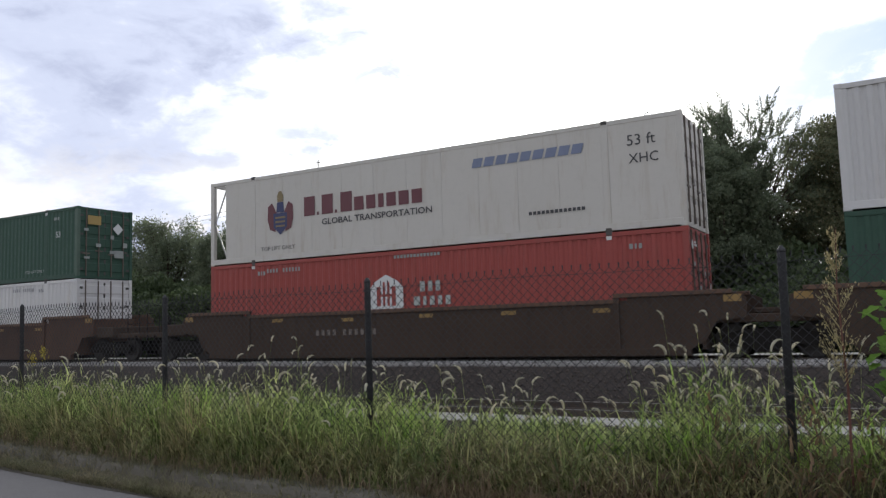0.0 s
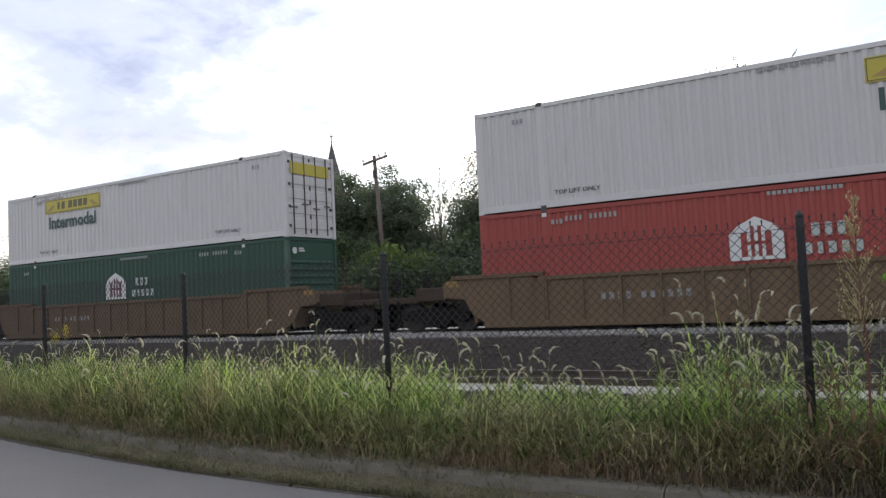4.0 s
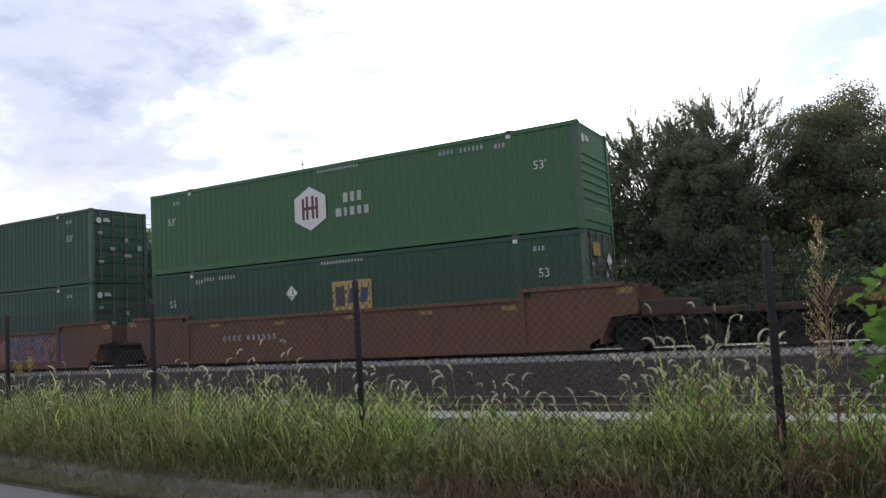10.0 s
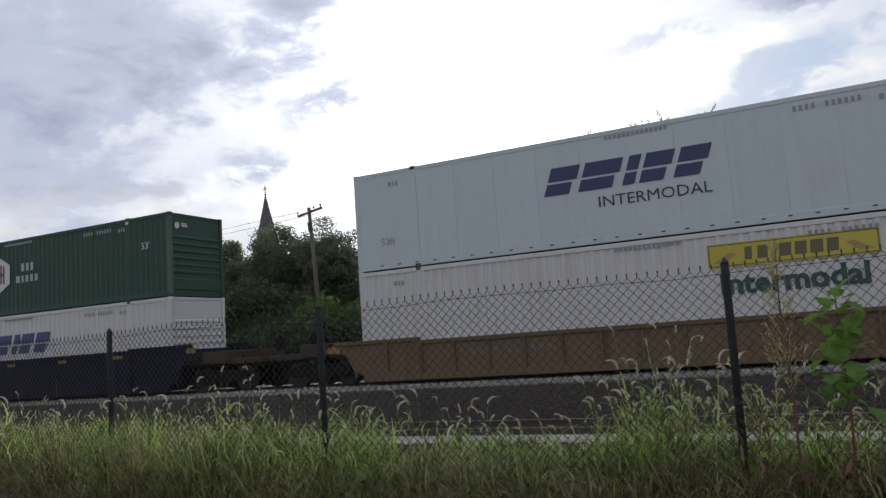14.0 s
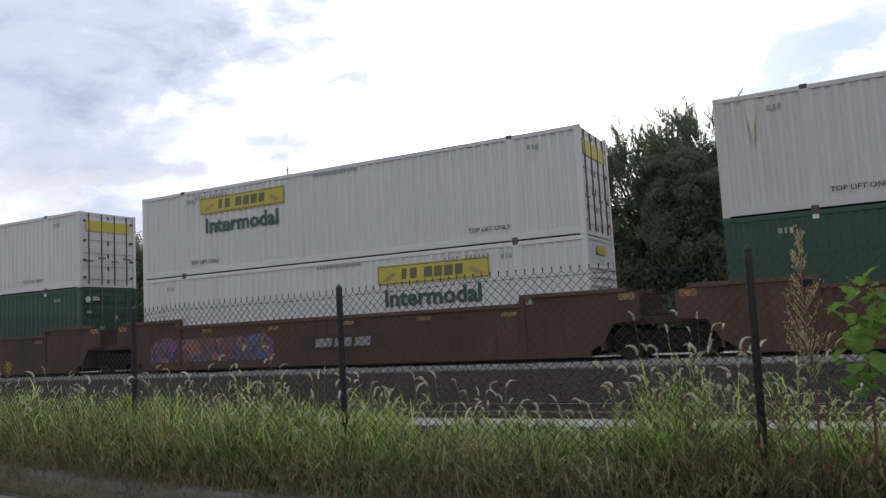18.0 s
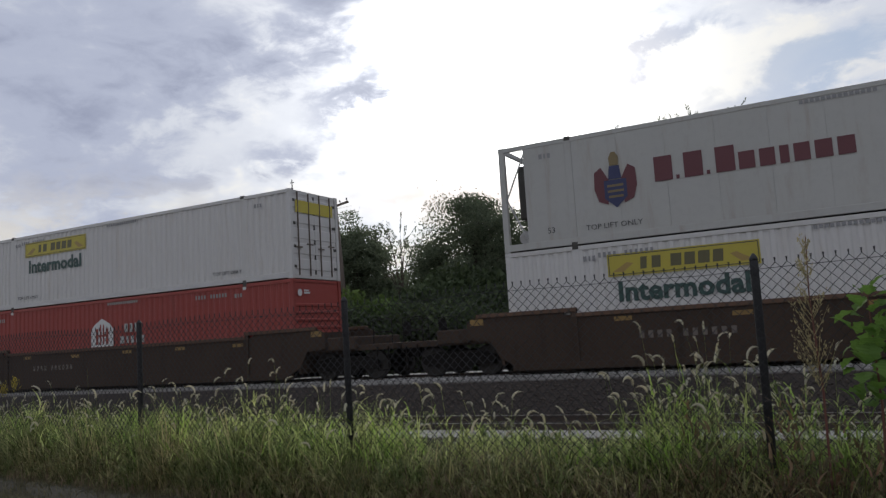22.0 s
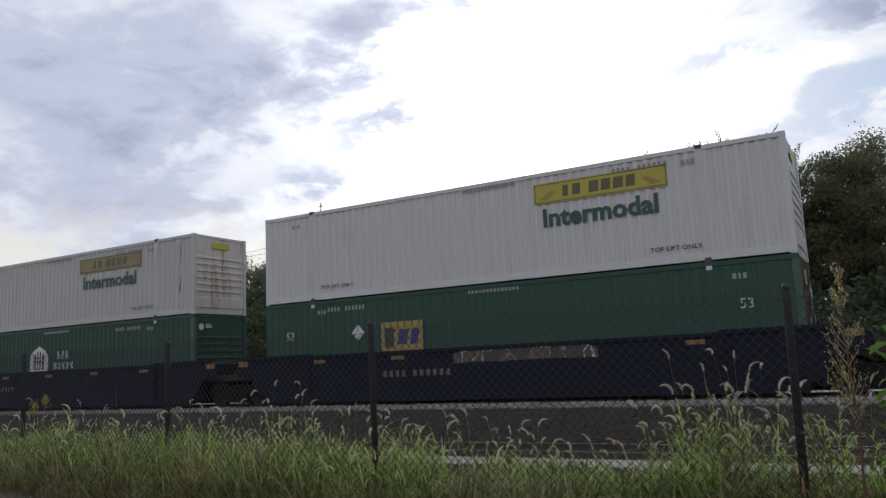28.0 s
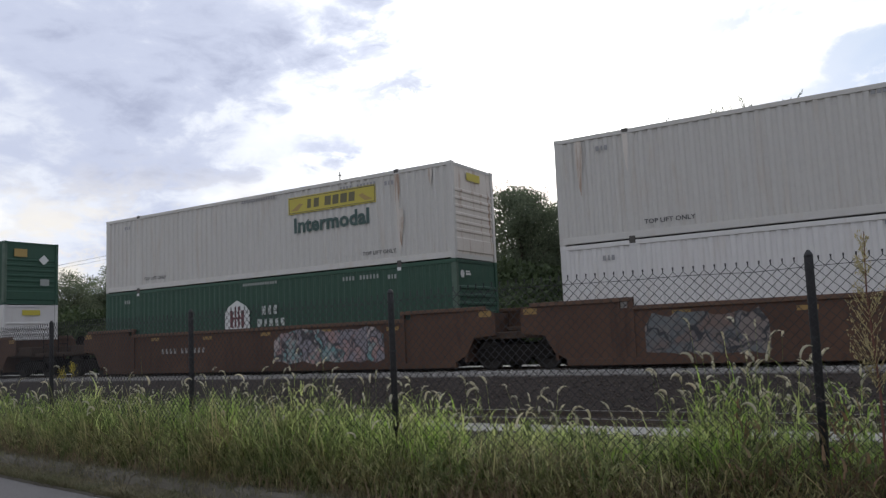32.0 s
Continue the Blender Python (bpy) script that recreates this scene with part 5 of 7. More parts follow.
def container(style, mat, ends, label, category="shipping container", rusty=False):
    """A 53-foot container. ends: what shows at its +x end ('front', 'door' or 'unit'), and at its -x end."""
    c = tagged(new("shipping_container"), label, category, "containers on the train")
    hi = HALF - (0.72 if ends[0] == "unit" else 0.16)
    lo = -HALF + (0.72 if ends[1] == "unit" else 0.16)
    key = mat.name
    end_mat = M["rusted_door"] if rusty and ends[0] == "door" else M["rust_streak"] if rusty else mat
    frame_mat = M["galv_dark"] if key == "greyed_white_paint" and ends[0] == "unit" else mat
    wall = part("side_wall", cached(("side", style, key, lo, hi), lambda: side_mesh(style, mat, lo, hi)), c)
    part("side_wall", cached(("side", style, key, -hi, -lo), lambda: side_mesh(style, mat, -hi, -lo)), c, at=pose(0, 0, 0, 0, 0, 180))
    if style == "panel":
        wall_panels(wall, mat, lo, hi)
    rail_lo = cached(("rail_lo", key), lambda: Build().box(-HALF + 0.1, HALF - 0.1, -WIDE, -WIDE + 0.09, 0.03, 0.21, 0.008).mesh("bottom_rail", mat))
    rail_hi = cached(("rail_hi", key), lambda: Build().box(-HALF + 0.1, HALF - 0.1, -WIDE, -WIDE + 0.09, TALL - 0.13, TALL - 0.012, 0.008).mesh("top_rail", mat))
    for rz in (0, 180):
        part("bottom_rail", rail_lo, c, at=pose(0, 0, 0, 0, 0, rz))
        part("top_rail", rail_hi, c, at=pose(0, 0, 0, 0, 0, rz))
    roof = cached(("roof", key, lo, hi), lambda: corrugated(lo - 0.06, hi + 0.06, -WIDE + 0.05, WIDE - 0.05, -TALL + 0.004, 0.02, 0.4).mesh("roof", mat))
    part("roof", roof, c, at=pose(0, 0, 0, -90, 0, 0))
    part("floor", cached("floor", lambda: Build().box(-HALF + 0.1, HALF - 0.1, -WIDE + 0.06, WIDE - 0.06, 0.09, 0.16).mesh("floor", M["casting"])), c)
    post = cached(("post", key), lambda: Build().box(-0.08, 0.08, -0.07, 0.07, 0.11, TALL - 0.11, 0.01).mesh("corner_post", mat))
    # near front post of green boxes: glare and wear put into a lighter colour
    edge = M["green_glare_edge"] if key in ("green_paint", "faded_green_paint") else mat
    worn = cached(("worn_glare_post", key), lambda: Build().box(-0.08, 0.08, -0.07, 0.07, 0.11, TALL - 0.11, 0.01).mesh("corner_post", edge))
    dark_post = cached(("dark_post",), lambda: Build().box(-0.08, 0.08, -0.07, 0.07, 0.11, TALL - 0.11, 0.01).mesh("corner_post", M["galv_dark"]))
    cast = cached("cast", lambda: Build().box(-0.088, 0.088, -0.082, 0.082, 0.0, 0.118, 0.012).mesh("corner_casting", M["casting"]))
    cast_p = cached(("cast", key), lambda: Build().box(-0.088, 0.088, -0.082, 0.082, 0.0, 0.118, 0.012).mesh("corner_casting", mat))
    for sx in (-1, 1):
        for sy in (-1, 1):
            part("corner_post", dark_post if sx > 0 and frame_mat is not mat else worn if sx > 0 and sy < 0 else post, c, at=pose(sx * (HALF - 0.085), sy * (WIDE - 0.075), 0))
            part("corner_casting", cast_p, c, at=pose(sx * (HALF - 0.09), sy * (WIDE - 0.083), TALL - 0.118))
            part("corner_casting", cast_p, c, at=pose(sx * (HALF - 0.09), sy * (WIDE - 0.083), 0))
            if sy > 0:
                continue
            part("lift_post", cached(("lift", key), lambda: Build().box(-0.09, 0.09, -0.02, 0.05, 0.1, TALL - 0.1, 0.006).mesh("lift_post", mat)), c, at=pose(sx * 6.09, sy * (WIDE - 0.022), 0, 0, 0, 0 if sy < 0 else 180))
            part("lift_casting", cast, c, "black lifting socket", pose(sx * 6.09, sy * (WIDE - 0.078), TALL - 0.105))
            part("lift_casting", cast, c, "black lifting socket", pose(sx * 6.09, sy * (WIDE - 0.078), -0.013))
    if style == "post":
        bar = cached("sheet_post", lambda: Build().box(-0.05, 0.05, -0.012, 0.03, 0.19, TALL - 0.12).mesh("sheet_post", M["galv_dark"]))
        for i in range(27):
            x = -7.45 + i * 14.9 / 26
            if abs(abs(x) - 6.09) > 0.12:
                part("sheet_post", bar, c, "dark grey upright", pose(x, -WIDE + 0.018, 0))
    for sgn, kind in ((1, ends[0]), (-1, ends[1])):
        turn = pose(sgn * (HALF - 0.05), 0, 0, 0, 0, 0 if sgn > 0 else 180)
        hd = cached(("header", key), lambda: Build().box(-0.08, 0.0, -WIDE + 0.15, WIDE - 0.15, TALL - 0.14, TALL - 0.01, 0.01).mesh("end_header", mat))
        if sgn > 0 and frame_mat is not mat:
            hd = cached(("dark_header",), lambda: Build().box(-0.08, 0.0, -WIDE + 0.15, WIDE - 0.15, TALL - 0.14, TALL - 0.01, 0.01).mesh("end_header", frame_mat))
        sl = cached(("sill", key), lambda: Build().box(-0.08, 0.0, -WIDE + 0.15, WIDE - 0.15, 0.02, 0.17, 0.01).mesh("end_sill", mat))
        part("end_header", hd, c, at=turn)
        part("end_sill", sl, c, at=turn)
        if kind == "front":
            part("front_wall", cached(("front", end_mat.name), lambda: front_mesh(end_mat)), c, at=turn)
        elif kind == "plain":
            part("front_wall", cached(("plain_front", key), lambda: Build().box(-0.06, -0.02, -WIDE + 0.14, WIDE - 0.14, 0.16, TALL - 0.10).mesh("front_wall", mat)), c, at=turn)
        elif kind == "unit":
            make_unit(c, turn, mat)
        else:
            for sy in (-1, 1):
                leaf = cached(("leaf", end_mat.name), lambda: door_mesh(end_mat))
                d = part("door", leaf, c, at=turn @ pose(-0.01, sy * 0.578, 0))
                for dy in (-0.30, 0.27):
                    if sgn < 0:
                        continue
                    part("lock_rod", cached(("rod",), lambda: Build().tube([(0.035, 0, 0.12), (0.035, 0, TALL - 0.06)], 0.026, 6).mesh("lock_rod", M["rod"])), d, "grimy steel lock rod", pose(0, dy, 0))
                    part("rod_handle", cached(("rodh",), lambda: Build().box(0.04, 0.06, 0.0, 0.34, 1.0, 1.045).mesh("rod_handle", M["rod"])), d, at=pose(0, dy - 0.17, 0.12 if dy > 0 else 0.0))
                if sgn > 0:
                    part("door_seal", cached(("seal",), lambda: Build().box(-0.02, 0.004, -0.02, 0.02, 0.17, TALL - 0.12).mesh("door_seal", M["casting"])), d, "black rubber door seal", pose(0.004, -sy * 0.556, 0))
                for hz in (0.35, 1.0, 1.75, 2.5):
                    if sgn < 0:
                        continue
                    part("hinge", cached(("hinge",), lambda: Build().box(0.0, 0.035, -0.05, 0.10, 0, 0.09).mesh("hinge", M["casting"])), d, at=pose(0, sy * 0.50 - 0.03, hz))
    return c


def door_mesh(mat):
    return pressed("door", mat, 0.572, [(0.30 + i * 0.50, 0.36) for i in range(5)], 0.17, TALL - 0.12, 0.02)


def make_unit(c, turn, mat):
    """A refrigerating unit in an open frame at a container's end."""
    part("unit_wall", cached(("uwall", mat.name), lambda: Build().box(-0.70, -0.66, -WIDE + 0.1, WIDE - 0.1, 0.1, TALL - 0.1).mesh("unit_wall", mat)), c, at=turn)
    part("cooling_unit", cached(("unit",), lambda: Build().box(-0.66, -0.34, -0.62, 0.95, 0.9, 2.4, 0.05).mesh("cooling_unit", M["casting"])), c, "dark cooling unit", turn)
    part("unit_grille", cached(("grille",), lambda: Build().box(-0.34, -0.31, -0.5, 0.85, 1.5, 2.25, 0.01).mesh("unit_grille", M["galv"])), c, at=turn)
    part("fuel_tank", cached(("tank",), lambda: Build().tube([(-0.42, -0.7, 0.42), (-0.42, 0.8, 0.42)], 0.2, 12).mesh("fuel_tank", M["galv"])), c, at=turn)
    for sy in (-1, 1):
        part("frame_brace", cached(("brace",), lambda: Build().tube([(-0.66, 0, 0.25), (-0.10, 0, 1.45), (-0.66, 0, 2.65)], 0.026, 6).mesh("frame_brace", M["galv"])), c, at=turn @ pose(0, sy * (WIDE - 0.08), 0))


M["rusty"] = surface("rusty_edge", (0.12, 0.062, 0.034), 0.75, var=0.6, scale=1.6, dark=(0.06, 0.035, 0.024), grime=0.6, grime_col=(0.05, 0.034, 0.026), tone=0.12)
M["rusted_door"] = surface("rusted_door_paint", (0.24, 0.20, 0.155), 0.7, var=0.6, scale=0.9, dark=(0.12, 0.085, 0.06), grime=1.0, grime_col=(0.085, 0.055, 0.036), streak=True, tone=0.08)
M["dull_gold"] = surface("dull_gold_mark", (0.20, 0.15, 0.07), 0.6, var=0.3, scale=5)
M["stencil_worn"] = surface("worn_stencil", (0.15, 0.125, 0.11), 0.7, var=0.5, scale=6)
M["galv_dark"] = surface("dark_grey_upright", (0.13, 0.13, 0.135), 0.5, 0.2, var=0.3, scale=5)
M["rod"] = surface("grimy_rod", (0.13, 0.105, 0.085), 0.65, 0.1, var=0.5, scale=4, dark=(0.06, 0.045, 0.035))


def make_box(code):
    """One container from its short code: carrier, then what sets it apart."""
    kind, _, opt = code.partition(":")
    right = "L" not in opt
    dirty = "d" in opt
    ends = ("front", "door") if right else ("door", "front")
    seed = len(CACHE) + len(code)
    if kind == "plate":
        smooth = "s" in opt
        paint = M["white_dirty" if dirty else "white_blue" if smooth else "white"]
        look_of = "rust-streaked off-white" if dirty else "bluish-white" if smooth else "white"
        c = container("panel" if smooth else "ribbed", paint, ends, look_of + (" smooth" if smooth else " ribbed") + " container with a yellow sign plate" + ("" if "n" in opt else " and green lettering"), rusty=dirty)
        sign_hauler(c, 1.68 if right else -5.28, "n" not in opt, "f" in opt)
        small_marks(c, M["ink_grey"], right, seed)
    elif kind == "reef":
        mat = M["cream_dull" if dirty else "white_grey" if "g" in opt else "white_blue"]
        smooth_ends = ("unit", "door") if right else ("door", "unit")
        c = container("panel", mat, smooth_ends, ("dull cream" if dirty else "greyish-white" if "g" in opt else "bluish-white") + " smooth refrigerated container with an open end frame", rusty=dirty)
        sign_hauler(c, 1.5 if right else -5.28)
        small_marks(c, M["ink_grey"], right, seed)
        if "p" in opt:
            mark(c, "lettering", text_mesh("30 Pallets (48''X40'') Reefer Container", 0.25, M["ink_grey"], 0, 0, 1.05), 0.4, 0.30, "faint grey lettering")
    elif kind == "crested":
        c = container("panel", M["white_grey" if "g" in opt else "cream"], ("door", "unit"), ("greyed" if "g" in opt else "cream") + " smooth refrigerated container with a crest and maroon marks", rusty="g" in opt)
        sign_crest(c, "g" in opt)
    elif kind == "slant":
        if "p" in opt:
            c = container("panel", M["white_blue" if not dirty else "cream"], ("plain", "door"), "pale smooth-sided container with a slanted navy mark")
        elif "q" in opt:
            c = container("ribbed", M["cream_dull"], ("plain", "door"), "dull cream ribbed container with a slanted navy mark")
        else:
            c = container("ribbed", M["white_dirty" if dirty else "white"], ("door", "front"), "off-white ribbed container with a slanted navy mark and streaks of rust", rusty=dirty)
        sign_slant(c)
        mark(c, "lettering", text_mesh("53ft", 0.30, M["ink_grey"]), -7.25, 0.72, "faint dark lettering")
        small_marks(c, M["ink_grey"], True, seed, False)
        rail_marks(c)
    elif kind == "slantlow":
        c = container("ribbed", M["white"], ends, "white ribbed container with a slanted blue mark")
        sign_slant(c, True)
        small_marks(c, M["ink_grey"], True, seed, False)
    elif kind == "hexagon":
        c = container("ribbed", M["green_light" if dirty else "green"], ends, ("faded" if dirty else "dark") + " green ribbed container with a white hexagon badge")
        sign_hexagon(c)
        if "m" in opt:
            mark(c, "slot_row", shapes_mesh("slot_row", 1, M["ink_white"], bars(0, 0, [0.24] * 22, 0.05, 0.45)), -7.5, 0.10)
        small_marks(c, M["ink_pale"], right, seed, False)
        mark(c, "lettering", text_mesh("53'", 0.34, M["ink_white"]), 6.75 if right else 6.6, 1.72, "white lettering")
        mark(c, "lettering", text_mesh("53'", 0.34, M["ink_white"]), -7.2, 1.72, "white lettering")
        end_badge(c)
    elif kind in ("house", "redhouse"):
        red = kind == "redhouse"
        c = container("ribbed", M["red" if red else "green"], ends, ("faded red" if red else "dark green") + " ribbed container with a white house-shaped badge")
        sign_house(c, M["red"] if red else M["ink_red"])
        small_marks(c, M["ink_pale"], right, seed, False)
        mark(c, "lettering", text_mesh("53'", 0.34, M["ink_white"]), 6.7, 0.9, "white lettering")
        end_badge(c)
    elif kind in ("ochre", "redochre"):
        x, z, aside = [float(w) for w in (opt.strip("LRdn") + "/0").split("/")][:3]
        c = container("ribbed", M["orange_red" if kind == "redochre" else "green"], ends, ("orange-red" if kind == "redochre" else "dark green") + " ribbed container with an ochre sign plate")
        sign_ochre(c, x, z)
        if "n" not in opt:
            diamond(c, x + (aside or (2.1 if x > 1 else -1.6)), z + 0.66)
        small_marks(c, M["ink_pale"], right, seed, kind != "redochre")
        mark(c, "lettering", text_mesh("53", 0.34, M["ink_white"]), 6.7, 1.72, "white lettering")
        mark(c, "lettering", text_mesh("53", 0.34, M["ink_white"]), -7.2, 1.72, "white lettering")
        part("end_plate", shapes_mesh("end_plate", 0, M["gold"], [rect(-0.3, 0, 0.3, 0.36)]), c, at=pose(HALF + 0.03, -0.55, 2.2, 0, 0, 90))
        part("placard", shapes_mesh("placard", 6, M["ink_white"], [[(0, -0.24), (0.24, 0), (0, 0.24), (-0.24, 0)]]), c, "white diamond placard", pose(HALF + 0.03, 0.55, 2.1, 0, 0, 90))
        part("notice_plate", shapes_mesh("notice_plate", 0, M["ink_pale"], [rect(-0.22, 0, 0.22, 0.3)]), c, "pale notice plate", pose(HALF + 0.03, 0.6, 0.9, 0, 0, 90))
    elif kind == "parcel":
        c = container("ribbed", M["grey"], ("front", "door"), "grey ribbed container with a dark purple sign plate")
        sign_parcel(c)
        diamond(c, -4.9, 1.95)
        small_marks(c, M["ink"], True, seed)
    else:
        c = container("post", M["white"], ("door" if right else "plain", "front"), "white flat-sided container with close dark uprights")
        mark(c, "sign_plate", shapes_mesh("sign_plate", 15, M["gold"], [rect(0, 0, 1.1, 1.1)]), (-4.6 if right else 3.3), 1.5, "dull ochre sign plate", 0.02)
    if kind in ("hexagon", "house", "redhouse", "ochre"):
        socket_marks(c)
        if not right:
            door_labels(c)
    if dirty and kind in ("plate", "slant"):
        rust_stains(c, seed)
    if kind == "plate" or kind == "reef":
        if ends[0] == "front" and kind == "plate":
            part("end_plate", shapes_mesh("end_plate", 1, M["yellow"], [rect(-0.42, 0, 0.42, 0.24)]), c, "small yellow end sign", pose(HALF - 0.012, 0, 2.42, 0, 0, 90))
        elif ends[0] == "door":
            part("end_plate", shapes_mesh("end_plate", 2, M["yellow"], [rect(-1.0, 0, 1.0, 0.40)]), c, "yellow end sign", pose(HALF - 0.018, 0, 2.16, 0, 0, 90))
    return c


def rust_stains(c, seed):
    """Rust that has run down from the lifting posts and the top rail."""
    rng = random.Random(seed)
    for k in range(5):
        x = rng.choice((-6.09, 6.09, -7.3, 7.3)) + rng.uniform(-0.12, 0.12)
        w, h, z = rng.uniform(0.10, 0.26), rng.uniform(0.5, 1.7), TALL - 0.14
        if rng.random() < 0.4:
            z = rng.uniform(1.0, 1.8)
        h = min(h, z - 0.22)
        edge = [(-w * 0.5, z), (-w * 0.45, z - h * 0.4), (-w * 0.2, z - h * 0.8), (0.02, z - h), (w * 0.2, z - h * 0.7), (w * 0.5, z - h * 0.3), (w * 0.4, z)]
        mark(c, "rust_stain", shapes_mesh("rust_stain", (seed, k), M["rust_streak"], [edge[::-1]]), x, 0.0, "brown rust stain", 0.0015 * k)


def rail_marks(c):
    """Dark slots in a row along the lower edge."""
    mark(c, "slot_row", shapes_mesh("slot_row", 0, M["ink"], bars(0, 0, [0.10, 0.10] * 13, 0.035, 0.47)), -7.3, 0.12)


def door_labels(c):
    """Small pale plates on a pair of doors, each at its own height."""
    rows = ((-0.92, 1.92, 0.20, 0.10), (-0.36, 1.30, 0.22, 0.14), (0.28, 1.66, 0.16, 0.16), (0.34, 1.06, 0.34, 0.12), (0.90, 1.34, 0.20, 0.20), (-0.88, 0.80, 0.24, 0.10))
    for k, (y, z, w, h) in enumerate(rows):
        part("notice_plate", shapes_mesh("notice_plate", (1, k), M["ink_pale"], [rect(-w / 2, 0, w / 2, h)]), c, at=pose(HALF + 0.03, y, z, 0, 0, 90))


def socket_marks(c):
    """White squares painted round the lifting sockets."""
    for x in (-6.09, 6.09):
        mark(c, "socket_mark", shapes_mesh("socket_mark", 0, M["ink_white"], [[(-0.07, 0), (0.07, 0), (0.07, 0.10), (-0.07, 0.10)]]), x, TALL - 0.21, "white painted square", 0.006)


def end_badge(c):
    b = shapes_mesh("end_badge", 0, M["ink_white"], [[(0.12 * math.cos(a * 0.785), 0.12 * math.sin(a * 0.785)) for a in range(8)], rect(0.2, -0.03, 0.5, 0.03), rect(0.2, 0.05, 0.45, 0.1)])
    part("end_badge", b, c, "small white badge", pose(HALF + 0.004, -0.95, 2.45, 0, 0, 90))


# ---- well cars ----
SILLS = {"brown": (1.57, 1.79), "tan": (1.45, 1.58), "orange": (1.45, 1.58), "low": (1.19, 1.28), "dark": (1.52, 1.66), "navy": (1.55, 1.60), "sooty": (1.57, 1.79), "rust": (1.57, 1.79), "lowtan": (1.19, 1.28)}


def side_sill(kind, mat):
    """One side of a well: deep plate between raised ends, with its top and bottom chords."""
    y = -1.40
    top, end = SILLS[kind]
    b = Build()
    b.box(-6.5, 6.5, y, y + 0.03, 0.26, top - 0.04)
    for s in (-1, 1):
        prof = [(s * 6.5, 0.26), (s * 8.0, 0.26), (s * 8.35, 0.45), (s * 8.62, 0.92), (s * 9.3, 0.98), (s * 9.3, end - 0.2), (s * 8.9, end - 0.03), (s * 6.5, end - 0.03)]
        b.extrude(prof, y - 0.01, y + 0.03, "y")
    for s in (-1, 1):
        x0, x1 = sorted((s * 6.15, s * 9.0))
        b.box(x0 if s > 0 else x1 - 0.14, x0 + 0.14 if s > 0 else x1, y - 0.05, y + 0.03, 0.28, end - 0.05)
    b.box(-8.0, 8.0, y - 0.05, y + 0.10, 0.10, 0.28, 0.012)
    return b.mesh("side_sill", mat)


def top_chord(kind, mat):
    """The flange along a side's upper edge, in three runs."""
    top, end = SILLS[kind]
    y = -1.40
    b = Build().box(-6.3, 6.3, y - 0.05, y + 0.07, top - 0.11, top, 0.012)
    for s in (-1, 1):
        x0, x1 = sorted((s * 6.15, s * 9.0))
        b.box(x0, x1, y - 0.06, y + 0.07, end - 0.11, end, 0.012)
    return b.mesh("top_chord", mat)


def truck_parts(car, x):
    """A two-axle bogie under a car's end."""
    t = part("bogie", cached(("bolster",), lambda: Build().box(-0.22, 0.22, -1.0, 1.0, 0.42, 0.72, 0.03).mesh("bogie", M["steel"])), car, "dark two-axle bogie", pose(x, 0, 0))
    frame_m = cached(("sideframe",), lambda: Build().extrude([(-1.15, 0.38), (-0.95, 0.30), (-0.5, 0.34), (-0.35, 0.16), (0.35, 0.16), (0.5, 0.34), (0.95, 0.30), (1.15, 0.38), (1.15, 0.56), (0.6, 0.70), (-0.6, 0.70), (-1.15, 0.56)], -0.06, 0.06, "y").mesh("side_frame", M["steel"]))
    wheel = cached(("wheel",), lambda: Build().tube([(0, -0.07, 0), (0, -0.055, 0), (0, 0.055, 0), (0, 0.07, 0)], [0.40, 0.43, 0.43, 0.45], 20).mesh("wheel", M["wheel"]))
    axle = cached(("axle",), lambda: Build().tube([(0, -1.05, 0), (0, 1.05, 0)], 0.08, 8).mesh("axle", M["steel"]))
    spring = cached(("spring",), lambda: Build().tube([(0, 0, 0.22), (0, 0, 0.44)], 0.09, 8).mesh("spring", M["steel"]))
    for s in (-1, 1):
        part("side_frame", frame_m, t, at=pose(0, s * 1.0, 0))
        for dx in (-0.12, 0.12):
            part("spring", spring, t, at=pose(dx, s * 1.04, 0))
        for dx in (-0.89, 0.89):
            part("wheel", wheel, t, at=pose(dx, s * 0.755, 0.43))
    for dx in (-0.89, 0.89):
        part("axle", axle, t, at=pose(dx, 0, 0.43))


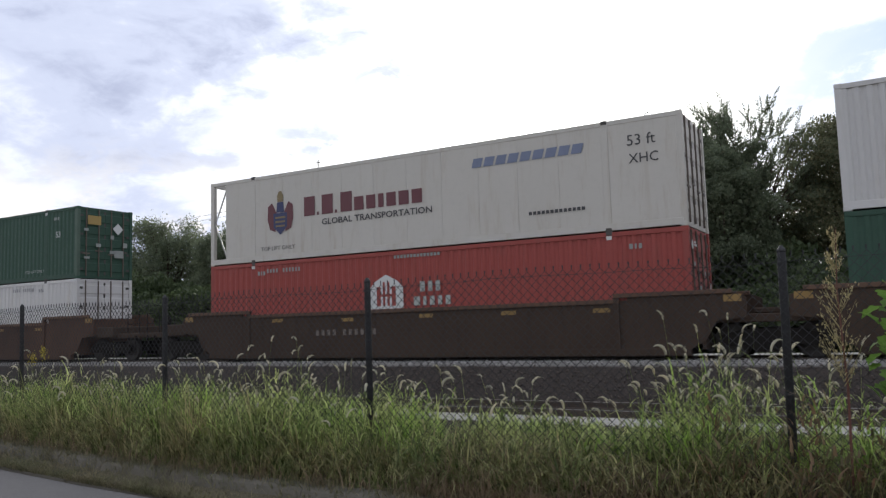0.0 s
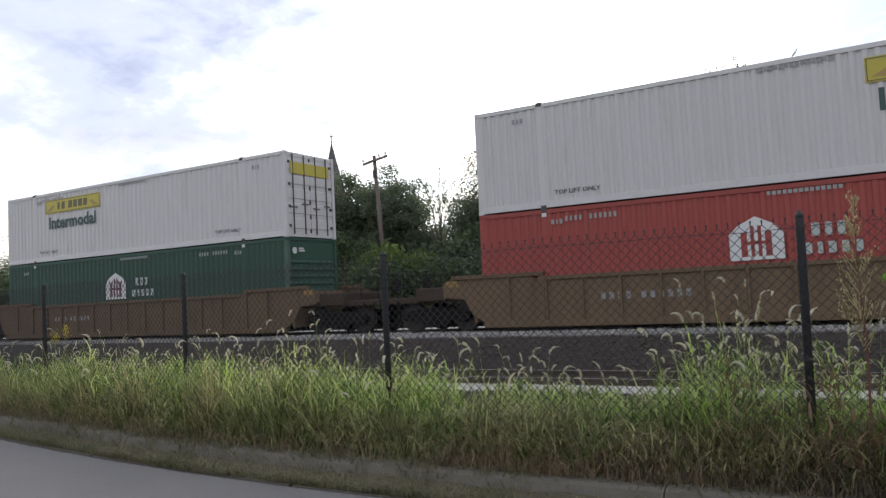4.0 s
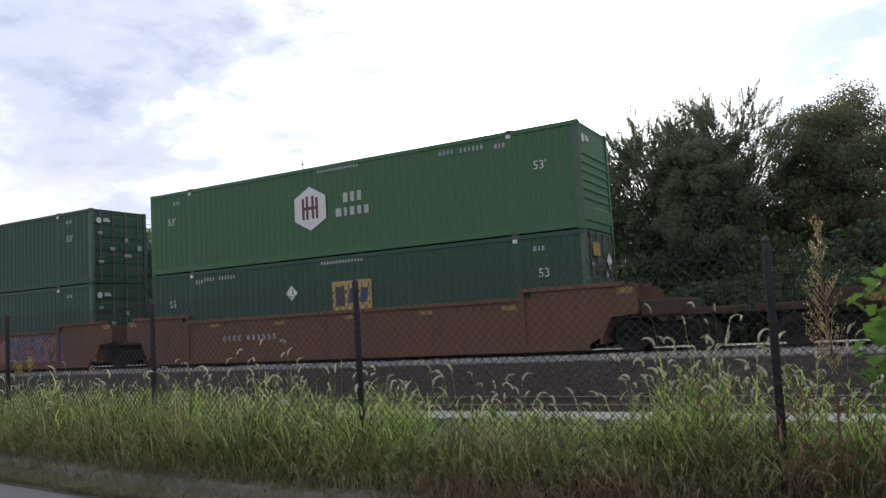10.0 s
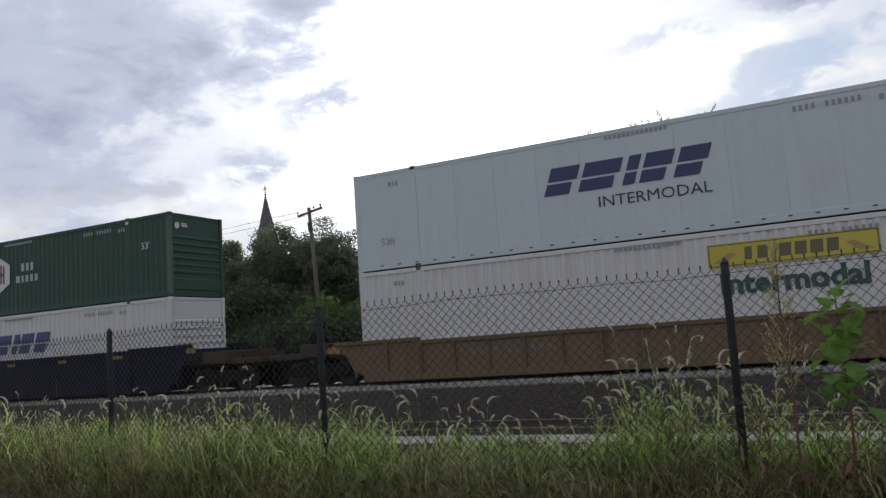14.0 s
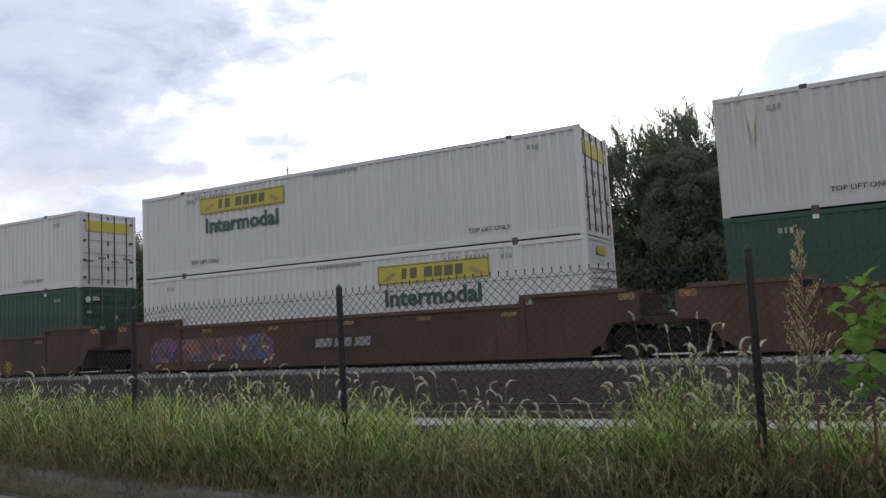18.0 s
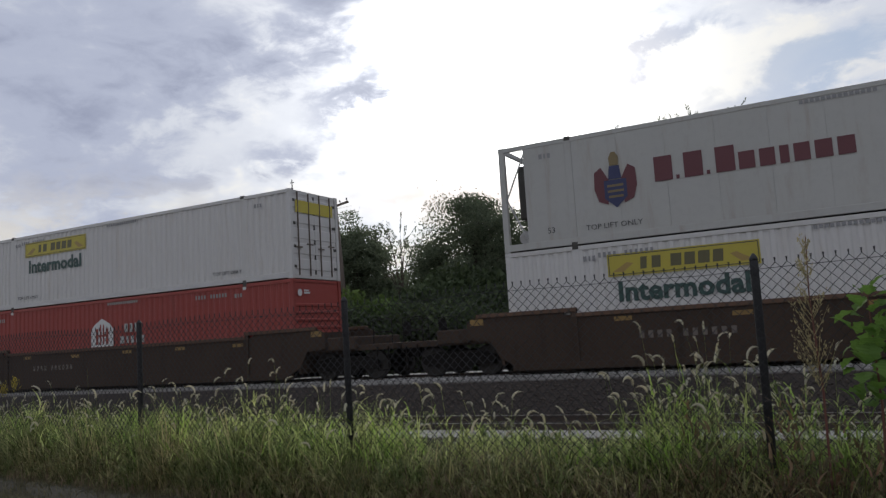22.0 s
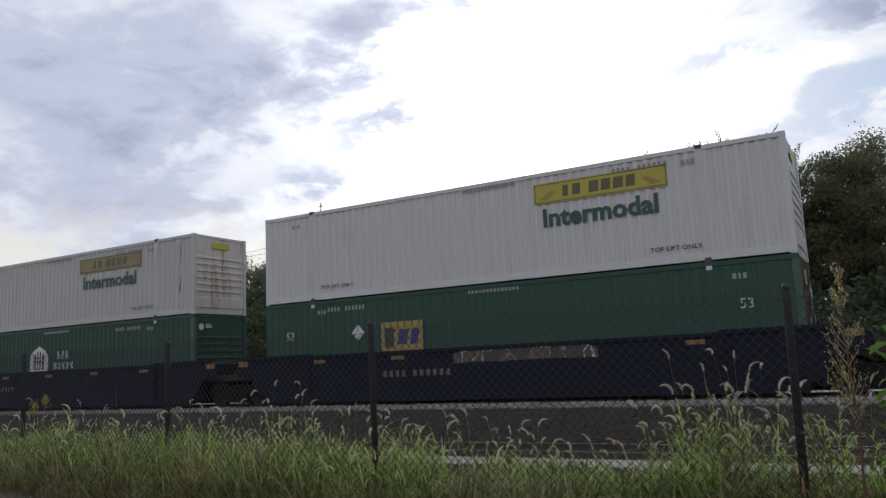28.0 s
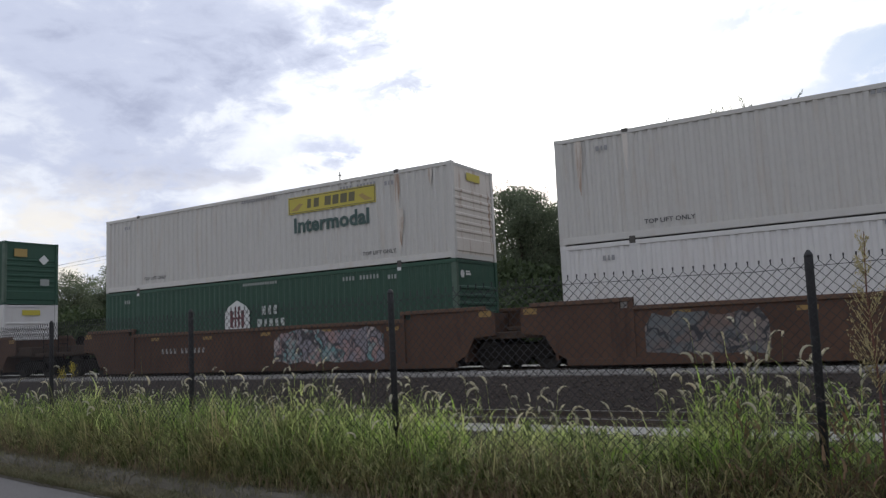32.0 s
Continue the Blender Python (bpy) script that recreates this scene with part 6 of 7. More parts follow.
def well_car(kind, units, spray):
    """A car of one or three wells; its first well's centre is its origin. units: centres of its wells, along -x."""
    mat = M[{"low": "orange", "sooty": "dark", "lowtan": "tan"}.get(kind, kind)]
    top, end = SILLS[kind]
    names = {"low": "low rusty brown", "brown": "brown", "orange": "weathered orange", "tan": "weathered tan", "dark": "sooty dark brown", "navy": "dark navy blue", "sooty": "sooty brown", "rust": "rusty orange-brown", "lowtan": "low weathered tan"}
    car = tagged(new("well_car"), "%s %s well car with dark bogies" % (names[kind], "three-unit" if len(units) == 3 else "single" if len(units) == 1 else "two-unit"), "freight car", "cars of the train")
    ribbed = kind in ("orange", "tan", "low", "lowtan")
    sill = cached(("sill", kind), lambda: side_sill(kind, mat))
    chord = cached(("chord", kind), lambda: top_chord(kind, M["rusty"] if kind in ("dark", "sooty", "brown") else mat))
    for i, ux in enumerate(units):
        for rz in (0, 180):
            part("side_sill", sill, car, at=pose(ux, 0, 0, 0, 0, rz))
            part("top_chord", chord, car, at=pose(ux, 0, 0, 0, 0, rz))
        part("well_floor", cached(("wfloor",), lambda: Build().box(-8.0, 8.0, -1.3, 1.3, 0.12, 0.30).mesh("well_floor", M["steel"])), car, at=pose(ux, 0, 0))
        for s in (-1, 1):
            bh = cached(("bulk", kind), lambda: Build().box(-0.04, 0.04, -1.37, 1.37, 0.25, end - 0.15).mesh("end_bulkhead", mat))
            part("end_bulkhead", bh, car, at=pose(ux + s * 8.30, 0, 0))
        if ribbed:
            rib = cached(("rib", kind), lambda: Build().box(-0.035, 0.035, -0.06, 0.0, 0.3, top - 0.1, 0.008).mesh("side_rib", mat))
            for k in range(13):
                part("side_rib", rib, car, at=pose(ux - 6.1 + k * 12.2 / 12, -1.40, 0))
            for k in (-7.2, 7.2):
                part("side_rib", rib, car, at=pose(ux + k, -1.41, end - top))
        elif kind in ("brown", "dark", "sooty", "rust"):
            for k in (-5.2, -2.4, 0.4, 3.0, 5.6):
                part("reflector", shapes_mesh("reflector", 0, M["yellow_paint"], [rect(0, 0, 0.45, 0.11)]), car, "yellow reflector strip", pose(ux + k, -1.405, top - 0.30 + 0.03 * math.sin(k)))
        else:
            for k in (-6.0, -3.1, -0.2, 2.6, 5.4):
                part("reflector", shapes_mesh("reflector", 0, M["yellow_paint"], [rect(0, 0, 0.45, 0.11)]), car, "yellow reflector strip", pose(ux + k, -1.405, top - 0.26))
        # number panel as bars, and end step plates
        if not spray[i] or all(p[1] > -1.0 or p[0] == "spray_line" for p in spray[i]):
            pieces(car, "number_bar", 0, M["stencil_worn" if kind in ("dark", "sooty", "navy", "lowtan") else "stencil"], bars(0, 0, [0.12] * 4, 0.18, 0.10) + bars(1.05, 0, [0.12] * 6, 0.18, 0.10), pose(ux - 4.6 + 1.2 * (i % 2), -1.412, 0.30 + top * 0.32))
        for s in (-1, 1):
            part("end_mark", shapes_mesh("end_mark", 0, M["yellow_paint"], [rect(-0.2, 0, 0.2, 0.17)]), car, "yellow end plate", pose(ux + s * 9.0, -1.416, end - 0.30))
        if spray[i]:
            for mname, x0, x1, z0, z1 in spray[i]:
                if mname == "name_board":
                    p = part("sign_plate", shapes_mesh("sign_plate", (16, z1), M["dark"], [rect(x0, z0, x1, z1)]), car, "dark plate with pale blocks", pose(ux, -1.415, 0))
                    pieces(p, "sign_block", 16, M["stencil"], bars(x0 + 0.5, z0 + 0.10, [0.6, 0.6, 0.55], 0.26, 0.12, 0.25), pose(0, -0.003, 0))
                    continue
                n = 14
                rng = random.Random(int(x0 * 10) + i)
                topp = [(x0 + (x1 - x0) * k / n, z1 - (z1 - z0) * (rng.uniform(0, 0.15) + (0.25 if k in (0, n) else 0))) for k in range(n + 1)]
                bot = [(x0 + (x1 - x0) * k / n, z0 + (z1 - z0) * rng.uniform(0, 0.10)) for k in range(n, -1, -1)]
                part("sprayed_lettering", shapes_mesh("sprayed_lettering", (mname, x0, x1, i), M[mname], [bot[::-1] + topp[::-1]]), car, "sprayed graffiti", pose(ux, -1.407 - (0.01 if abs(x0) > 6 else 0), 0))
    ends = [units[0] + 8.077 + 3.67, units[-1] - 8.077 - 3.67]
    decks = [(ends[0] - 3.67 + 1.75, 1), (ends[1] + 3.67 - 1.75, -1)]
    for x, s in decks:
        truck_parts(car, x)
        deck = cached(("deck", kind), lambda: Build().box(-1.35, 1.75, -1.15, 1.15, 0.86, 1.04, 0.02).box(-0.5, 0.5, -1.3, 1.3, 0.90, 1.30, 0.03).mesh("end_platform", M["dark"]))
        part("end_platform", deck, car, at=pose(x, 0, 0, 0, 0, 0 if s > 0 else 180))
        part("coupler", cached(("coupler",), lambda: Build().box(0, 0.5, -0.09, 0.09, 0.52, 0.74, 0.02).box(0.4, 0.68, -0.15, 0.13, 0.48, 0.78, 0.04).mesh("coupler", M["steel"])), car, at=pose(x + s * 1.3, 0, 0.1, 0, 0, 0 if s > 0 else 180))
        rail_m = cached(("grab",), lambda: Build().tube([(0, 0, 1.0), (0, 0, 1.75), (0.65, 0, 1.75), (0.65, 0, 1.0)], 0.018, 6).tube([(0, 0, 1.38), (0.65, 0, 1.38)], 0.015, 6).mesh("handrail", M["steel"]))
        for sy in (-1, 1):
            part("handrail", rail_m, car, at=pose(x + s * 1.05, sy * 1.1, 0, 0, 0, 0 if s > 0 else 180))
        part("brake_wheel", cached(("bwheel",), lambda: Build().tube([(0, 0, 0), (0.03, 0, 0)], 0.25, 14).mesh("brake_wheel", M["steel"])), car, at=pose(x + s * 1.25, 0.5, 1.45))
        part("ladder_step", cached(("step",), lambda: Build().box(-0.2, 0.2, -0.02, 0.02, 0.25, 0.28).box(-0.2, -0.18, -0.02, 0.02, 0.25, 0.95).box(0.18, 0.2, -0.02, 0.02, 0.25, 0.95).mesh("ladder_step", M["steel"])), car, at=pose(x + s * 1.4, -1.18, 0))
    for a, c2 in zip(units, units[1:]):
        mid = (a + c2) / 2
        truck_parts(car, mid)
        part("joint_platform", cached(("joint", kind), lambda: Build().box(-1.45, 1.45, -1.2, 1.2, 0.86, 1.06, 0.02).box(-0.4, 0.4, -0.7, 0.7, 1.06, 1.2, 0.03).mesh("joint_platform", M["dark"])), car, at=pose(mid, 0, 0))
    return car


# place of each well's container (its left end at 0 s), upper and lower load
LOADS = [
    (-0.63, "plate:R", "house:R"), (-20.15, "crested", "redhouse:L"), (-43.62, "ochre:L-0.7/1.15/-3.4", "slantlow:L"), (-63.14, "reef:Lp", "plate:R"), (-82.51, "slant", "slantlow:L"),
    (-106.05, "plate:R", "redhouse:L"), (-129.4, "plate:L", "house:R"), (-152.69, "plate:R", "slantlow:R"), (-176.17, "ochre:L-3.6/1.5", "house:R"), (-195.66, "slant:d", "plate:R"),
    (-215.12, "hexagon:L", "plate:R"), (-238.50, "ochre:R2.1/1.6", "plate:R"), (-262.05, "hexagon:Rd", "ochre:L-0.1/1.2"), (-281.48, "hexagon:L", "house:L"), (-300.92, "hexagon:Rm", "plate:L"),
    (-324.20, "hexagon:Rd", "reef:R"), (-347.59, "slant:p", "plate:R"), (-371.15, "hexagon:R", "slantlow:R"), (-390.70, "plate:Ld", "redhouse:R"), (-410.23, "plate:Rd", "plate:R"),
    (-433.82, "plate:Rd", "house:R"), (-453.30, "plate:L", "plate:R"), (-472.78, "plate:L", "house:L"), (-496.29, "reef:Rg", "plate:R"), (-515.80, "reef:Ld", "plate:Rsn"),
    (-535.44, "crested:g", "plate:L"), (-558.88, "plate:L", "redhouse:R"), (-582.88, "ochre:L-2.2/1.2/-1.25", "ochre:L-1.15/1.2n"), (-602.63, "parcel", "post"), (-622.13, "ochre:R2.3/1.4", "ochre:R-0.62/1.2"),
    (-645.49, "ochre:R2.1/1.5", "redochre:R1.7/1.0"), (-669.30, "ochre:R2.1/1.5", "plate:R"), (-688.78, "plate:R", "ochre:L-3.5/1.15/-0.85"), (-708.31, "plate:Rdf", "house:R"), (-731.84, "plate:R", "plate:R"),
    (-755.51, "slant:q", "post:L"), (-774.85, "plate:Rd", "plate:R"), (-794.24, "plate:Rd", "house:R"), (-817.70, "ochre:R2.1/1.5", "plate:R"),
]
# cars: colour, first load, number of wells, sprayed patches per well (paint, from, to, low, high)
CARS_AHEAD = [
    ("dark", 0, 2, [None, None]),
    ("brown", 2, 3, [[("spray_mixed", -6.2, 2.2, 0.34, 1.42)], [("spray_blue", 1.9, 6.2, 0.32, 1.36)], [("spray_yellow", -0.6, 5.2, 0.3, 1.4)]]),
    ("tan", 5, 1, [None]), ("tan", 6, 1, [None]), ("orange", 7, 1, [None]),
    ("brown", 8, 3, [[("spray_grey", -3.5, 0.5, 0.9, 1.36)], None, [("spray_grey", -2.5, 5.0, 0.35, 1.25)]]),
    ("low", 11, 1, [None]),
    ("rust", 12, 3, [None, [("spray_pink", -6.8, -1.9, 0.28, 1.3), ("spray_pink", 2.2, 8.4, 0.28, 1.45), ("name_board", -1.1, 2.0, 0.55, 1.02)], None]),
]
CARS_BEHIND = [
    ("sooty", 15, 1, [None]), ("lowtan", 16, 1, [None]),
    ("navy", 17, 3, [None, None, None]),
    ("brown", 20, 3, [None, [("spray_pink", -7.6, -2.2, 0.3, 1.2), ("name_board", -1.15, 1.9, 0.55, 1.0)], None]),
    ("dark", 23, 3, [None, None, None]),
    ("dark", 26, 1, [None]),
    ("brown", 27, 3, [[("spray_loops", -6.0, 6.0, 0.26, 1.50)], [("spray_silver", -6.4, 8.0, 0.24, 1.50)], [("spray_loops", -2.2, 7.6, 0.28, 1.45)]]),
    ("dark", 30, 1, [None]),
    ("navy", 31, 3, [None, [("spray_line", -1.0, 3.2, 1.10, 1.48)], None]),
    ("sooty", 34, 1, [None]),
    ("brown", 35, 3, [[("spray_line", -5.4, -1.2, 0.35, 1.4)], [("spray_line", 1.5, 4.6, 0.3, 1.4), ("spray_grey", -5.9, -3.0, 0.3, 1.4)], [("spray_loops", 1.0, 5.5, 0.30, 1.45)]]),
    ("brown", 38, 1, [None]),
]
LOAD_Z = RAIL_Z + 0.355
MOVING = []


def make_train():
    for x, upper, lower in LOADS:
        for code, z in ((lower, LOAD_Z), (upper, LOAD_Z + TALL)):
            c = make_box(code)
            MOVING.append((c, x + HALF, TRACK_Y, z))
    for kind, first, n, spray in CARS_AHEAD + CARS_BEHIND:
        xs = [LOADS[first + i][0] + HALF for i in range(n)]
        car = well_car(kind, [x - xs[0] for x in xs], spray)
        MOVING.append((car, xs[0], TRACK_Y, RAIL_Z))


make_train()

# ---- the weedy verge ----
def blades(rng, x, y, z, h, w, lean, droop, segs=3):
    """Grass blades that taper, lean over and droop."""
    n = len(x)
    a = rng.uniform(0, 2 * np.pi, n)
    dx, dy = np.cos(a), np.sin(a)
    face = a + np.pi / 2 + rng.normal(0, 0.5, n)
    rows = []
    for k in range(segs + 1):
        u = k / segs
        off = lean * h * u ** 1.6
        px, py = x + dx * off, y + dy * off
        pz = z + h * (u - droop * u ** 3)
        ww = w * (1 - u) ** 0.7 * 0.5 + 0.0006
        rows.append(np.stack([np.stack([px - np.cos(face) * ww, py - np.sin(face) * ww, pz], 1), np.stack([px + np.cos(face) * ww, py + np.sin(face) * ww, pz], 1)], 1))
    v = np.stack(rows, 1).reshape(n, -1, 3)
    q = np.array([[2 * k, 2 * k + 1, 2 * k + 3, 2 * k + 2] for k in range(segs)])
    f = (q[None] + (np.arange(n) * 2 * (segs + 1))[:, None, None]).reshape(-1, 4)
    return v.reshape(-1, 3), f


def verge_z(y):
    return np.interp(y, [p[0] for p in GROUND], [p[1] for p in GROUND])


def sight(y):
    """Height of growth that just hides the gravel strip from the road."""
    return np.interp(y, [5.6, 6.0, 7.0, 8.0, 9.0], [0.60, 0.57, 0.48, 0.44, 0.40])


def tall(x):
    """How high the growth stands along the fence, one being level with the gravel."""
    west = 0.50 / (1 + np.exp((x + 4.1) * 5)) - 0.25 / (1 + np.exp((x + 10.6) * 3))
    clumps = 0.50 * np.exp(-((x + 1.36) / 0.26) ** 2) + 0.34 * np.exp(-((x + 0.62) / 0.2) ** 2) + 0.25 * np.exp(-((x + 3.1) / 0.22) ** 2)
    return 0.93 + west + clumps + 0.09 * np.sin(x * 2.3) + 0.09 * np.sin(x * 5.3 + 1.0) - 0.10 * np.exp(-((x + 2.4) / 0.5) ** 2)


def clump(x, y):
    """Where the growth is thick (up to one) and where it is thin (down to minus one)."""
    return (np.sin(4.3 * x + 2.1 * y) + np.sin(7.9 * x - 5.0 * y + 1.3) + np.sin(12.7 * x + 3.3 * y + 4.0) + 0.7 * np.sin(1.9 * x + 0.4)) / 2.6


def leaf_arcs(rng, p, length, width, out, sag):
    """Long leaves that leave a stem at p, arch out and hang."""
    return blades(rng, p[:, 0], p[:, 1], p[:, 2], length, width, out, sag, 4)


def make_grass():
    rng = np.random.default_rng(21)

    def along(n, near=0.74):
        return np.where(rng.random(n) < near, rng.uniform(-12.5, 3.2, n), rng.uniform(-34, -12, n))

    def tufts(nt, per, y0, y1, spread):
        tx = along(int(nt * 1.7))
        ty = rng.uniform(y0, y1, len(tx))
        thick = clump(tx, ty)
        kept = rng.random(len(tx)) < np.clip(0.58 + 0.36 * thick, 0.06, 1.0)
        tx, ty, thick = tx[kept], ty[kept], thick[kept]
        nt = len(tx)
        x = (tx[:, None] + rng.normal(0, spread, (nt, per))).ravel()
        y = np.maximum((ty[:, None] + rng.normal(0, spread, (nt, per))).ravel(), 5.66)
        if y1 > 7:
            y = np.where((x > -3.4) & (y < 6.2), y + 0.38, y)
        v = np.repeat(rng.uniform(0.5, 1.05, nt) * (1.0 + 0.22 * thick), per)
        keep = ~((x > -1.5) & (rng.random(len(x)) < 0.28))
        return x[keep], y[keep], v[keep]

    # the green mass on both sides of the fence: upright blades, and short leaves arching every way
    x, y, vigour = tufts(1700, 9, 5.86, 7.9, 0.055)
    n = len(x)
    h = tall(x) * sight(y) * np.interp(y, [5.8, 6.1], [0.78, 1.0]) * vigour * rng.uniform(0.6, 1.2, n)
    v, f = blades(rng, x, y, verge_z(y) - 0.02, h, rng.uniform(0.008, 0.015, n), rng.uniform(0.15, 0.95, n), rng.uniform(0.0, 0.5, n), 4)
    tagged(new("tall_grass", big_mesh("tall_grass", bowed(v), f, M["grass"])), "tall green grass grown wild along the fence", "grass", kind="stuff")
    x, y, vigour = tufts(1500, 20, 5.84, 7.5, 0.07)
    n = len(x)
    top = tall(x) * sight(y) * np.interp(y, [5.8, 6.1], [0.75, 1.0]) * vigour * 1.04
    at = np.stack([x, y, verge_z(y) + top * rng.random(n) ** 0.75 * 0.86], 1)
    v, f = leaf_arcs(rng, at, rng.uniform(0.08, 0.26, n), rng.uniform(0.011, 0.025, n), rng.uniform(0.3, 1.5, n), rng.uniform(0.1, 1.1, n))
    tagged(new("grass_leaves", big_mesh("grass_leaves", bowed(v), f, M["grass"])), "short green grass leaves arching every way", "grass", kind="stuff")
    # and the part of it that stands before the wire
    x, y, vigour = tufts(900, 15, 5.68, 6.04, 0.05)
    n = len(x)
    y = np.minimum(y, 6.07)
    h = tall(x) * 0.62 * vigour * rng.uniform(0.5, 1.25, n) * np.interp(y, [5.68, 5.80, 5.95], [0.5, 0.8, 1.0])
    v, f = blades(rng, x, y, verge_z(y) - 0.02, h, rng.uniform(0.009, 0.020, n), rng.uniform(0.1, 0.8, n), rng.uniform(0.0, 0.5, n), 4)
    tagged(new("front_grass", big_mesh("front_grass", bowed(v), f, M["grass_front"])), "green grass leaning out before the wire", "grass", kind="stuff")
    # broad bright blades in stands
    cx = np.concatenate([[-1.45, -1.3, -1.2, -1.38, -1.55, -0.3, -0.05, -0.6, -0.48, -4.15, -4.0, -5.4, -6.6, -7.9, -9.8], rng.uniform(-12, 1.5, 70), rng.uniform(-30, -12, 50)])
    cy = rng.uniform(5.95, 6.8, len(cx))
    high = np.concatenate([[0.98, 1.06, 0.9, 1.0, 0.88, 0.88, 0.84, 0.86, 0.92, 0.74, 0.82, 0.8, 0.74, 0.78, 0.86], rng.uniform(0.46, 0.82, 120)])
    high = np.where((cx > -4.0) & (high < 0.84), high * 0.72, high)
    per = 26
    x = (cx[:, None] + rng.normal(0, 0.11, (len(cx), per))).ravel()
    y = (cy[:, None] + rng.normal(0, 0.09, (len(cx), per))).ravel()
    n = len(x)
    h = np.repeat(high, per) * rng.uniform(0.30, 1.05, n)
    v, f = blades(rng, x, y, verge_z(y) - 0.02, h, rng.uniform(0.012, 0.022, n), rng.uniform(0.08, 0.6, n), rng.uniform(0.0, 0.4, n), 4)
    tagged(new("broad_grass", big_mesh("broad_grass", bowed(v), f, M["grass_bright"])), "stands of broad bright green grass", "grass", kind="stuff")
    k = rng.integers(0, len(cx), 2600)
    at = np.stack([cx[k] + rng.normal(0, 0.10, 2600), cy[k] + rng.normal(0, 0.08, 2600), 0.15 + high[k] * rng.uniform(0.15, 0.85, 2600)], 1)
    v, f = leaf_arcs(rng, at, rng.uniform(0.14, 0.34, 2600), rng.uniform(0.011, 0.021, 2600), rng.uniform(0.3, 1.1, 2600), rng.uniform(0.1, 0.9, 2600))
    tagged(new("broad_leaves", big_mesh("broad_leaves", bowed(v), f, M["grass_bright"])), "broad bright leaves bending from the grass stems", "grass", kind="stuff")
    # olive growth before the fence
    x, y, vigour = tufts(1250, 12, 5.70, 6.35, 0.06)
    n = len(x)
    h = rng.uniform(0.20, 0.68, n) * vigour * np.interp(y, [5.6, 5.75, 6.1], [0.6, 0.9, 1.05])
    v, f = blades(rng, x, y, verge_z(y) - 0.02, h, rng.uniform(0.006, 0.014, n), rng.uniform(0.3, 1.3, n), rng.uniform(0.1, 0.7, n), 4)
    tagged(new("olive_grass", big_mesh("olive_grass", bowed(v), f, M["grass_olive"])), "tangled olive green grass at the verge's edge", "grass", kind="stuff")
    x, y, vigour = tufts(1000, 18, 5.62, 6.2, 0.08)
    n = len(x)
    top = np.interp(y, [5.6, 5.75, 6.1], [0.16, 0.34, 0.46]) * vigour
    at = np.stack([x, y, np.maximum(verge_z(y), 0.12) + top * rng.random(n)], 1)
    v, f = leaf_arcs(rng, at, rng.uniform(0.06, 0.22, n), rng.uniform(0.008, 0.019, n), rng.uniform(0.4, 1.8, n), rng.uniform(0.1, 1.2, n))
    tagged(new("olive_leaves", big_mesh("olive_leaves", bowed(v), f, M["grass_olive"])), "curled olive and straw leaves low on the verge", "grass", kind="stuff")
    # dusky red-brown weeds at the verge's east end
    n = 240
    x, y = 2.0 - 3.2 * rng.random(n) ** 1.3, rng.uniform(5.66, 6.25, n)
    h = rng.uniform(0.35, 0.85, n) * np.interp(y, [5.66, 5.9], [0.6, 1.0])
    v1, f1 = blades(rng, x, y, verge_z(y) - 0.02, h, rng.uniform(0.005, 0.009, n), rng.uniform(0.05, 0.3, n), rng.uniform(0.0, 0.15, n), 4)
    k = rng.integers(0, n, 1500)
    at = np.stack([x[k] + rng.normal(0, 0.03, 1500), y[k] + rng.normal(0, 0.03, 1500), verge_z(y[k]) + h[k] * rng.uniform(0.15, 0.95, 1500)], 1)
    v2, f2 = leaf_arcs(rng, at, rng.uniform(0.06, 0.20, 1500), rng.uniform(0.012, 0.026, 1500), rng.uniform(0.4, 1.4, 1500), rng.uniform(0.1, 0.9, 1500))
    tagged(new("dusky_weeds", big_mesh("dusky_weeds", bowed(np.concatenate([v1, v2])), np.concatenate([f1, f2 + len(v1)]), M["weed_dusky"])), "dusky red-brown weeds among the grass", "weeds", kind="stuff")
    # dry stalks low at the kerb
    n = 12500
    x = along(n)
    x = np.where(rng.random(n) < 0.5, rng.uniform(-3.5, 2.5, n), x)
    y = 5.50 + 0.85 * rng.random(n) ** 1.2
    h = rng.uniform(0.14, 0.66, n) * np.interp(y, [5.50, 5.72, 6.0, 6.5], [0.35, 0.85, 1.0, 1.0])
    v, f = blades(rng, x, y, np.where(y < 5.62, 0.13, verge_z(y) - 0.02), h, rng.uniform(0.005, 0.012, n), rng.uniform(0.2, 1.1, n), rng.uniform(0.05, 0.7, n), 4)
    # same stalks throughout; those to the east take the tone darkened for shade
    west = np.repeat(x < -1.2 + rng.normal(0, 0.7, n), 4)
    tagged(new("dry_grass", big_mesh("dry_grass", bowed(v), f[west], M["grass_dry"])), "dry brown grass and dead stalks beside the kerb", "grass", kind="stuff")
    tagged(new("dead_stalks", big_mesh("dead_stalks", bowed(v), f[~west], M["grass_dry_shaded"])), "dry grass and stalks low on the verge, with shade put into their dark colour", "grass", kind="stuff")
    # low growth on the gutter's dirt, thickest along its edge
    n = 44000
    cx = np.concatenate([rng.uniform(-22, -2.6, 300), rng.uniform(-2.6, 1.0, 24)])
    x = cx[rng.integers(0, len(cx), n)] + rng.normal(0, 0.15, n)
    y = np.where(rng.random(n) < 0.4, 5.01 + np.abs(rng.normal(0, 0.06, n)), rng.uniform(5.0, 5.62, n))
    h = rng.uniform(0.02, 0.14, n)
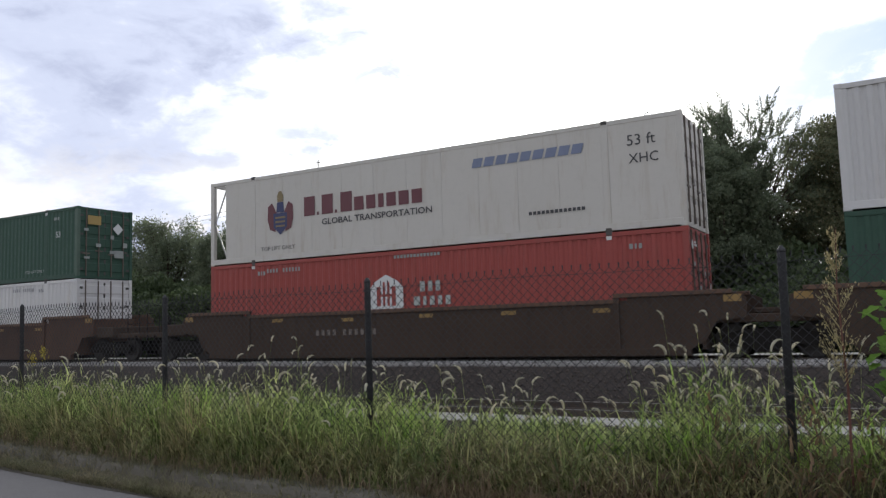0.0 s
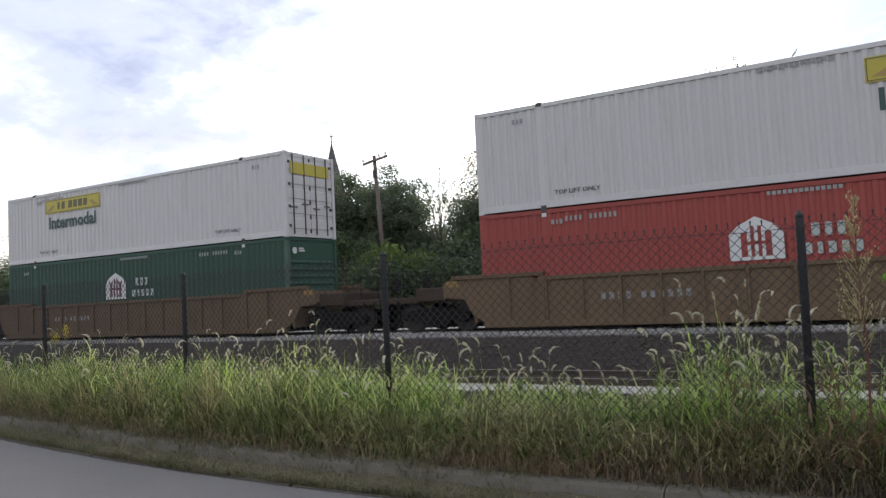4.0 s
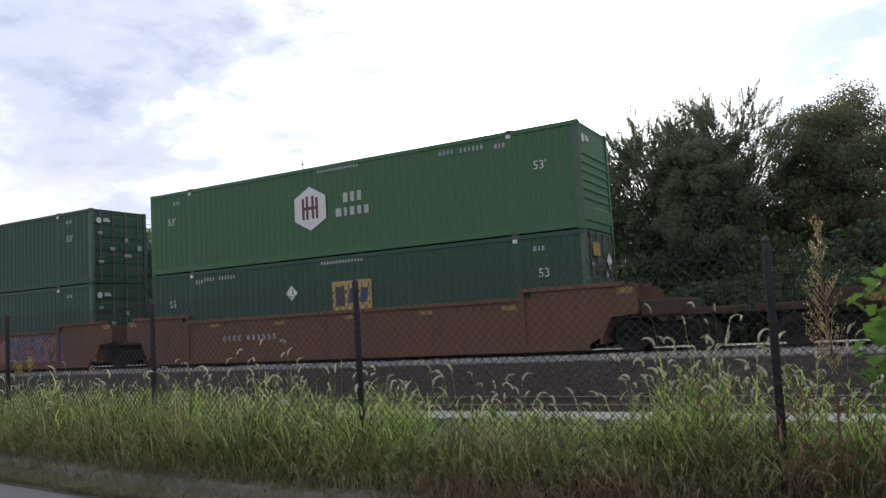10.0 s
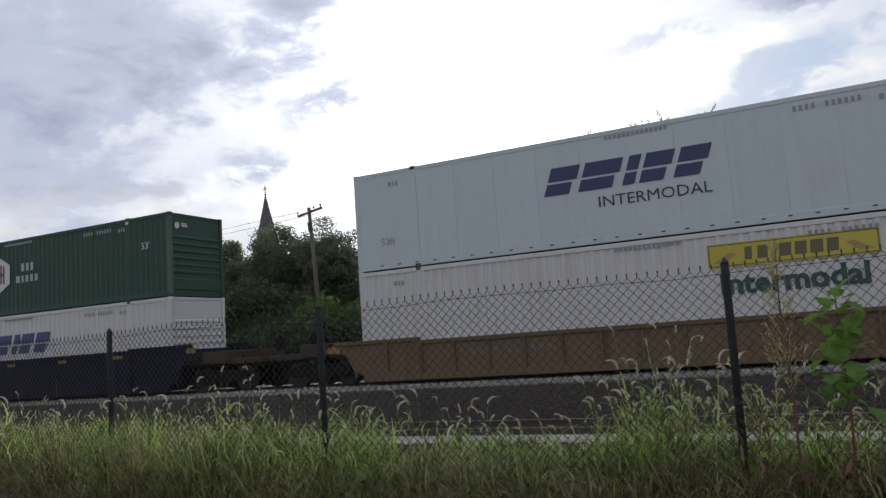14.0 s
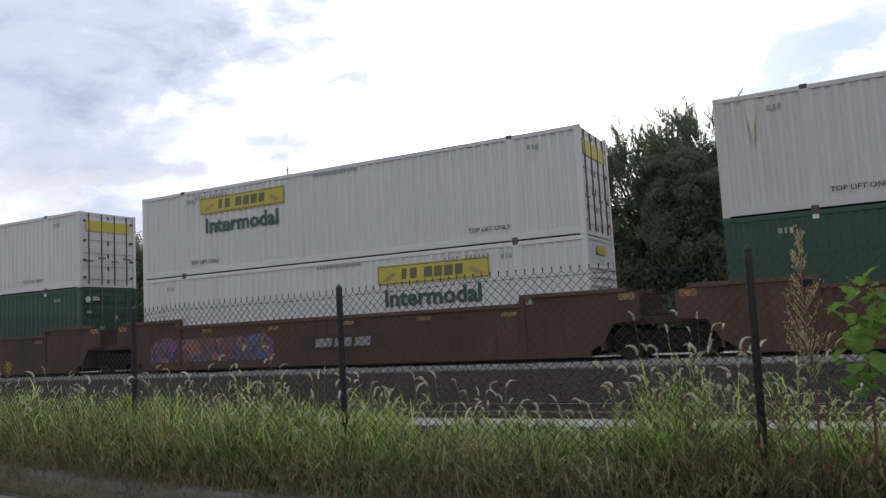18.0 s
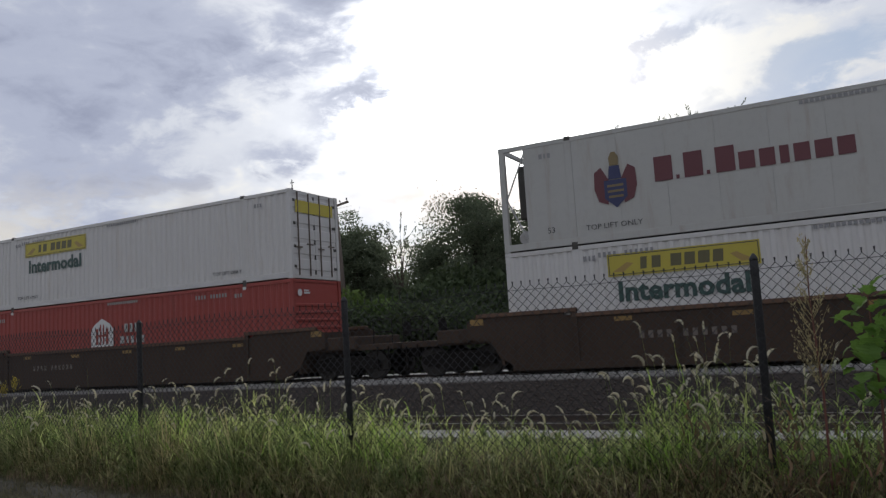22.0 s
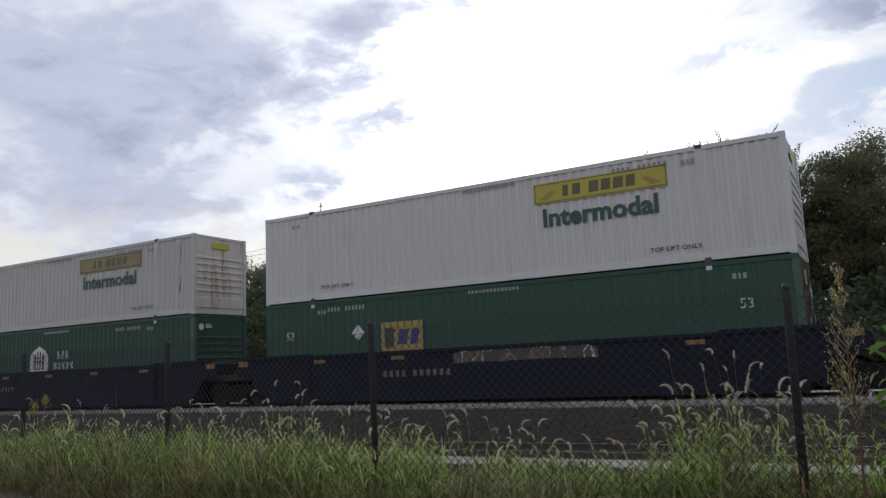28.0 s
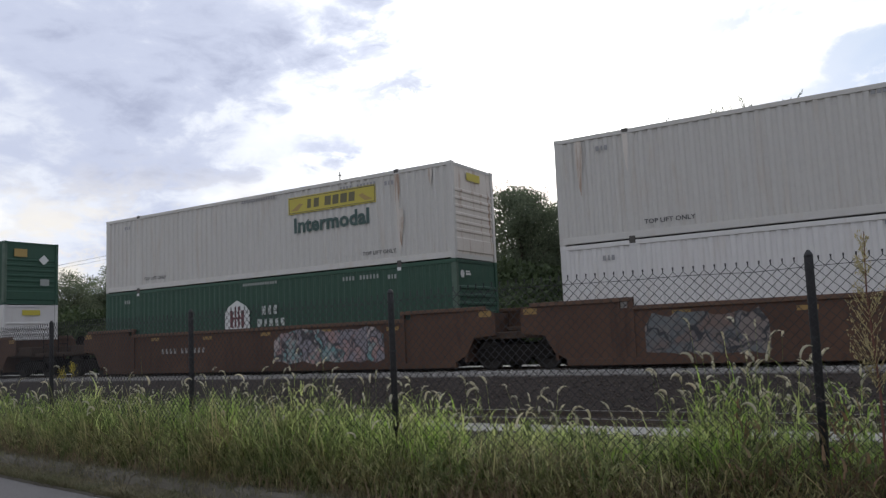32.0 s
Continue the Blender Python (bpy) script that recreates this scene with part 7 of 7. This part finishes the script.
    v, f = blades(rng, x, y, np.interp(y, [5.34, 5.42, 5.6], [0.0, 0.12, 0.135]), h, rng.uniform(0.004, 0.009, n), rng.uniform(0.3, 1.6, n), rng.uniform(0.1, 0.6, n), 2)
    tagged(new("gutter_weeds", big_mesh("gutter_weeds", bowed(v), f, M["low_weed"])), "low weeds growing on the gutter's dirt", "grass", kind="stuff")
    # foxtail: leafy stems with nodding bristly heads
    n = 560
    x = along(n, 0.80)
    k = rng.random(n)
    x = np.where(k < 0.055, rng.normal(-1.35, 0.20, n), np.where(k < 0.085, rng.normal(-0.55, 0.22, n), x))
    y = np.where(x > -4.0, 5.85 + 2.4 * rng.random(n) ** 0.8, 5.78 + 2.1 * rng.random(n) ** 1.2)
    z = verge_z(y)
    rise = np.where(rng.random(n) < 0.15, rng.uniform(1.0, 1.30, n), rng.uniform(0.55, 1.02, n))
    h = (0.84 + 0.10 * np.sin(x * 2.9) + 0.12 * np.exp(-((x + 5.5) / 0.7) ** 2) + 0.38 * np.exp(-((x + 1.35) / 0.33) ** 2) + 0.24 * np.exp(-((x + 0.55) / 0.30) ** 2) - 0.10 * np.exp(-((x + 2.6) / 0.8) ** 2)) * rise
    a = rng.uniform(0, 6.28, n)
    lean = rng.uniform(0.04, 0.35, n)
    d = np.stack([np.cos(a), np.sin(a), np.zeros(n)], 1)
    base = np.stack([x, y, z], 1)
    tip = base + d * (lean * h)[:, None] + np.stack([np.zeros(n), np.zeros(n), h], 1)
    mid = base * 0.5 + tip * 0.5 + np.array([0, 0, 0.03]) - d * 0.02
    tri = np.array([0, 2.094, 4.189])
    rings = []
    for pt, r in ((base, 0.0024), (mid, 0.0020), (tip, 0.0014)):
        rings.append(pt[:, None] + np.stack([r * np.cos(tri), r * np.sin(tri), np.zeros(3)], 1)[None])
    sv = np.stack(rings, 1).reshape(n, 9, 3)
    q = np.array([[j * 3 + t, j * 3 + (t + 1) % 3, (j + 1) * 3 + (t + 1) % 3, (j + 1) * 3 + t] for j in range(2) for t in range(3)])
    sf = (q[None] + (np.arange(n) * 9)[:, None, None]).reshape(-1, 4)
    tagged(new("foxtail_stems", big_mesh("foxtail_stems", bowed(sv), sf, M["grass"])), "thin green foxtail stems", "grass", kind="stuff")
    m = 7
    u = rng.uniform(0.15, 0.75, (n, m))
    at = (base[:, None] * (1 - u[..., None]) + tip[:, None] * u[..., None]).reshape(-1, 3)
    nl = n * m
    v, f = leaf_arcs(rng, at, rng.uniform(0.12, 0.30, nl), rng.uniform(0.008, 0.015, nl), rng.uniform(0.5, 1.3, nl), rng.uniform(0.1, 0.9, nl))
    tagged(new("foxtail_leaves", big_mesh("foxtail_leaves", bowed(v), f, M["grass"])), "arching green foxtail leaves", "grass", kind="stuff")
    # heads: bent over in an arc, with bristles standing off
    ns, sides = 6, 5
    prof = np.array([0.45, 0.95, 1.0, 0.95, 0.8, 0.5, 0.15])
    ln, nod, rad = rng.uniform(0.085, 0.170, n), rng.uniform(1.1, 2.7, n), rng.uniform(0.0095, 0.0140, n)
    p, ang = tip.copy(), np.full(n, 0.2)
    rows, bv = [], []
    up = np.array([0, 0, 1.0])
    for j in range(ns + 1):
        t3 = d * np.sin(ang)[:, None] + up * np.cos(ang)[:, None]
        nrm = d * np.cos(ang)[:, None] - up * np.sin(ang)[:, None]
        bi = np.cross(t3, nrm)
        th = 2 * np.pi * np.arange(sides) / sides
        rows.append(p[:, None] + (nrm[:, None] * np.cos(th)[None, :, None] + bi[:, None] * np.sin(th)[None, :, None]) * (rad * prof[j])[:, None, None])
        for b in range(4):
            t = rng.uniform(0, 6.28, n)
            o = nrm * np.cos(t)[:, None] + bi * np.sin(t)[:, None]
            s = t3 * 0.0011
            root = p + o * (rad * prof[j] * 0.9)[:, None]
            end = root + o * 0.010 + t3 * 0.005
            bv.append(np.stack([root - s, root + s, end + s * 0.2, end - s * 0.2], 1))
        p = p + t3 * (ln / ns)[:, None]
        ang = ang + nod / ns
    hv = np.stack(rows, 1).reshape(n, -1, 3)
    q = np.array([[j * sides + t, j * sides + (t + 1) % sides, (j + 1) * sides + (t + 1) % sides, (j + 1) * sides + t] for j in range(ns) for t in range(sides)])
    hf = (q[None] + (np.arange(n) * hv.shape[1])[:, None, None]).reshape(-1, 4)
    tagged(new("foxtail_heads", big_mesh("foxtail_heads", bowed(hv), hf, M["seed_head"], True)), "pale nodding foxtail seed heads", "grass", kind="stuff")
    bv = np.concatenate(bv)
    tagged(new("foxtail_bristles", big_mesh("foxtail_bristles", bowed(bv), np.arange(len(bv) * 4).reshape(-1, 4), M["seed_head"])), "fine pale bristles on the seed heads", "grass", kind="stuff")


def make_tall_weed():
    """A dry branching weed that stands over the fence."""
    rng = np.random.default_rng(5)
    w = tagged(new("tall_weed"), "tall dry brown weed with a feathery plume", "weed")
    w.location = (-0.27, 5.86, 0.13)
    part("stem", Build().tube([(0, 0, 0), (0.02, 0.02, 0.9), (0.0, 0.0, 1.55), (0.02, 0, 1.98)], [0.009, 0.008, 0.005, 0.002], 6).mesh("stem", M["weed_red"]), w, "reddish stem")
    tw, lv, lf, c = Build(), [], [], 0
    for i in range(46):
        z = rng.uniform(0.75, 1.93)
        a = rng.uniform(0, 6.28)
        ln = np.interp(z, [0.75, 1.2, 1.93], [0.24, 0.22, 0.05]) * rng.uniform(0.6, 1.2)
        o = np.array([0, 0, z])
        e = o + np.array([math.cos(a) * ln * 0.55, math.sin(a) * ln * 0.55, ln])
        tw.tube([tuple(o), tuple((o + e) / 2 + np.array([0, 0, -0.015])), tuple(e)], [0.0025, 0.0018, 0.0008], 4, False)
        m = 15
        q = o[None] + (e - o)[None] * rng.uniform(0.25, 1.05, (m, 1)) + rng.normal(0, 0.010, (m, 3))
        v, f = leaf_quads(rng, q, np.repeat((e - o)[None] / ln, m, 0), 0.026, 0.010, 0.5)
        lv.append(v)
        lf.append(f + c)
        c += len(v)
    part("branchwork", tw.mesh("branchwork", M["weed_brown"]), w)["kind"] = "stuff"
    part("plume", big_mesh("plume", np.concatenate(lv), np.concatenate(lf), M["weed_brown"]), w, "dry feathery seed plume")["kind"] = "stuff"


def leaf_blade(seed, size):
    """One broad lobed leaf, folded along its rib."""
    rng = random.Random(seed)
    n = 14
    rim = []
    for k in range(n + 1):
        u = k / n
        wid = math.sin(math.pi * min(1, u * 1.02)) ** 0.7 * (0.42 + 0.09 * math.cos(u * 18))
        rim.append((u, wid))
    b = Build()
    for s in (-1, 1):
        for (u0, w0), (u1, w1) in zip(rim, rim[1:]):
            f = lambda u, w: (s * w * size, u * size - 0.18 * size * u * u, 0.16 * w * size - 0.30 * size * u * u)
            b.face(f(u0, 0), f(u1, 0), f(u1, w1), f(u0, w0))
    return b.mesh("leaf", M["leaf_broad"])


def make_sapling():
    p = tagged(new("sapling"), "young broadleaf sapling with large bright green leaves", "plant")
    p.location = (0.06, 5.95, 0.14)
    part("stem", Build().tube([(0, 0, 0), (0.03, 0.0, 0.8), (0.02, 0.02, 1.60)], [0.012, 0.009, 0.004], 7).mesh("stem", M["weed_red"]), p)
    rng = random.Random(3)
    leaves = [leaf_blade(i, s) for i, s in enumerate((0.11, 0.145, 0.18))]
    for i in range(54):
        z = 1.56 - 0.80 * (i / 54)
        a = i * 137.5 + rng.uniform(-25, 25)
        r = rng.uniform(0.0, 0.04 + 0.12 * min(1, i / 20))
        tilt = rng.uniform(30, 80) if rng.random() < 0.55 else rng.uniform(-70, -10)
        part("leaf", leaves[rng.randrange(3)], p, at=pose(0.02 + r * math.cos(radians(a)), r * math.sin(radians(a)), z, tilt, rng.uniform(-25, 25), a - 90))
    for k, (x, zc, n) in enumerate(((0.95, 0.9, 20), (1.5, 1.1, 20))):
        q = tagged(new("sapling"), "low leafy shoot in the grass", "plant")
        q.location = (x, 6.0, 0.14)
        part("stem", Build().tube([(0, 0, 0), (0.03, 0, zc)], [0.009, 0.003], 6).mesh("stem", M["weed_red"]), q)
        for i in range(n):
            a = i * 137.5
            part("leaf", leaves[i % 3], q, at=pose(0.05 * math.cos(radians(a)), 0.05 * math.sin(radians(a)), zc - 0.03 * i, rng.uniform(-25, 35), 0, a - 90))


def make_goldenrod(x, y, top, seed):
    rng = np.random.default_rng(seed)
    g = tagged(new("goldenrod"), "thin goldenrod with a small yellow flower head", "weed")
    z0 = float(verge_z(y)) - 0.01
    g.location = (x, y + float(bend(x)), z0)
    h = top - z0
    part("stem", Build().tube([(0, 0, 0), (0.02, 0, h * 0.6), (0.04, 0, h)], [0.005, 0.004, 0.002], 6).mesh("stem", M["grass_olive"]), g)
    p = np.array([0.04, 0, h]) + rng.normal(0, 1, (130, 3)) * np.array([0.035, 0.03, 0.05])
    v, f = leaf_quads(rng, p, np.repeat(np.array([[0, 0, 0.6]]), 130, 0), 0.028, 0.018, 0.8)
    part("flower_head", big_mesh("flower_head", v, f, M["gold_flower"]), g, "yellow flower head")["kind"] = "stuff"


make_grass()
for gx, gtop, gseed in ((-10.9, 1.30, 1), (-11.25, 1.2, 2)):
    make_goldenrod(gx, 6.3, gtop, gseed)
make_tall_weed()
make_sapling()


def motions():
    for ob, x, y, z in MOVING:
        walk(ob, [(0.0, pose(x, y, z)), (32.0, pose(x + SPEED * 32.0, y, z))])


motions()
